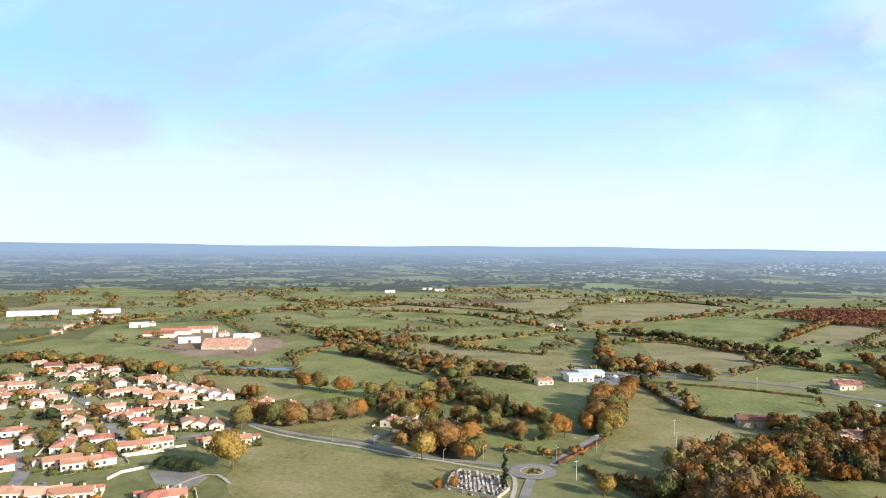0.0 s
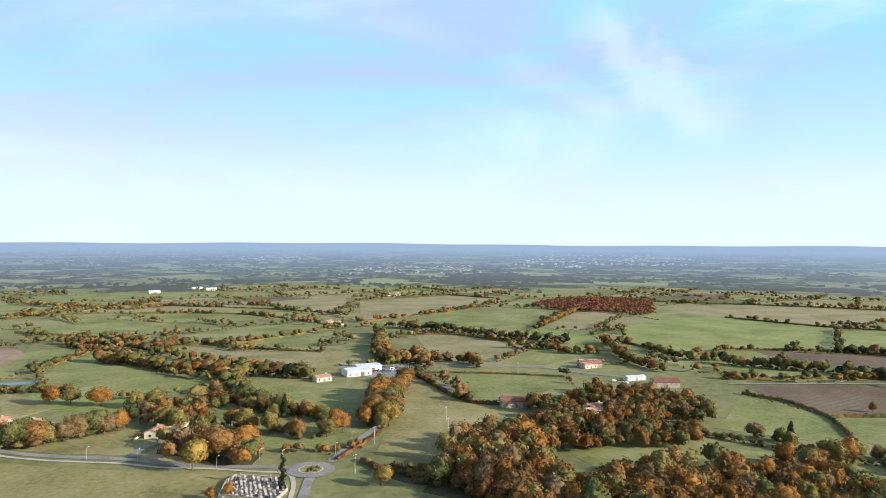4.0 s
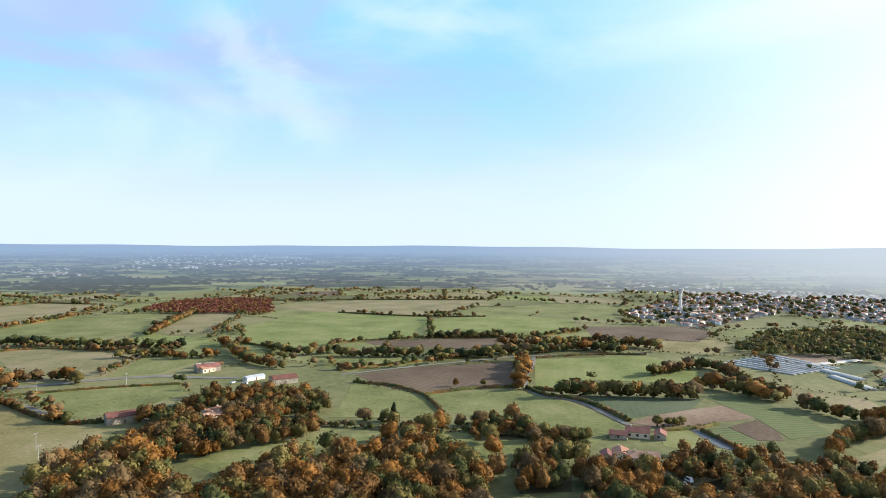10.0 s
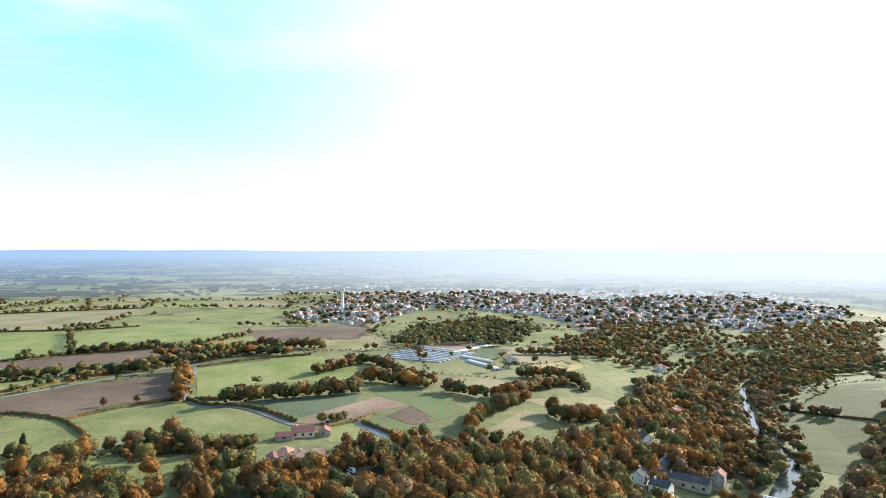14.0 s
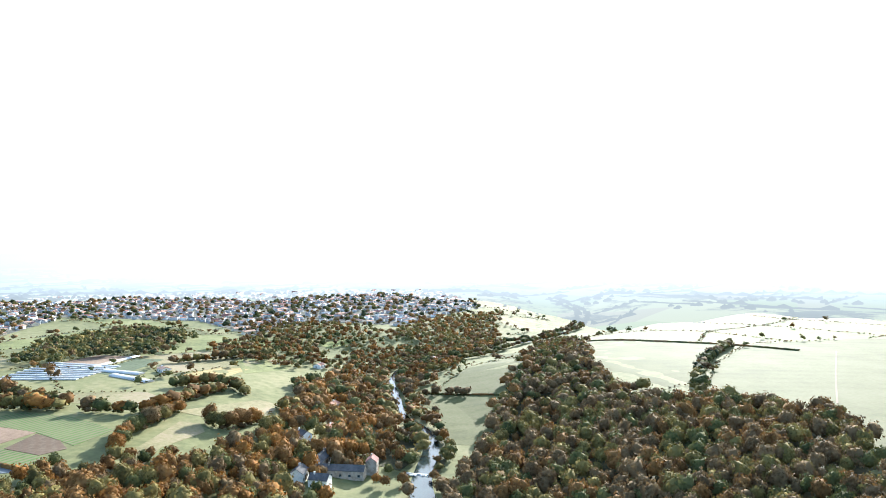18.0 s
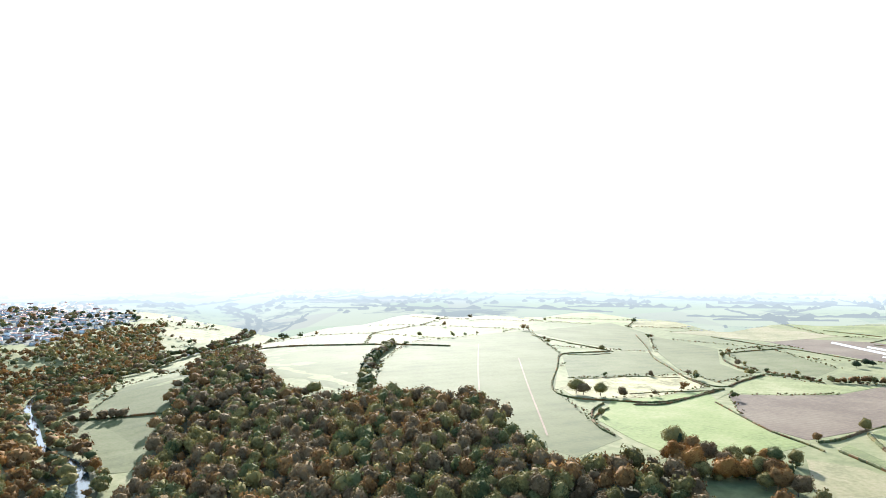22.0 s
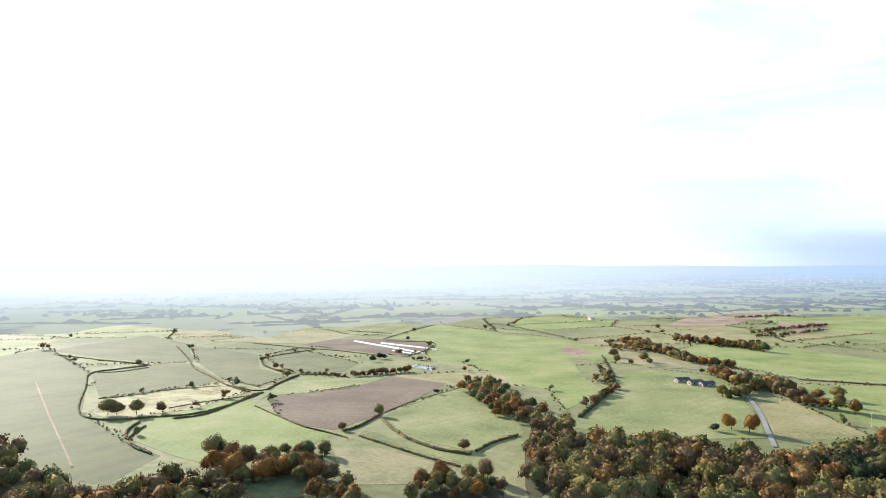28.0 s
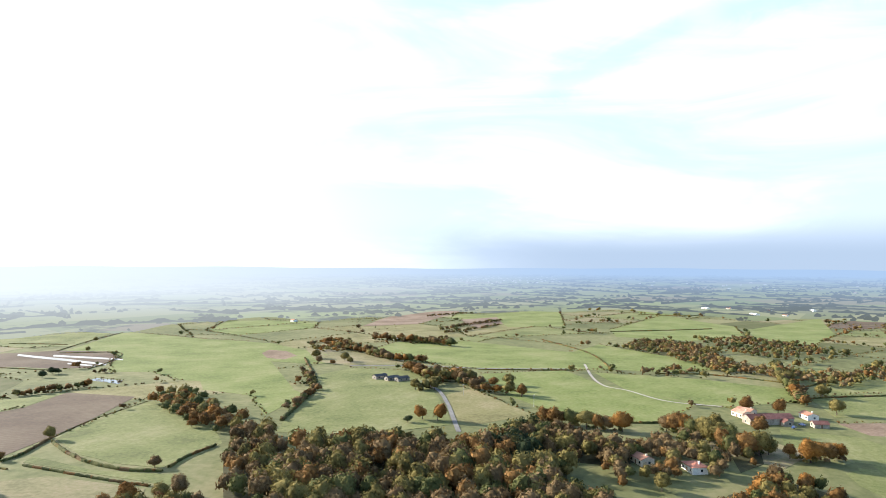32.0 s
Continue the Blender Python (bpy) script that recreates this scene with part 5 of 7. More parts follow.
def hip_roof(w, d, h, rise, over=0.4):
    bm = bmesh.new()
    x, y, k = w / 2 + over, d / 2 + over, max(0.3, w / 2 - d / 2)
    low = [bm.verts.new(p) for p in ((-x, -y, h), (x, -y, h), (x, y, h), (-x, y, h))]
    mid = [bm.verts.new((v.co.x, v.co.y, h + 0.2)) for v in low]
    top = [bm.verts.new((-k, 0, h + rise)), bm.verts.new((k, 0, h + rise))]
    bm.faces.new(low[::-1])
    for i in range(4):
        bm.faces.new((low[i], low[(i + 1) % 4], mid[(i + 1) % 4], mid[i]))
    for f in ((mid[0], mid[1], top[1], top[0]), (mid[1], mid[2], top[1]), (mid[2], mid[3], top[0], top[1]), (mid[3], mid[0], top[0])):
        bm.faces.new(f)
    bmesh.ops.recalc_face_normals(bm, faces=bm.faces[:])
    return bm


def pane(w, h, x, y, z, across):
    """A window or door set just proud of the wall: across 0 on the long sides, 1 on the ends."""
    bm = bmesh.new()
    block(bm, *((w, 0.1) if not across else (0.1, w)), z, z + h, x, y)
    return bm


DESIGNS = {  # width, depth, wall height, roof rise, hip, wall, roof, windows a side, chimney, words
    "gable_white": (10.5, 7.6, 3.1, 1.4, 0, "wall_white", "roof_orange", 3, 1, "white rendered house with an orange tiled gable roof"),
    "gable_cream": (11.5, 7.4, 3.1, 1.4, 0, "wall_cream", "roof_orange", 3, 1, "cream rendered house with an orange tiled roof"),
    "hip_cream": (11, 8.6, 3.1, 1.6, 1, "wall_cream", "roof_orange", 3, 1, "cream house with a hipped orange tiled roof"),
    "hip_red": (11, 8.2, 3.1, 1.6, 1, "wall_white", "roof_red", 3, 1, "white house with a hipped red tiled roof"),
    "terrace": (15.5, 7, 3.2, 1.4, 0, "wall_cream", "roof_orange", 6, 1, "long low row house with an orange tiled roof"),
    "barn": (18, 9, 3.8, 2.2, 0, "wall_stone", "roof_brown", 1, 0, "long stone barn with a brown tiled roof"),
    "long_store": (58, 16, 5.0, 1.2, 0, "wall_white", "roof_metal", 0, 0, "long white store building with a metal roof"),
    "hall": (40, 40, 2.8, 5.2, 0, "wall_stone", "roof_orange", 0, 0, "large cattle shed with a pale tiled roof"),
    "garage": (19, 13, 4.4, 0.9, 0, "wall_white", "roof_metal", 4, 0, "white workshop with a pale metal roof"),
    "shed_low": (15, 6, 2.4, 0.9, 0, "wall_white", "roof_metal", 1, 0, "low white farm shed beside a yard"),
    "hall_red": (30, 16, 4.0, 2.2, 0, "wall_cream", "roof_red", 1, 0, "long farm hall with a red tiled roof"),
    "shed_white": (20, 10, 4.0, 1.4, 0, "wall_white", "roof_metal", 1, 0, "white farm shed with a metal roof"),
    "shed_grey": (16, 9, 4.2, 1.3, 0, "concrete", "roof_slate", 1, 0, "grey concrete shed with a dark roof"),
    "house_brown": (12, 8.5, 3.0, 2.3, 0, "wall_cream", "roof_brown", 3, 1, "farmhouse with a dark brown tiled roof"),
    "house_tower": (7, 6, 7.5, 2.2, 0, "wall_stone", "roof_brown", 2, 1, "tall stone mill house by the river"),
    "bungalow": (14, 8, 2.7, 2.2, 0, "wall_cream", "roof_orange", 5, 1, "long white bungalow with an orange tiled roof"),
    "shed_brown": (9, 6, 2.4, 1.6, 0, "wall_stone", "roof_brown", 1, 0, "small stone outbuilding with a maroon tiled roof"),
    "mill_long": (25, 7, 4.2, 2.2, 0, "wall_stone", "roof_slate", 5, 1, "long stone mill building with a dark roof"),
    "house_slate": (10, 7, 4.6, 2.4, 0, "wall_white", "roof_slate", 3, 1, "white village house with a dark slate roof"),
    "ruin": (12, 6, 2.6, 1.4, 0, "wall_stone", "roof_slate", 2, 0, "low stone farm building with a dark roof"),
}


def house(design, x, y, turn, plain=False):
    m = pose(x, y, float(height(x, y)), 0, 0, turn)
    HOMES.append((x, y, turn, *DESIGNS[design][:2]))
    key = (design, plain)
    if key in BUILT:
        return copy_thing(BUILT[key], m)
    w, d, h, rise, hip, wall, roof, holes, stack, words = DESIGNS[design]
    name = {"barn": "barn", "hall": "cattle_shed", "long_store": "store_building", "garage": "workshop", "shed_white": "farm_shed", "shed_low": "farm_shed", "hall_red": "farm_hall", "shed_grey": "farm_shed", "shed_brown": "outbuilding", "mill_long": "mill", "ruin": "farm_building"}.get(design, "house")
    t = thing(name, words, name.replace("_", " "), m)
    part("wall", body(w, d, h, 0 if hip else rise), wall, t)
    top = part("roof", hip_roof(w, d, h, rise) if hip else gable_roof(w, d, h, rise), roof, t)
    if stack:
        bm = bmesh.new()
        block(bm, 0.7, 0.7, h + rise * 0.3, h + rise + 0.7, w * 0.28, 0.6)
        block(bm, 0.9, 0.9, h + rise + 0.7, h + rise + 0.85, w * 0.28, 0.6)
        part("chimney", bm, wall, top)
    if not plain:
        for s in (-1, 1):
            for k in range(holes):
                px = (k + 0.5) / holes * w - w / 2
                if k == holes // 2 and s < 0:
                    part("door", pane(1.1 if h < 4 else 3.2, 2.1 if h < 4 else 3.0, px, s * (d / 2 + 0.02), 0.0, 0), "door_wood", t)
                else:
                    win = part("window", pane(1.3, 1.25, px, s * (d / 2 + 0.02), 0.95, 0), "glass", t)
                    part("sill", pane(1.5, 0.12, px, s * (d / 2 + 0.06), 0.83, 0), "concrete", win)
                    if h > 6:
                        part("window", pane(1.1, 1.3, px, s * (d / 2 + 0.02), 4.2, 0), "glass", t)
            if h < 4:
                part("window", pane(1.2, 1.2, s * (w / 2 + 0.02), 0.8, 0.95, 1), "glass", t)
    else:
        for s in (-1, 1):
            part("window", pane(w * 0.3, 1.2, 0, s * (d / 2 + 0.02), 0.95, 0), "glass", t)
    BUILT[key] = t
    return t


# ---- the towns ----
def town(poly, count, seed, loose=0, trees=0):
    """Streets of houses: the nearer ones as things, the rest and the garden trees gathered."""
    rng = np.random.default_rng(seed)
    p = np.array(poly, float)
    xs, ys = np.zeros(0), np.zeros(0)
    tries = 0
    while len(xs) < count + loose + trees and tries < 60000:
        x, y = rng.uniform(p[:, 0].min(), p[:, 0].max()), rng.uniform(p[:, 1].min(), p[:, 1].max())
        tries += 1
        if inside(poly, x, y) and (not len(xs) or np.hypot(xs - x, ys - y).min() > 9.5):
            xs, ys = np.append(xs, x), np.append(ys, y)
    trees = min(trees, len(xs) - count - loose)
    order = np.argsort(np.hypot(xs, ys) + rng.uniform(0, 500, len(xs)))
    xs, ys = np.array(xs)[order], np.array(ys)[order]
    pick = rng.permutation(count + loose + trees)
    for i in pick[:count]:
        kind = ("gable_cream", "gable_cream", "hip_cream", "house_brown", "hip_cream", "terrace", "house_brown")[int(rng.integers(7))]
        house(kind, xs[i], ys[i], (0, 90)[int(rng.integers(2))] + rng.normal(30, 14), True)
    i = pick[count:count + trees]
    if trees:
        leaves = [("green", "olive", "brown", "rust", "dark")[int(k)] for k in rng.integers(0, 5, trees)]
        tagged(new("garden_trees", gathered("garden_trees", rng, BUSHES, xs[i], ys[i], rng.uniform(4, 10, trees), leaves, 1.1)), "garden trees between the town's houses", "trees", kind="stuff")
    i = pick[count + trees:]
    if loose:
        far_houses("town_houses", rng, xs[i], ys[i], 0.55, "pale houses with tiled roofs in a distant town")


def far_houses(name, rng, xs, ys, size, words, tall=(3, 6)):
    vs, fs, mi, base = [], [], [], 0
    for x, y, z in zip(xs, ys, height(xs, ys)):
        w, d, h = rng.uniform(9, 20) * size, rng.uniform(8, 12) * size, rng.uniform(*tall) * size
        r, a = rng.uniform(1.4, 2.4) * size, rng.uniform(0, 3.14)
        v = np.array([(sx * w / 2, sy * d / 2, k) for k in (-1, h) for sx, sy in ((-1, -1), (1, -1), (1, 1), (-1, 1))] + [(-w / 2, 0, h + r), (w / 2, 0, h + r)])
        c, s = math.cos(a), math.sin(a)
        vs.append(np.stack([v[:, 0] * c - v[:, 1] * s + x, v[:, 0] * s + v[:, 1] * c + y, v[:, 2] + z + 1.0], 1))
        f = [(0, 1, 5), (0, 5, 4), (1, 2, 6), (1, 6, 5), (2, 3, 7), (2, 7, 6), (3, 0, 4), (3, 4, 7), (4, 7, 8), (5, 9, 6), (4, 5, 9), (4, 9, 8), (7, 8, 9), (7, 9, 6)]
        fs.append(np.array(f) + base)
        # past the rim, walls and roofs glow with haze painted in
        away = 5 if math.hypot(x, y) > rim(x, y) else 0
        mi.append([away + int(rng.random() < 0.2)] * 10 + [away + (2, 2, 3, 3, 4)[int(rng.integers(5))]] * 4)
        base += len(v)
    me = raw_mesh(name, np.concatenate(vs), np.concatenate(fs), ["concrete", "wall_white", "roof_orange", "roof_brown", "roof_slate", "hazed_wall", "hazed_wall", "hazed_roof", "hazed_roof", "hazed_slate"], np.concatenate(mi))
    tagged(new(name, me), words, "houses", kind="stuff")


def far_city(poly, count, seed, size, words, tall):
    rng = np.random.default_rng(seed)
    p = np.array(poly, float)
    x, y = rng.uniform(p[:, 0].min(), p[:, 0].max(), count * 12), rng.uniform(p[:, 1].min(), p[:, 1].max(), count * 12)
    keep = np.flatnonzero(inside(poly, x, y))[:count]
    far_houses("distant_city", rng, x[keep], y[keep], size, words, tall)


TOWNS = [
    [(937.3, 465.0), (1325.4, 506.9), (1608.6, 412.6), (1642.3, 91.7), (1649.1, -162.0), (1579.7, -381.7), (1152.7, -372.3), (914.2, -176.1), (971.4, -59.1), (842.7, 13.6), (1030.3, 90.6), (1132.4, 290.4), (840.2, 305.8)],
    [(-634.1, -2924.4), (-856.8, -3661.3), (-1468.8, -3550.9), (-1147.8, -2838.7)],
]
field("town_ground", TOWNS[0], 0.05, "town_ground")
town(TOWNS[0], 90, 3, 1300, 1100)
town(TOWNS[1], 0, 4, 120, 60)
town([(-363.6, 565.3), (-316.9, 564.8), (-206.0, 519.6), (-130.5, 438.6), (-135.8, 365.8), (-165.4, 334.3), (-162.1, 273.3), (-184.5, 266.6), (-367.9, 518.9)], 8, 8, 0, 60)
far_city([(318.5, 1941.1), (500.1, 2431.3), (910.9, 2431.8), (796.3, 1976.0)], 140, 21, 0.5, "red roofed suburb in the hazy distance", (3, 5))
far_city([(975.9, 2260.6), (1542.0, 3143.4), (2243.6, 3045.0), (1818.1, 2171.9), (1351.7, 2087.3)], 170, 22, 0.6, "white blocks of a distant city", (3, 9))
far_city([(86.8, 2894.9), (127.8, 3405.8), (418.3, 3392.2), (422.7, 2864.1)], 90, 23, 0.5, "white blocks of a distant town", (3, 7))
far_city([(1432.3, 799.2), (1745.4, 860.3), (1658.5, 425.7), (1299.0, 389.9)], 60, 24, 0.5, "pale houses at the edge of a town", (3, 6))
far_city([(-1400.9, 2356.3), (-1951.0, 3473.0), (51.4, 3885.8), (-172.4, 2508.7)], 26, 25, 0.6, "scattered farms in the distance", (3, 5))
far_city([(-1367.7, -2689.1), (-1581.3, -3822.8), (-2553.0, -2537.4), (-1585.1, -1709.0)], 26, 26, 0.6, "scattered farms in the distance", (3, 5))

# ---- houses of the near places ----
house("gable_white", -282, 530, 35)
house("gable_white", -271, 530, 37)
house("gable_white", -274, 497, 32)
house("gable_white", -277, 517, 46)
house("gable_white", -244, 505, 36)
house("gable_white", -248, 522, 42)
house("gable_white", -298, 513, 30)
house("gable_white", -319, 544, 37)
house("gable_white", -304, 489, 29)
house("hip_cream", -206, 490, 28)
house("hip_cream", -194, 476, 45)
house("hip_cream", -241, 457, 31)
house("hip_cream", -204, 449, 35)
house("hip_cream", -252, 440, 40)
house("hip_cream", -261, 440, 29)
house("hip_cream", -160, 412, 12)
house("hip_cream", -201, 339, 19)
house("gable_white", -182, 464, 120)
house("gable_white", -174, 459, 115)
house("gable_white", -165, 454, 96)
house("gable_white", -156, 449, 108)
house("gable_white", -147, 443, 117)
house("gable_white", -136, 438, 105)
house("gable_white", -264, 410, 116)
house("gable_white", -244, 413, 128)
house("gable_white", -223, 393, 120)
house("gable_white", -226, 445, 28)
house("gable_white", -211, 441, 40)
house("gable_white", -193, 442, 30)
house("gable_white", -183, 436, 16)
house("gable_white", -171, 432, 34)
house("gable_white", -271, 432, 37)
house("gable_white", -238, 425, 22)
house("gable_white", -220, 398, 26)
house("gable_white", -207, 386, 17)
house("gable_white", -192, 405, 23)
house("gable_white", -170, 413, 20)
house("gable_white", -155, 413, 35)
house("hip_red", -179, 384, 18)
house("hip_red", -163, 373, 6)
house("hip_red", -150, 360, 10)
house("hip_red", -168, 340, 29)
house("hip_red", -219, 352, 26)
house("hip_red", -175, 393, 22)
house("gable_cream", -137, 372, 115)
house("gable_cream", -130, 371, 98)
house("gable_cream", -120, 368, 103)
house("gable_cream", -198, 370, 94)
house("gable_cream", -183, 353, 123)
house("gable_cream", -182, 334, 109)
house("gable_cream", -284, 441, 111)
house("terrace", -158, 324, 31)
house("terrace", -148, 328, 24)
house("terrace", -139, 334, 34)
house("terrace", -283, 463, 26)
house("terrace", -296, 463, 28)
house("terrace", -169, 306, 35)
house("terrace", -159, 303, 27)
house("terrace", -109, 338, 22)
house("terrace", -102, 340, 17)
house("hip_red", -210, 327, 134)
house("hip_red", -191, 300, 121)
house("hip_red", -180, 326, 105)
house("hip_red", -152, 310, 124)
house("terrace", -162, 266, 3)
house("terrace", -152, 266, 26)
house("terrace", -143, 266, 16)
house("hip_red", -108, 263, 28)
house("hip_red", -104, 265, 23)
house("gable_cream", -108, 418, 69)
house("gable_cream", -92, 410, 56)
house("gable_cream", -28, 378, 71)
house("gable_cream", -18, 385, 71)
house("shed_white", -107, 1395, 15)
house("shed_white", -33, 1473, 15)
house("shed_white", -6, 1447, -0)
house("gable_white", -430, 846, 52)
house("gable_white", -420, 847, 46)
house("gable_white", -412, 860, 60)
house("gable_white", -405, 721, 48)
house("gable_white", -414, 760, 48)
house("gable_white", -413, 793, 53)
house("gable_white", -230, 721, 41)
house("gable_white", 134, 850, 28)
house("gable_white", 143, 834, 23)
house("gable_white", 301, 1233, 28)
house("gable_white", 322, 1237, 20)
house("gable_cream", 73, 492, 17)
house("gable_cream", 209, 349, -7)
house("garage", 101, 508, 10)
house("garage", 112, 522, 10)
house("barn", 174, 383, -11)
house("barn", 286, 486, -10)
house("gable_cream", 215, 359, 2)
house("gable_cream", 284, 484, 5)
house("gable_white", 453, -41, -24)
house("gable_white", 528, -50, -29)
house("gable_white", 685, -52, -32)
house("gable_white", 738, -181, -21)
house("gable_white", 429, -19, 28)
house("gable_white", 612, 81, 29)
house("gable_cream", -293, -406, 92)
house("gable_cream", -300, -411, 109)
house("barn", -292, -387, 176)
house("barn", -303, -385, 176)
house("shed_brown", -305, -380, 81)
house("gable_white", -332, -391, 79)
house("shed_brown", -322, -370, 164)
house("gable_cream", -177, -326, 93)
house("hip_red", -197, -310, 87)
house("shed_white", -945, -1437, 93)
house("shed_white", -1134, -1353, 79)
house("shed_white", -1134, -1318, 71)
house("shed_white", -926, -1240, 89)
house("gable_white", -994, -1422, 120)
house("gable_white", -968, -1202, 114)
house("gable_white", -1035, -1338, 101)
house("gable_white", -5, -1241, 125)
house("gable_white", -138, -922, 105)
house("shed_low", 291, 431, -0)
house("shed_low", 294, 502, -17)
house("barn", 298, 405, -17)

house("long_store", -540, 907, 24)
house("long_store", -470, 935, 24)
house("hall", -203, 650, 8)
house("shed_white", -203, 704, 12)
house("gable_white", -196, 716, 60)
house("hall_red", -290, 707, 8)
house("hall_red", -282, 730, 8)
house("hall_red", -262, 752, 12)
house("shed_white", -247, 672, 20)
house("shed_white", -345, 782, 28)
house("gable_white", -338, 796, 28)
house("house_brown", 341, 157, 112)
house("shed_brown", 331, 163, 112)
house("shed_brown", 346, 147, 24)
house("bungalow", 304, 137, 118)
house("gable_cream", 301, 147, 30)
house("shed_brown", 295, 151, 30)
house("mill_long", 388, -30, -23)
house("mill_long", 371, -40, 68)
house("house_slate", 354, -27, 62)
house("house_slate", 362, -17, -20)
house("house_tower", 376, -57, -18)
house("house_slate", 425, -22, 30)

house("ruin", -77, -606, 28)
house("ruin", -86, -595, 28)
house("ruin", -94, -590, 28)

# ---- woods ----
wood(11, 10, "rust", [(-26, 346), (-13, 376), (5, 347), (22, 332), (15, 314), (5, 313), (-6, 332)])
wood(10, 10, "mix", [(-32, 378), (-42, 419), (-15, 436), (7, 494), (12, 437), (-4, 406), (-12, 366)])
wood(8, 7, "red", [(474, 990), (594, 1083), (681, 1055), (697, 990), (581, 824), (490, 894)])
wood(12, 10, "rust", [(231, 95), (262, 95), (295, 89), (318, 79), (327, 64), (357, 49), (387, 22), (456, -10), (592, -32), (689, -83), (571, -110), (473, -93), (406, -61), (355, -36), (306, -19)])
wood(11, 11, "mix", [(668, -41), (787, -106), (803, -194), (726, -215), (599, -145), (581, -112), (684, -87)])
wood(11, 12, "green", [(666, 212), (856, 227), (947, 146), (845, 74), (704, 97), (693, 154)])
wood(10, 12, "mix", [(723, 64), (843, 7), (790, -42), (708, -70), (646, -30)])
wood(10, 14, "mix", [(901, 22), (955, -58), (865, -148), (845, -204), (787, -101), (755, -17)])
wood(12, 10, "shade", [(299, -70), (336, -87), (365, -111), (494, -173), (554, -206), (628, -239), (804, -330), (830, -374), (720, -350), (548, -278), (487, -252), (444, -254), (405, -268), (371, -304), (328, -321), (292, -304), (254, -271), (253, -264), (224, -263), (204, -247), (184, -227)])
wood(12, 10, "shade", [(234, -244), (220, -252), (199, -252), (188, -283), (166, -288), (136, -266), (120, -243), (200, -195)])
wood(9, 9, "mix", [(153, -305), (142, -325), (131, -321), (134, -308)])
wood(9, 10, "mix", [(127, -278), (113, -295), (98, -282), (89, -267), (122, -247)])
wood(9, 9, "mix", [(78, -299), (66, -310), (56, -303), (38, -321), (36, -299), (74, -276)])
wood(10, 10, "mix", [(100, -534), (94, -579), (64, -539), (41, -494), (28, -425), (53, -444), (86, -504)])
wood(11, 9, "shade", [(33, -368), (23, -417), (6, -411), (3, -352), (16, -313), (24, -295), (28, -315)])
wood(13, 9, "shade", [(12, -277), (17, -305), (2, -352), (2, -386), (-39, -382), (-76, -365), (-101, -351), (-96, -325), (-134, -323), (-122, -288), (-127, -270), (-126, -258)])
wood(11, 9, "shade", [(-102, -378), (-147, -390), (-171, -365), (-177, -329), (-163, -322), (-139, -336), (-102, -343)])
wood(10, 9, "mix", [(-165, -255), (-195, -280), (-233, -286), (-244, -271), (-229, -245)])
wood(9, 10, "shade", [(-381, -779), (-465, -821), (-487, -752), (-433, -593), (-382, -564), (-404, -689)])
wood(8, 11, "shade", [(-317, -579), (-369, -609), (-369, -571), (-334, -559)])
wood(9, 11, "shade", [(-394, -600), (-439, -593), (-462, -551), (-505, -545), (-622, -597), (-543, -521), (-432, -478), (-416, -525)])
wood(8, 12, "shade", [(-536, -840), (-586, -826), (-628, -749), (-608, -673), (-511, -626), (-487, -677)])
wood(8, 12, "mix", [(-23, -827), (-63, -937), (-86, -858), (-53, -785)])
wood(10, 11, "mix", [(731, -217), (806, -195), (865, -148), (984, -238), (1068, -373), (797, -278)])
wood(8, 9, "mix", [(597, -119), (567, -129), (490, -117), (473, -104), (501, -102)])
wood(8, 9, "mix", [(386, -89), (437, -110), (439, -118), (385, -101), (365, -91)])
wood(9, 10, "rust", [(345, -52), (367, -50), (385, -60), (376, -72), (350, -68)])
wood(8, 9, "mix", [(397, -54), (423, -66), (470, -94), (446, -100), (400, -88), (378, -73)])
wood(8, 10, "mix", [(611, -110), (670, -152), (705, -196), (759, -231), (813, -285), (863, -286), (815, -212), (731, -141)])
wood(11, 8, "dark", [(-108, -353), (-119, -368), (-136, -369), (-129, -338), (-111, -318), (-102, -324)])
wood(9, 9, "rust", [(-228, -324), (-253, -335), (-238, -312), (-218, -303)])
wood(4, 5, "shade", [(66, 300), (75, 299), (85, 290), (94, 279), (90, 265), (76, 273), (67, 287)])
wood(13, 8.5, "rust", [(79, 262), (97, 289), (114, 305), (131, 322), (145, 324), (152, 305), (150, 282), (136, 259), (139, 246), (149, 245), (163, 250), (177, 249), (199, 246), (219, 253), (207, 231), (185, 205), (199, 199), (208, 185), (231, 192), (222, 170), (188, 141)])
wood(10, 8.5, "mix", [(175, 361), (191, 383), (202, 377), (215, 389), (228, 399), (254, 396), (274, 374), (278, 344), (275, 324), (254, 314), (233, 317), (218, 306), (231, 295), (236, 278), (229, 274), (201, 284), (183, 289), (173, 287), (159, 283), (157, 298), (158, 323)])
wood(9, 8, "rust", [(221, 118), (257, 135), (272, 135), (272, 125), (272, 113), (259, 102), (243, 99)])
wood(8, 8, "mix", [(309, 128), (327, 122), (333, 105), (310, 93), (296, 96), (288, 107), (294, 119)])
wood(9, 8, "rust", [(260, 85), (276, 87), (300, 88), (318, 97), (341, 93), (354, 74), (383, 45), (322, 38)])
wood(9, 8, "mix", [(212, 230), (228, 239), (237, 233), (232, 218), (221, 212), (207, 221)])
wood(10, 8, "mix", [(226, 208), (250, 226), (265, 224), (236, 197), (217, 184)])
wood(8, 8, "mix", [(285, 226), (299, 229), (312, 220), (310, 205), (296, 198), (277, 212)])
wood(9, 9, "shade", [(-158, -327), (-189, -352), (-221, -353), (-228, -322), (-202, -294), (-172, -294), (-147, -290)])
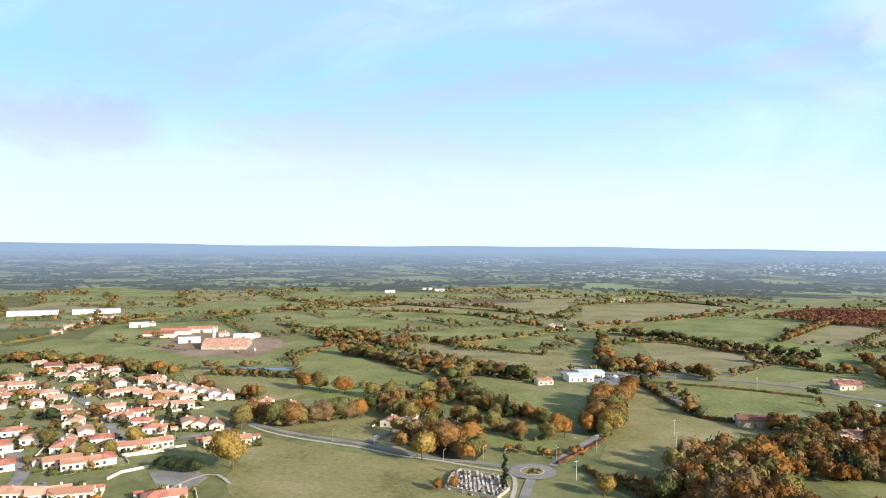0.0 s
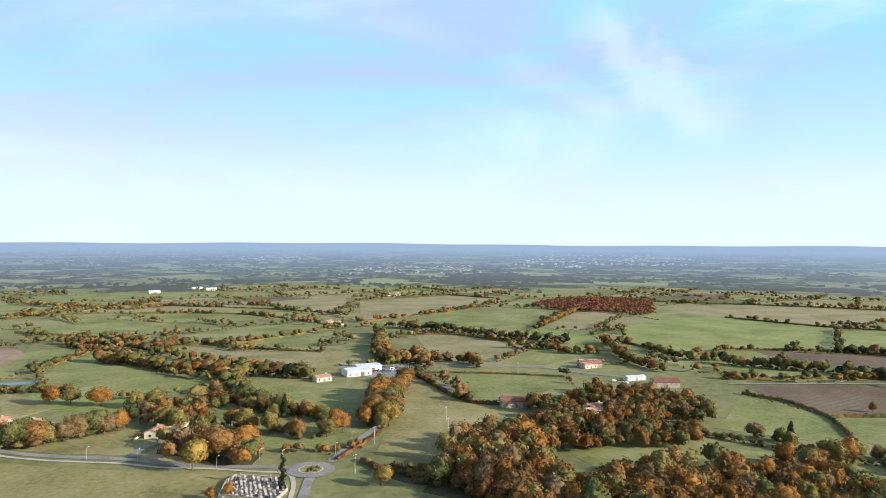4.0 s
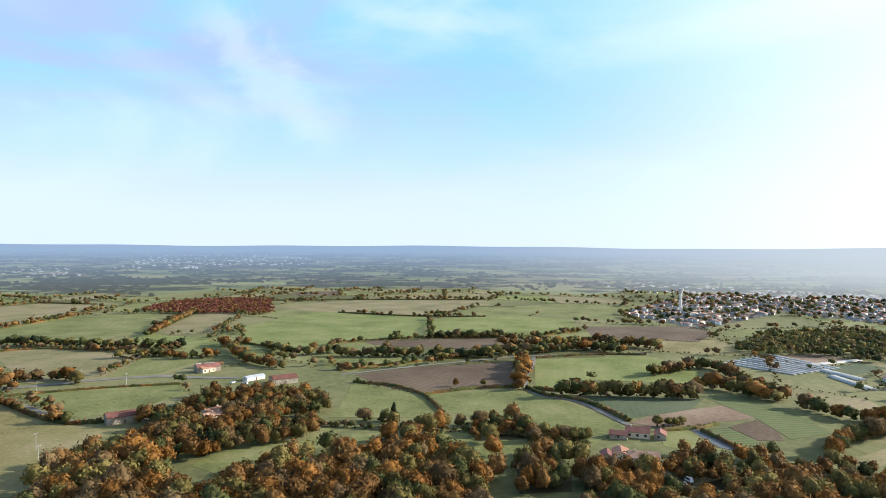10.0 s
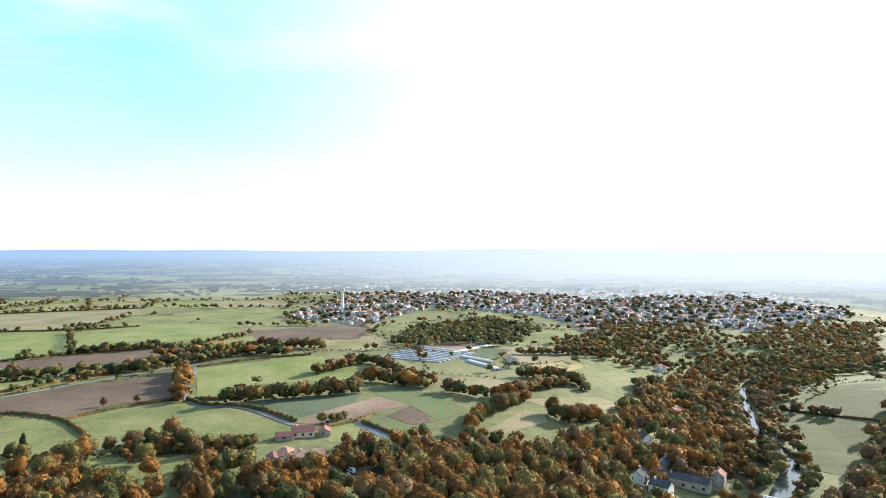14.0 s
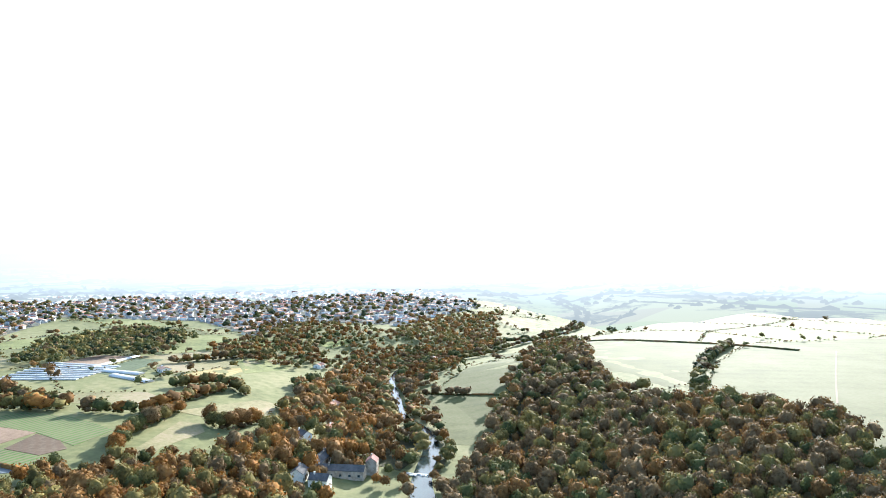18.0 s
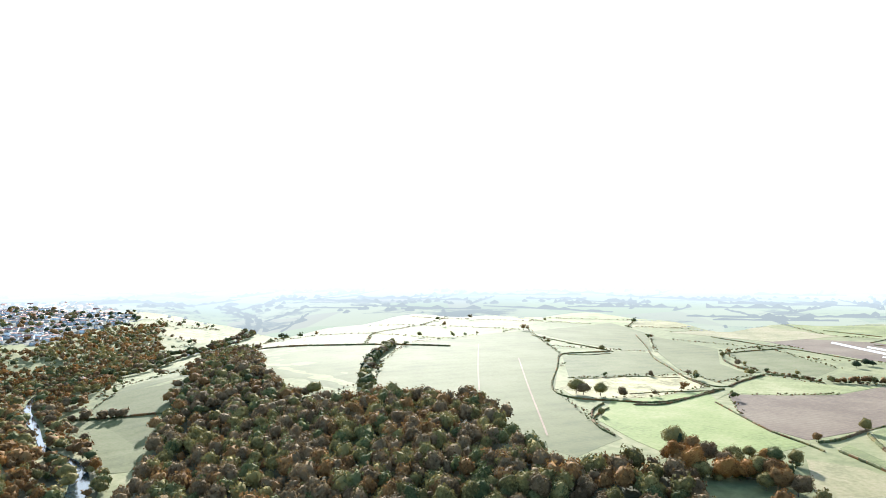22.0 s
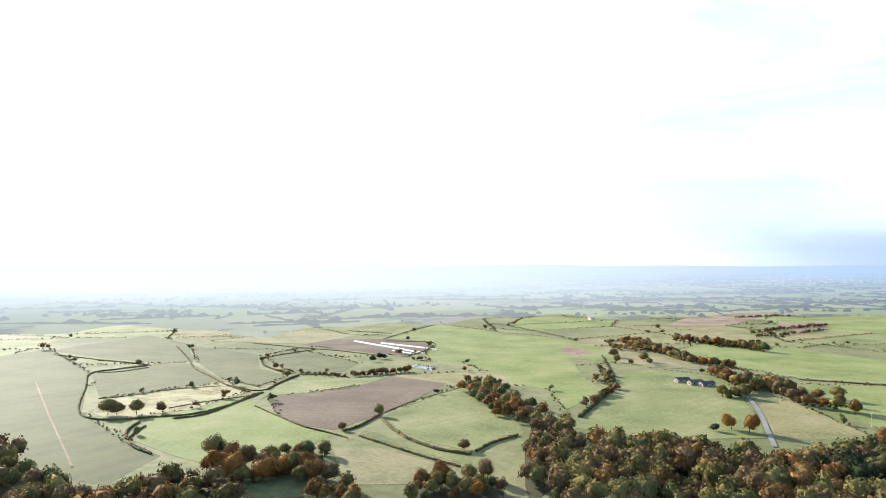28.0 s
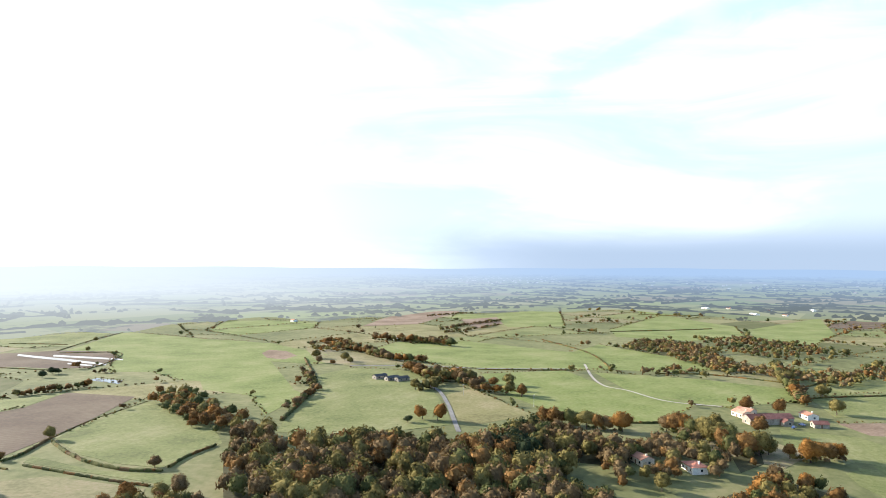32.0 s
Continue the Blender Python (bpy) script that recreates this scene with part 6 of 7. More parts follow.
wood(11, 9, "rust", [(215, 231), (229, 223), (248, 232), (245, 216), (251, 209), (251, 199), (245, 185), (221, 164), (183, 197)])
wood(11, 9, "rust", [(254, 174), (271, 176), (287, 179), (284, 168), (262, 151), (247, 142), (230, 156)])
wood(11, 9, "rust", [(273, 150), (282, 146), (284, 135), (285, 124), (283, 114), (250, 138)])
wood(10, 9, "mix", [(321, 129), (335, 128), (343, 119), (341, 109), (321, 102), (308, 107), (309, 117)])
wood(10, 9, "rust", [(333, 103), (343, 99), (372, 95), (324, 82), (315, 89)])

# ---- hedges ----
hedge(3.3, 3, [(9, 466), (24, 434), (40, 409), (57, 390), (67, 372)])
hedge(3.3, 4, [(143, 492), (145, 459), (146, 424), (153, 397), (174, 385)])
hedge(2.2, 2, [(152, 501), (204, 480), (246, 454)])
hedge(3.3, 4, [(64, 307), (70, 292), (83, 279), (92, 267)])
hedge(2.75, 3, [(189, 723), (242, 706), (276, 649), (302, 595)])
hedge(2.75, 3, [(173, 852), (272, 901), (375, 977), (462, 1087)])
hedge(2.75, 3, [(218, 1120), (311, 1195), (414, 1210), (470, 1127)])
hedge(3.3, 3, [(-201, 835), (-103, 773), (-13, 706), (72, 748), (150, 841)])
hedge(2.75, 3, [(-120, 1025), (-19, 1006), (53, 965), (126, 864)])
hedge(2.75, 3, [(-7, 707), (37, 666), (92, 627)])
hedge(2.75, 3, [(-246, 1058), (-124, 1133), (-21, 1096), (98, 1019), (175, 940)])
hedge(3.3, 3, [(-313, 944), (-247, 992), (-192, 1045), (-81, 1187)])
hedge(3.3, 3, [(-419, 652), (-402, 706), (-394, 823), (-355, 894)])
hedge(3.3, 3, [(-364, 565), (-336, 565), (-312, 565), (-279, 545), (-232, 530), (-204, 515)])
hedge(2.75, 3, [(-128, 573), (-106, 670)])
hedge(2.75, 3, [(356, 411), (395, 401), (469, 378)])
hedge(2.75, 3, [(332, 369), (342, 341), (336, 306), (309, 264)])
hedge(2.75, 3, [(336, 306), (377, 291), (396, 275)])
hedge(3.3, 4, [(399, 265), (389, 244), (392, 226), (384, 202), (365, 173)])
hedge(3.3, 4, [(401, 261), (407, 242)])
hedge(2.75, 3, [(509, 329), (559, 301), (593, 266)])
hedge(2.75, 3, [(356, 153), (378, 139), (394, 134)])
hedge(3.3, 3, [(541, 482), (600, 417), (692, 392)])
hedge(2.75, 3, [(384, 595), (400, 513), (460, 516), (541, 482)])
hedge(2.75, 3, [(656, 762), (698, 643), (763, 577)])
hedge(2.75, 3, [(704, 1000), (847, 891), (989, 749)])
hedge(3.3, 3, [(225, 207), (248, 219), (276, 236)])
hedge(2.75, 3, [(375, 136), (357, 111), (346, 89)])
hedge(3.3, 4, [(575, -130), (534, -167), (493, -195)])
hedge(3.3, 3, [(752, -372), (667, -408), (606, -460)])
hedge(3.3, 3, [(606, -460), (553, -496)])
hedge(2.2, 3, [(-176, -632), (-227, -618), (-261, -611)])
hedge(3.3, 4, [(-22, -621), (-18, -691), (-15, -755)])
hedge(4.4, 6, [(5, -456), (-13, -542), (-22, -606)])
hedge(2.2, 3, [(-328, -578), (-371, -564), (-396, -535), (-414, -508)])
hedge(2.75, 3, [(-169, -460), (-175, -424), (-193, -410), (-234, -399), (-252, -403)])
hedge(2.75, 3, [(-358, -437), (-390, -448), (-449, -447)])
hedge(2.2, 2, [(-300, -433), (-308, -416)])
hedge(2.75, 3, [(-331, -878), (-332, -736), (-300, -608)])
hedge(2.75, 3, [(-400, -484), (-488, -527), (-528, -526)])
hedge(2.75, 3, [(-471, -963), (-591, -974), (-658, -985)])
hedge(2.75, 3, [(-703, -1308), (-803, -1259), (-1040, -1465)])

hedge(2.0, 2, [(492, -620), (455, -618), (422, -608)])
hedge(1.6, 1.8, [(436, -550), (422, -566), (416, -595)])
hedge(2.6, 2.6, [(488, -752), (424, -673), (373, -605), (331, -562), (289, -519), (259, -497)])
hedge(1.8, 2, [(292, -524), (260, -504), (250, -511)])
hedge(3.2, 3.4, [(250, -511), (255, -540), (258, -589)])
hedge(2.4, 3, [(260, -596), (235, -598), (210, -587)])
hedge(3, 3, [(342, -683), (321, -646), (294, -616), (270, -598)])
hedge(2.0, 2.2, [(345, -692), (338, -729), (320, -780)])
hedge(1.8, 2, [(420, -813), (337, -787), (290, -773), (226, -740)])
hedge(1.2, 1.5, [(352, -445), (338, -459), (322, -493), (295, -518)])
hedge(2.6, 3, [(259, -397), (247, -414), (247, -455), (250, -484), (247, -496)])
hedge(1.4, 1.6, [(282, -426), (270, -452), (250, -484)])
hedge(2.6, 3, [(264, -375), (261, -363), (253, -343), (238, -330), (223, -322)])
hedge(2.0, 2.4, [(228, -446), (198, -419), (171, -396), (146, -382), (134, -374)])
hedge(2.8, 3, [(142, -389), (137, -403), (134, -438)])
hedge(0.9, 1.2, [(134, -438), (124, -488), (102, -548)])
hedge(2.4, 3, [(129, -380), (104, -362), (82, -347), (62, -335)])
hedge(3.2, 4, [(130, -426), (105, -386), (80, -363), (60, -356)])
hedge(3, 3, [(58, -362), (52, -380), (40, -400)])
hedge(2.0, 2.4, [(347, -969), (310, -959), (274, -949)])
hedge(1.6, 2, [(268, -889), (255, -1000), (235, -1107)])
hedge(1.8, 2, [(260, -872), (193, -859), (187, -787), (195, -741)])

hedge(2.0, 2.2, [(562, -640), (488, -623), (428, -610)])
hedge(2.4, 2.6, [(425, -606), (435, -575), (439, -544), (392, -480), (333, -402), (301, -384), (276, -397), (254, -414), (247, -448), (247, -489)])
hedge(2.6, 3, [(275, -385), (267, -362), (248, -338), (230, -327)])

# ---- tree lines ----
tree_line(11.7, 5.94, "mix", [(-359, 558), (-331, 558), (-301, 553), (-256, 534), (-206, 508)])
tree_line(10.4, 5.94, "mix", [(-182, 474), (-161, 464), (-139, 444), (-118, 434)])
tree_line(14.3, 6.6, "rust", [(-105, 384), (-86, 373), (-74, 379), (-58, 386), (-46, 392)])
tree_line(14.3, 6.6, "mix", [(-87, 613), (-60, 593), (-28, 550), (-5, 547), (8, 512)])
tree_line(11.7, 6.6, "rust", [(-136, 729), (-95, 713), (-51, 668), (-36, 697)])
tree_line(14.3, 5.94, "green", [(7, 501), (25, 520), (50, 510), (68, 498)])
tree_line(14.3, 5.94, "rust", [(85, 358), (97, 388), (114, 433), (126, 468)])
tree_line(16.9, 5.94, "rust", [(103, 440), (95, 409), (79, 366)])
tree_line(11.7, 5.94, "green", [(11, 464), (21, 434), (30, 405), (37, 396)])
tree_line(5.2, 5.94, "mix", [(32, 331), (43, 328), (53, 325), (68, 330)])
tree_line(13, 6.6, "mix", [(172, 739), (139, 588), (136, 545), (162, 566)])
tree_line(11.7, 6.6, "green", [(209, 777), (241, 739), (276, 688), (293, 650), (329, 608)])
tree_line(11.7, 6.6, "mix", [(166, 548), (198, 537), (200, 509)])
tree_line(10.4, 7.26, "rust", [(351, 715), (413, 788), (515, 911)])
tree_line(10.4, 7.92, "mix", [(268, 594), (295, 580), (304, 553), (328, 541)])
tree_line(7.8, 9.24, "mix", [(-213, 1160), (-118, 1077), (-40, 1131), (69, 1093), (108, 1035)])
tree_line(10.4, 5.94, "rust", [(144, 643), (144, 570), (162, 524)])
tree_line(11.7, 5.94, "green", [(402, 462), (416, 437), (446, 411), (467, 377), (486, 361)])
tree_line(11.7, 6.6, "mix", [(479, 374), (510, 367), (526, 342), (569, 328), (588, 289)])
tree_line(14.3, 5.28, "mix", [(397, 237), (409, 220), (426, 198), (447, 165)])
tree_line(14.3, 5.94, "mix", [(483, 178), (488, 163), (481, 144), (476, 124)])
tree_line(11.7, 6.6, "rust", [(369, 597), (332, 505), (329, 452)])
tree_line(10.4, 6.6, "green", [(380, 539), (383, 492), (406, 479)])
tree_line(13, 5.94, "rust", [(487, 330), (437, 295), (392, 269)])
tree_line(10.4, 7.92, "green", [(540, 477), (565, 456), (583, 441), (595, 421)])
tree_line(11.7, 6.6, "mix", [(545, 392), (565, 361), (624, 336), (630, 267)])
tree_line(11.7, 5.94, "mix", [(469, 108), (461, 82), (469, 68), (500, 52), (539, 30)])
tree_line(11.7, 5.94, "mix", [(505, 221), (566, 201), (521, 161), (485, 124)])
tree_line(11.7, 5.94, "mix", [(381, 75), (412, 74), (449, 58), (469, 53)])
tree_line(11.7, 5.94, "mix", [(441, 35), (433, 21), (453, 4)])
tree_line(11.7, 6.6, "mix", [(657, 79), (682, 38), (714, -5)])
tree_line(11.7, 6.6, "mix", [(546, 66), (560, 31), (535, 13)])
tree_line(9.1, 7.92, "bare", [(567, -133), (557, -145), (540, -159)])
tree_line(10.4, 5.94, "green", [(412, -288), (463, -323), (505, -357), (562, -414), (599, -455)])
tree_line(11.7, 5.94, "rust", [(177, -302), (156, -292), (140, -307), (124, -304)])
tree_line(13, 5.94, "mix", [(-109, -656), (-119, -593), (-148, -566)])
tree_line(10.4, 7.92, "mix", [(-101, -539), (-136, -579), (-147, -528), (-163, -513)])
tree_line(11.7, 6.6, "mix", [(-45, -873), (-79, -793), (-102, -722), (-133, -692)])
tree_line(11.7, 6.6, "mix", [(-109, -933), (-162, -884), (-194, -829)])
tree_line(11.7, 6.6, "rust", [(-157, -417), (-179, -397), (-196, -386)])
tree_line(13, 5.94, "rust", [(-223, -380), (-235, -357), (-233, -329), (-251, -326)])
tree_line(11.7, 5.94, "mix", [(-462, -590), (-390, -478), (-358, -428)])
tree_line(11.7, 6.6, "rust", [(-257, -315), (-265, -309), (-280, -311)])
tree_line(7.8, 7.92, "mix", [(-402, -584), (-419, -557)])
tree_line(7.8, 5.28, "mix", [(306, 201), (305, 186), (311, 170)])
tree_line(6.5, 5.28, "olive", [(366, 158), (373, 151), (379, 149)])
tree_line(7.8, 4.62, "mix", [(-169, 512), (-147, 509), (-126, 506), (-104, 503), (-86, 495)])
tree_line(4.55, 3.96, "green", [(231, 315), (241, 297), (254, 275), (269, 256), (282, 235), (293, 213), (299, 196)])

tree_line(7.5, 5, "mix", [(207, -594), (194, -602), (183, -616), (166, -631)])
tree_line(4, 6, "mix", [(260, -602), (241, -601), (214, -590)])
tree_line(8, 6, "mix", [(154, -336), (144, -338), (135, -338)])
tree_line(5, 6, "green", [(183, -716), (164, -704)])
tree_line(9, 8, "rust", [(264, 284), (270, 275), (270, 264), (277, 258)])
tree_line(11, 9, "mix", [(241, 247), (239, 233), (255, 237), (266, 235), (284, 244)])
tree_line(10, 8, "rust", [(293, 241), (300, 232), (312, 228), (319, 220), (298, 195), (300, 187), (307, 181), (310, 172)])
tree_line(9, 7, "mix", [(-16, 609), (9, 586), (35, 546), (67, 518)])
tree_line(9.5, 9, "mix", [(7, 452), (23, 415), (38, 402), (48, 396), (60, 378)])
tree_line(9.5, 10, "mix", [(6, 388), (21, 371), (33, 366), (40, 352), (52, 350)])
tree_line(9, 8, "mix", [(-131, 716), (-90, 672), (-64, 637), (-34, 657)])
tree_line(9, 8, "mix", [(-85, 634), (-49, 580), (-19, 555), (8, 558)])

tree_line(7, 6, "shade", [(-146, -892), (-176, -908), (-213, -932)])
tree_line(7, 6, "shade", [(-151, -867), (-182, -883), (-209, -898)])
tree_line(7, 7, "shade", [(-226, -1043), (-295, -1120), (-368, -1190)])
tree_line(6, 7, "shade", [(-224, -996), (-284, -1047), (-338, -1106)])
tree_line(6, 6, "shade", [(-24, -892), (-47, -914), (-69, -910)])
tree_line(6, 8, "shade", [(-262, -1322), (-325, -1372), (-378, -1393)])
tree_line(7, 6, "shade", [(-13, -658), (-17, -604), (-18, -555), (-9, -526), (2, -495)])

# ---- single trees ----
tree(308, -398, 11, "olive")
tree(302, -399, 9, "brown")
tree(291, -404, 10, "olive")
tree(278, -413, 7, "brown")
tree(256, -356, 5, "olive")
tree(313, -504, 5, "brown")
tree(434, -605, 6, "olive")
tree(334, -668, 6, "olive")
tree(299, -626, 6, "brown")
tree(221, -694, 7, "dark")
tree(219, -715, 7, "dark")
tree(214, -715, 6, "dark")
tree(232, -880, 6, "olive")
tree(249, -979, 6, "olive")
tree(144, -391, 5, "rust")
tree(134, -434, 8, "olive")
tree(65, -364, 6, "brown")
tree(59, -449, 6, "rust")
tree(186, -321, 13, "olive")
tree(175, -315, 11, "rust")
tree(165, -313, 11, "brown")
tree(163, -299, 10, "rust")
tree(154, -318, 10, "olive")
tree(154, -308, 9, "brown")
tree(125, -302, 10, "rust")
tree(118, -301, 9, "brown")
tree(130, -298, 8, "olive")
tree(73, -304, 9, "rust")
tree(64, -310, 10, "orange")
tree(66, -302, 9, "olive")
tree(54, -316, 8, "olive")
tree(46, -320, 9, "brown")
tree(276, 273, 10, "dark")
tree(300, 221, 10, "dark")
tree(299, 216, 9, "green")
tree(277, 206, 10, "olive")
tree(262, 191, 9, "orange")
tree(371, 306, 6, "rust")
tree(386, 293, 5, "olive")
tree(-28, -715, 8, "brown")
tree(-59, -704, 7, "olive")
tree(-42, -703, 5, "rust")
tree(-120, -620, 8, "rust")
tree(-132, -621, 8, "brown")
tree(-142, -601, 9, "olive")
tree(-148, -583, 10, "olive")
tree(-154, -552, 8, "brown")
tree(-162, -546, 8, "rust")
tree(-177, -547, 10, "olive")
tree(-171, -498, 10, "rust")
tree(-84, -441, 9, "orange")
tree(-73, -435, 5, "dark")
tree(-92, 303, 17.6, "gold")
tree(-107, 367, 13.2, "olive")
tree(-116, 434, 9.9, "olive")
tree(-89, 381, 11, "rust")
tree(-94, 465, 12.1, "orange")
tree(-64, 453, 12.1, "orange")
tree(-82, 462, 11, "olive")
tree(-44, 442, 11, "olive")
tree(-33, 441, 11, "olive")
tree(-10, 448, 11, "olive")
tree(-23, 391, 12.1, "olive")
tree(-18, 384, 12.1, "olive")
tree(38, 406, 12.1, "olive")
tree(50, 396, 8.8, "rust")
tree(-9, 317, 14.3, "gold")
tree(90, 362, 14.3, "gold")
tree(4, 330, 15.4, "rust")
tree(98, 418, 15.4, "rust")
tree(14, 340, 12.1, "orange")
tree(64, 356, 12.1, "orange")
tree(15, 376, 12.1, "olive")
tree(27, 366, 12.1, "olive")
tree(26, 283, 13.2, "cypress")
tree(-1, 278, 4.95, "orange")
tree(5, 280, 4.95, "orange")
tree(65, 273, 8.8, "gold")
tree(272, -174, 9.9, "rust")
tree(181, -317, 9.9, "dark")
tree(-55, -722, 9.9, "olive")
tree(-27, -752, 9.9, "olive")
tree(-93, -436, 11, "orange")
tree(-98, -546, 8.8, "olive")
tree(-171, -525, 8.8, "olive")
tree(-174, -505, 8.8, "olive")
tree(-113, -543, 8.8, "olive")
tree(-304, -417, 11, "rust")
tree(-320, -405, 11, "rust")
tree(-273, -362, 11, "rust")
tree(-221, -280, 9, "rust")
tree(-167, -289, 9, "olive")
tree(-233, -277, 9, "orange")
tree(-393, -449, 11, "olive")
tree(-359, -397, 11, "olive")
tree(-252, -373, 11, "olive")
tree(-226, 436, 9.9, "gold")
tree(-148, 335, 9.9, "gold")
tree(-192, 334, 8.8, "olive")
tree(-162, 313, 8.8, "olive")
tree(-154, 317, 8.8, "olive")
tree(-152, 383, 9.9, "dark")
tree(-141, 379, 9.9, "dark")
tree(171, 297, 12.1, "dark")
tree(174, 294, 12.1, "dark")
tree(-122, 300, 6.6, "dark")
tree(-118, 299, 6.6, "dark")
tree(-113, 298, 6.6, "dark")
tree(-109, 297, 6.6, "dark")
tree(-106, 296, 6.6, "dark")


def garden_shed(x, y, turn):
    m = pose(x, y, float(height(x, y)), 0, 0, turn)
    if "garden_shed" in BUILT:
        return copy_thing(BUILT["garden_shed"], m)
    t = thing("garden_shed", "small pale garden shed with a tiled roof", "shed", m)
    part("wall", body(3.4, 2.6, 2.0, 0.7), "wall_cream", t)
    part("roof", gable_roof(3.4, 2.6, 2.0, 0.7, 0.2, 0.12), "roof_red", t)
    part("door", pane(0.9, 1.8, 0, -1.32, 0.0, 0), "door_wood", t)
    BUILT["garden_shed"] = t
    return t


def gardens():
    """Lawns, drives, hedges and low walls round the houses of the near suburb."""
    rng = np.random.default_rng(31)
    bx, by, bt, bl = [], [], [], []
    for x, y, turn, w, d in HOMES:
        if math.hypot(x, y) > 620 or x > -20 or y < 150:
            continue
        c, s = math.cos(radians(turn)), math.sin(radians(turn))
        hw, hd = w / 2 + rng.uniform(2.5, 5), d / 2 + rng.uniform(3, 6)

        def place(u, v):
            return x + u * c - v * s, y + u * s + v * c

        if rng.random() < 0.75:
            field(("lawn", "grass_green", "grass_olive")[int(rng.integers(3))], [place(-hw, -hd), place(hw, -hd), place(hw, hd), place(-hw, hd)], 0.1 + 0.04 * rng.random(), "garden_lawn")
        u = rng.uniform(-hw * 0.6, hw * 0.6)
        field("driveway", [place(u - 1.6, -hd), place(u + 1.6, -hd), place(u + 1.9, -d / 2), place(u - 1.9, -d / 2)], 0.2, "driveway")
        k = rng.choice([-1, 1])
        field("driveway", [place(-2.5, k * d / 2), place(2.5, k * d / 2), place(2.2, k * (d / 2 + 2.6)), place(-2.2, k * (d / 2 + 2.4))], 0.22, "patio")
        if rng.random() < 0.5:
            px, py = place(rng.choice([-1, 1]) * (hw - 1.6), hd - 1.6)
            garden_shed(px, py, turn + 90 * int(rng.integers(2)))
        corners = [(-hw, -hd), (hw, -hd), (hw, hd), (-hw, hd), (-hw, -hd)]
        for (ua, va), (ub, vb) in zip(corners, corners[1:]):
            k = rng.random()
            if k < 0.55:
                n = int(math.dist((ua, va), (ub, vb)) / 0.9)
                for f in np.linspace(0, 1, n):
                    px, py = place(ua + (ub - ua) * f, va + (vb - va) * f)
                    bx.append(px), by.append(py), bt.append(rng.uniform(0.8, 2.0)), bl.append(("green", "dark", "olive", "green")[int(rng.integers(4))])
            elif k < 0.72:
                wall_run([place(ua, va), place(ub, vb)], 0.6, 0.2, "wall_cream", "low pale rendered garden wall")
        for _ in range(int(rng.integers(4, 10))):
            px, py = place(rng.uniform(-hw, hw), rng.choice([-1, 1]) * rng.uniform(d / 2 + 1, hd))
            bx.append(px), by.append(py), bt.append(rng.uniform(1.2, 4.5)), bl.append(("green", "olive", "rust", "dark", "gold", "orange")[int(rng.integers(6))])
    me = gathered("garden_hedges", rng, TINY, np.array(bx), np.array(by), np.array(bt), bl, 1.1)
    tagged(new("garden_hedges", me), "clipped hedges and shrubs round suburban gardens", "hedge", kind="stuff")


def wall_run(points, tall, thick, mat, words):
    bm = bmesh.new()
    for (ax, ay), (bx, by) in zip(points, points[1:]):
        z = float(height(ax, ay))
        n = math.dist((ax, ay), (bx, by))
        m = Matrix.Translation(((ax + bx) / 2, (ay + by) / 2, z)) @ Matrix.Rotation(math.atan2(by - ay, bx - ax), 4, "Z")
        bmesh.ops.create_cube(bm, size=1, matrix=m @ Matrix.Translation((0, 0, tall / 2)) @ Matrix.Diagonal((n + thick, thick, tall + 0.6, 1)))
        bmesh.ops.create_cube(bm, size=1, matrix=m @ Matrix.Translation((0, 0, tall + 0.36)) @ Matrix.Diagonal((n + thick + 0.1, thick + 0.16, 0.12, 1)))
    tagged(new("garden_wall", mesh_of("garden_wall", bm, mat)), words, "wall")


gardens()
patchwork()
backdrop()
river()
weir(369.1, -80.5, -119)


# ---- roundabout, yard and street furniture ----
def disc(name, mat, x, y, r0, r1, lift, words):
    t = np.linspace(0, 2 * np.pi, 40, endpoint=False)
    z = float(height(x, y)) + lift
    v = np.concatenate([np.stack([x + r * np.sin(t), y + r * np.cos(t), 0 * t + z], 1) for r in (r0, r1)])
    f = [(i, 40 + i, 40 + (i + 1) % 40, (i + 1) % 40) for i in range(40)]
    return tagged(new(name, raw_mesh(name, v, f, [mat])), words, name, kind="structure")


for cx, cy, r in ((40.1, 301.6, 10.5), (149.5, 534.7, 13.0)):
    disc("road", "asphalt", cx, cy, r * 0.5, r, 0.42, "grey asphalt ring of a roundabout")
    disc("pavement", "footpath", cx, cy, r * 0.46, r * 0.52, 0.52, "pale kerb ring round a roundabout island")
    disc("ground_island", "grass_olive", cx, cy, 0.0, r * 0.47, 0.48, "grassy roundabout island with low shrubs")
    rng = np.random.default_rng(3)
    a, k = rng.uniform(0, 6.28, 14), rng.uniform(0, r * 0.36, 14)
    tagged(new("shrubs", gathered("shrubs", rng, BUSHES, cx + k * np.sin(a), cy + k * np.cos(a), rng.uniform(1, 2, 14), ["olive", "green"] * 7)), "low shrubs planted on a roundabout island", "shrubs", kind="stuff")


def tube(a, b, ra, rb, n=8):
    bm = bmesh.new()
    a, b = Vector(a), Vector(b)
    m = Matrix.Translation((a + b) / 2) @ (b - a).to_track_quat("Z", "Y").to_matrix().to_4x4()
    bmesh.ops.create_cone(bm, cap_ends=True, segments=n, radius1=ra, radius2=rb, depth=(b - a).length, matrix=m)
    return bm


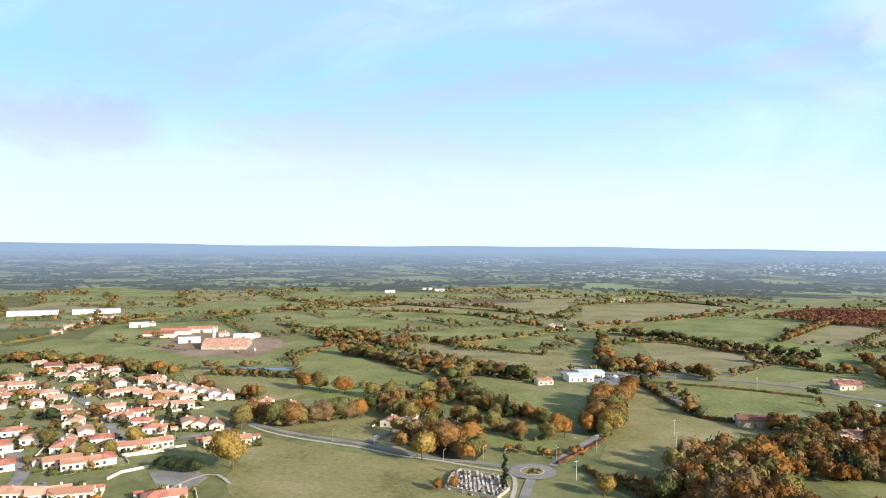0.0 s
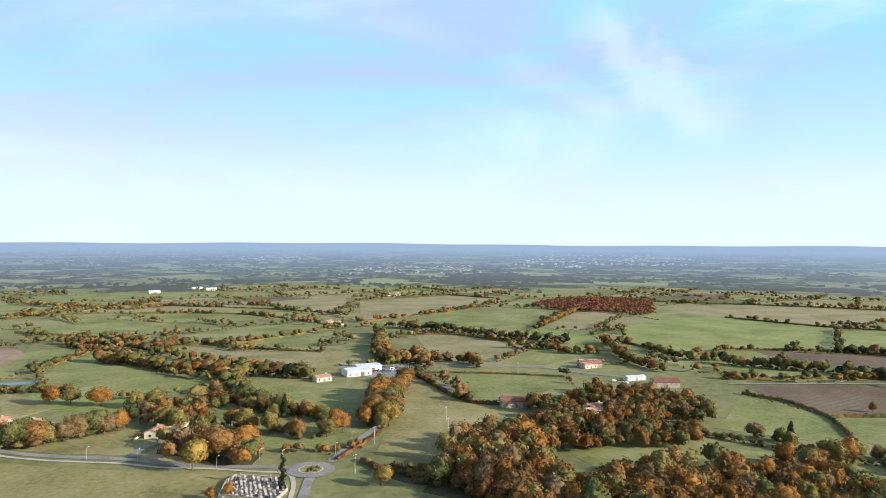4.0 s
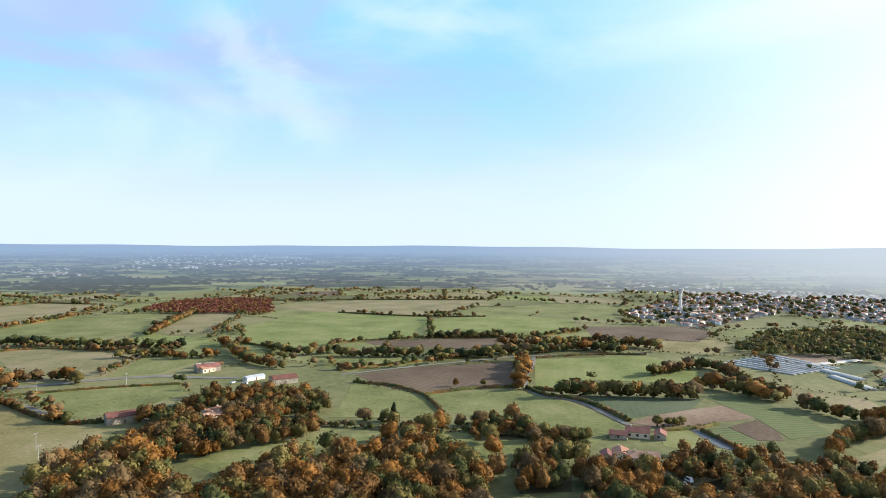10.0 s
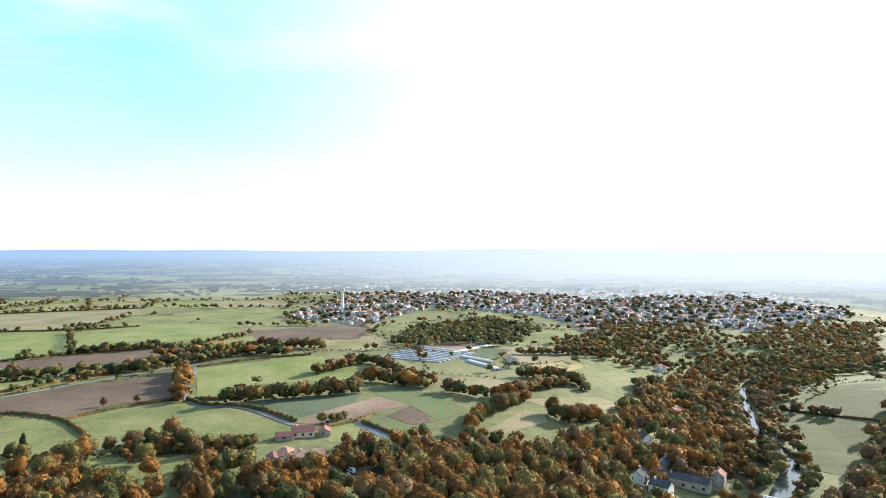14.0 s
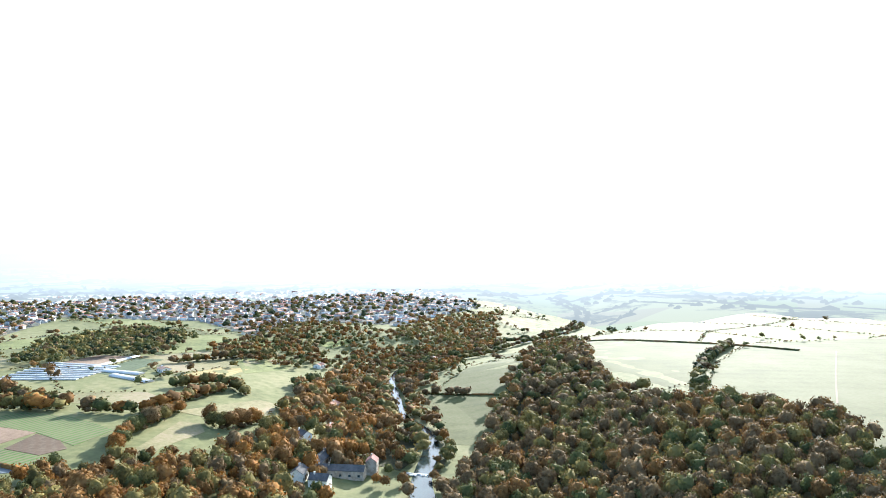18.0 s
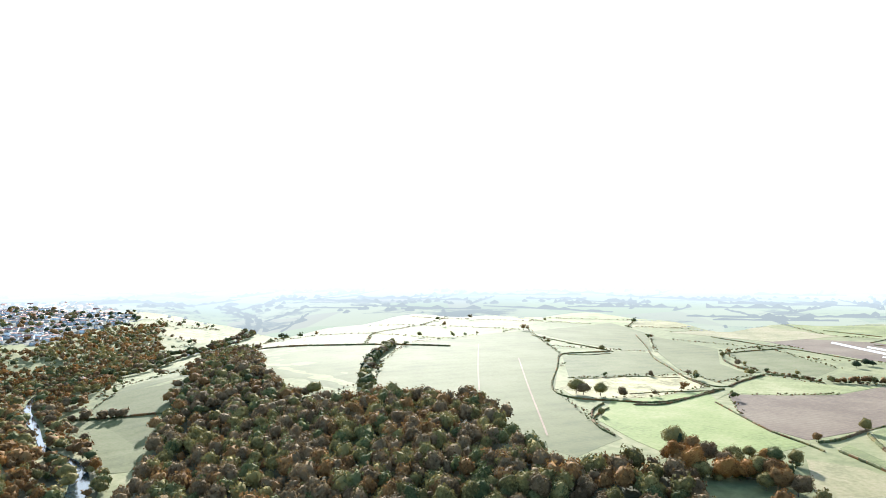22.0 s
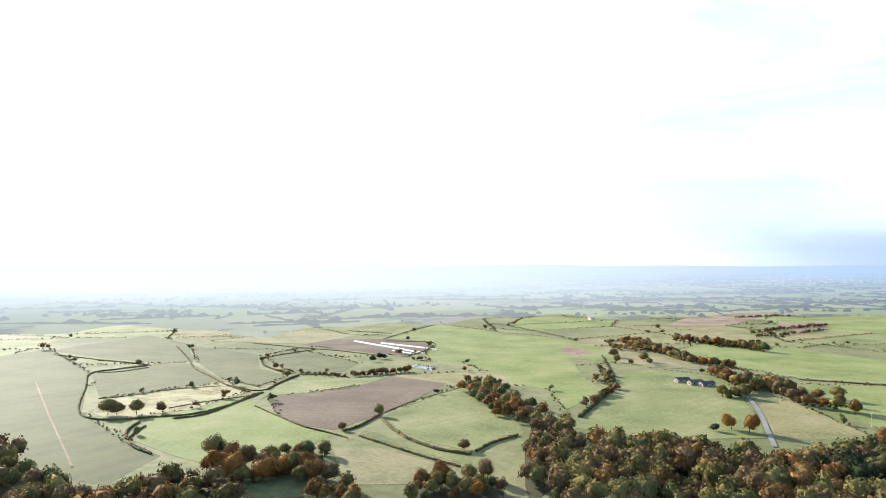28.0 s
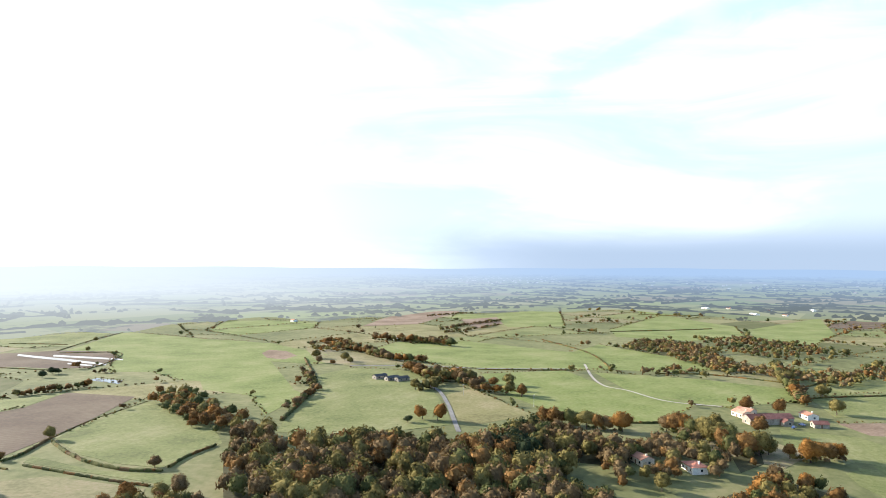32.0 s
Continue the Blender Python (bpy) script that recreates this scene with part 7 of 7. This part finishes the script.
def street_lamp(x, y, turn):
    m = pose(x, y, float(height(x, y)), 0, 0, turn)
    if "lamp" in BUILT:
        return copy_thing(BUILT["lamp"], m)
    t = thing("street_lamp", "pale grey steel street lamp beside the road", "street lamp", m, "lamps along the road")
    part("pole", tube((0, 0, -0.4), (0, 0, 5.6), 0.1, 0.06), "steel", t)
    part("arm", tube((0, 0, 5.5), (0.9, 0, 5.8), 0.05, 0.04), "steel", t)
    bm = bmesh.new()
    block(bm, 0.6, 0.25, 5.75, 5.88, 1.1)
    part("lamp_head", bm, "paint_white", t)
    BUILT["lamp"] = t
    return t


def pole(x, y, turn):
    m = pose(x, y, float(height(x, y)), 0, 0, turn)
    if "pole" in BUILT:
        return copy_thing(BUILT["pole"], m)
    t = thing("utility_pole", "pale concrete utility pole standing in a field", "pole", m)
    part("post", tube((0, 0, -0.5), (0, 0, 8.5), 0.15, 0.1), "concrete", t)
    bm = bmesh.new()
    block(bm, 2.2, 0.14, 7.9, 8.05)
    part("crossarm", bm, "steel", t)
    for k in (-0.9, 0, 0.9):
        part("insulator", tube((k, 0, 8.05), (k, 0, 8.3), 0.07, 0.05, 6), "paint_white", t)
    BUILT["pole"] = t
    return t


for x, y in ((-54.9, 345.4), (-32.8, 335.5), (1.1, 314.6), (19.6, 320.1), (29.2, 315.4), (53.6, 318.6), (64.7, 335.6), (142.7, 513.4), (157.7, 532.8), (172.0, 506.3), (130.7, 512.7), (122.4, 535.4), (-220.3, 443.6), (-157.0, 346.2), (-133.7, 344.9)):
    street_lamp(x, y, 40)
for x, y in ((115.8, 338.0), (75.3, 332.2), (205.3, 516.7), (220.5, 480.3), (27.3, 422.1), (57.6, 291.9), (-168.6, -464.3), (-129.8, -514.9), (122.7, 361.5), (425.0, 226.2)):
    pole(x, y, 25)


def car(paint, x, y, turn, van=False):
    m = pose(x, y, float(height(x, y)) + 0.55, 0, 0, turn)
    key = ("car", paint, van)
    if key in BUILT:
        return copy_thing(BUILT[key], m)
    t = thing("van" if van else "car", {"paint_white": "white", "paint_grey": "dark grey", "paint_blue": "blue"}[paint] + (" panel van parked on asphalt" if van else " car parked on asphalt"), "van" if van else "car", m)
    bm = bmesh.new()
    vs = block(bm, 4.3, 1.75, 0.25, 0.85)
    vs2 = block(bm, 3.6 if van else 2.3, 1.6, 0.85, 2.1 if van else 1.42, -0.3)
    for v in vs2:
        if v.co.z > 1.2:
            v.co.x, v.co.y = (v.co.x + 0.3) * 0.8 - 0.3, v.co.y * 0.85
    bmesh.ops.bevel(bm, geom=bm.edges[:], offset=0.08, segments=1, affect="EDGES")
    part("body", bm, paint, t)
    bm = bmesh.new()
    for v in block(bm, 3.0 if van else 2.2, 1.63, 0.95, 1.75 if van else 1.32, -0.3):
        if v.co.z > 1.2:
            v.co.x, v.co.y = (v.co.x + 0.3) * 0.85 - 0.3, v.co.y * 0.9
    part("window", bm, "glass", t)
    for sx in (-1.35, 1.35):
        for sy in (-0.8, 0.8):
            part("wheel", tube((sx, sy - 0.1, 0.32), (sx, sy + 0.1, 0.32), 0.32, 0.32, 12), "rubber", t)
    BUILT[key] = t
    return t


car_rng = np.random.default_rng(9)
for x, y in ((112.8, 511.6), (117.6, 514.1), (122.7, 514.4), (125.9, 510.2), (131.0, 517.2), (127.8, 528.6), (114.2, 530.1), (135.7, 522.0), (-173.5, 318.1), (-162.3, 278.3), (-205.6, 405.3), (-135.0, 341.0), (-214.6, 416.3), (-183.3, 378.0), (-219.2, 478.6), (272.2, 428.6), (276.1, 419.7), (287.6, 111.3), (293.0, 111.5), (-313.1, -374.4), (-302.8, -369.3), (-182.7, 613.1), (-170.6, 624.1)):
    car(("paint_white", "paint_grey", "paint_white", "paint_blue")[int(car_rng.integers(4))], x, y, car_rng.uniform(0, 180), car_rng.random() < 0.2)


# ---- the cemetery ----
def grave(x, y, turn, cross):
    m = pose(x, y, float(height(x, y)) + 0.45, 0, 0, turn)
    if ("grave", cross) in BUILT:
        return copy_thing(BUILT["grave", cross], m)
    t = thing("grave", "grey granite grave with an upright " + ("cross" if cross else "headstone"), "grave", m, "graves in the cemetery")
    bm = bmesh.new()
    block(bm, 0.9, 1.9, -0.3, 0.35)
    bmesh.ops.bevel(bm, geom=bm.edges[:], offset=0.05, segments=1, affect="EDGES")
    part("slab", bm, "granite", t)
    bm = bmesh.new()
    if cross:
        block(bm, 0.16, 0.16, 0.45, 1.7, 0, 0.9)
        block(bm, 0.8, 0.16, 1.15, 1.31, 0, 0.9)
    else:
        block(bm, 1.0, 0.18, 0.45, 1.35, 0, 0.9)
        bmesh.ops.bevel(bm, geom=bm.edges[:], offset=0.06, segments=2, affect="EDGES")
    part("headstone", bm, "granite", t)
    BUILT["grave", cross] = t
    return t


YARD = [(4.8, 295.6), (8.6, 301.5), (26.9, 292.6), (27.8, 279.1), (22.0, 267.9), (1.8, 279.8)]
yard = np.array(YARD)
grave_rng = np.random.default_rng(2)
for gx in np.arange(yard[:, 0].min(), yard[:, 0].max(), 1.75):
    for gy in np.arange(yard[:, 1].min(), yard[:, 1].max(), 2.9):
        if inside(YARD, gx, gy) and grave_rng.random() < 0.82:
            grave(gx + grave_rng.normal(0, 0.15), gy + grave_rng.normal(0, 0.2), 8 + grave_rng.normal(0, 3), grave_rng.random() < 0.3)


wall_run(YARD + YARD[:1], 1.1, 0.3, "wall_stone", "grey stone wall round the cemetery")
wall_run([(-166.6, 320.9), (-150.8, 315.4), (-131.8, 326.2)], 0.8, 0.3, "wall_cream", "pale rendered garden wall by the street")
wall_run([(-139.5, 286.9), (-137.6, 295.5), (-129.4, 303.2)], 0.8, 0.3, "wall_cream", "pale garden wall beside a yard")


# ---- plastic tunnels of the market garden ----
def tunnel(a, b, wide):
    a, b = Vector((*a, 0)), Vector((*b, 0))
    n, k = max(2, int((b - a).length / 12)), 8
    side = Vector((-(b - a).y, (b - a).x, 0)).normalized()
    verts = []
    for i in range(n + 1):
        c = a.lerp(b, i / n)
        for j in range(k + 1):
            u = math.pi * j / k
            p = c + side * math.cos(u) * wide / 2
            verts.append((p.x, p.y, float(height(c.x, c.y)) + 0.3 + math.sin(u) * wide * 0.2))
    faces = [(i * (k + 1) + j, (i + 1) * (k + 1) + j, (i + 1) * (k + 1) + j + 1, i * (k + 1) + j + 1) for i in range(n) for j in range(k)]
    t = thing("polytunnel", "long white plastic polytunnel in a market garden", "polytunnel", group="polytunnels of the market garden")
    cover = part("cover", raw_mesh("cover", verts, faces, ["plastic"]), None, t)
    for e in (0, n):
        ring = verts[e * (k + 1):(e + 1) * (k + 1)]
        bm = bmesh.new()
        bm.faces.new([bm.verts.new(v) for v in ring])
        part("end_panel", bm, "plastic", t)


A0, A1, B0, B1 = Vector((600.1, 200.9)), Vector((676.2, 184.1)), Vector((585.8, 140.0)), Vector((642.3, 120.4))
for k in range(9):
    tunnel(A0.lerp(A1, k / 8), B0.lerp(B1, k / 8), (A1 - A0).length / 8 * 0.42)
tunnel((622.1, 128.3), (601.3, 96.5), 8)
tunnel((599.5, 117.5), (565.9, 85.1), 8)
tunnel((642.3, 142.4), (702.4, 116.3), 6)


# ---- the water tower ----
def water_tower(x, y):
    t = thing("water_tower", "tall white concrete water tower with a flared top", "water tower", pose(x, y, float(height(x, y))))
    part("stem", tube((0, 0, -1), (0, 0, 26), 2.4, 2.1, 20), "wall_white", t)
    bm = tube((0, 0, 26), (0, 0, 33), 2.1, 4.6, 24)
    part("tank", bm, "wall_white", t)
    part("cap", tube((0, 0, 33), (0, 0, 34), 4.6, 4.0, 24), "concrete", t)


water_tower(1050.6, 415.4)


def silo(x, y):
    t = thing("silo", "slim pale concrete silo beside a cattle yard", "silo", pose(x, y, float(height(x, y))))
    part("barrel", tube((0, 0, -0.5), (0, 0, 11), 1.7, 1.7, 18), "concrete", t)
    part("cap", tube((0, 0, 11), (0, 0, 12.2), 1.8, 0.3, 18), "roof_metal", t)


silo(-232, 698)

# ---- all loose plants of the rows ----
loose_rng = np.random.default_rng(4)
for near, stock, name, words in ((True, BUSHES, "undergrowth", "brushwood and small trees along the hedgerows"), (False, FAR_BUSHES, "hedgerow_trees", "autumn trees in hedgerows between distant fields")):
    some = [p for p in LOOSE if (math.hypot(p[0], p[1]) < 450) == near]
    lx, ly, lt, ll = zip(*some)
    tagged(new(name, gathered(name, loose_rng, stock, np.array(lx), np.array(ly), np.array(lt), ll, 1.15)), words, "trees", kind="stuff")

hedge(1.8, 2.2, [(52.9, 312.5), (61.2, 322.7), (71.1, 335.4), (83.4, 351.3)], ("rust", "orange", "red"))
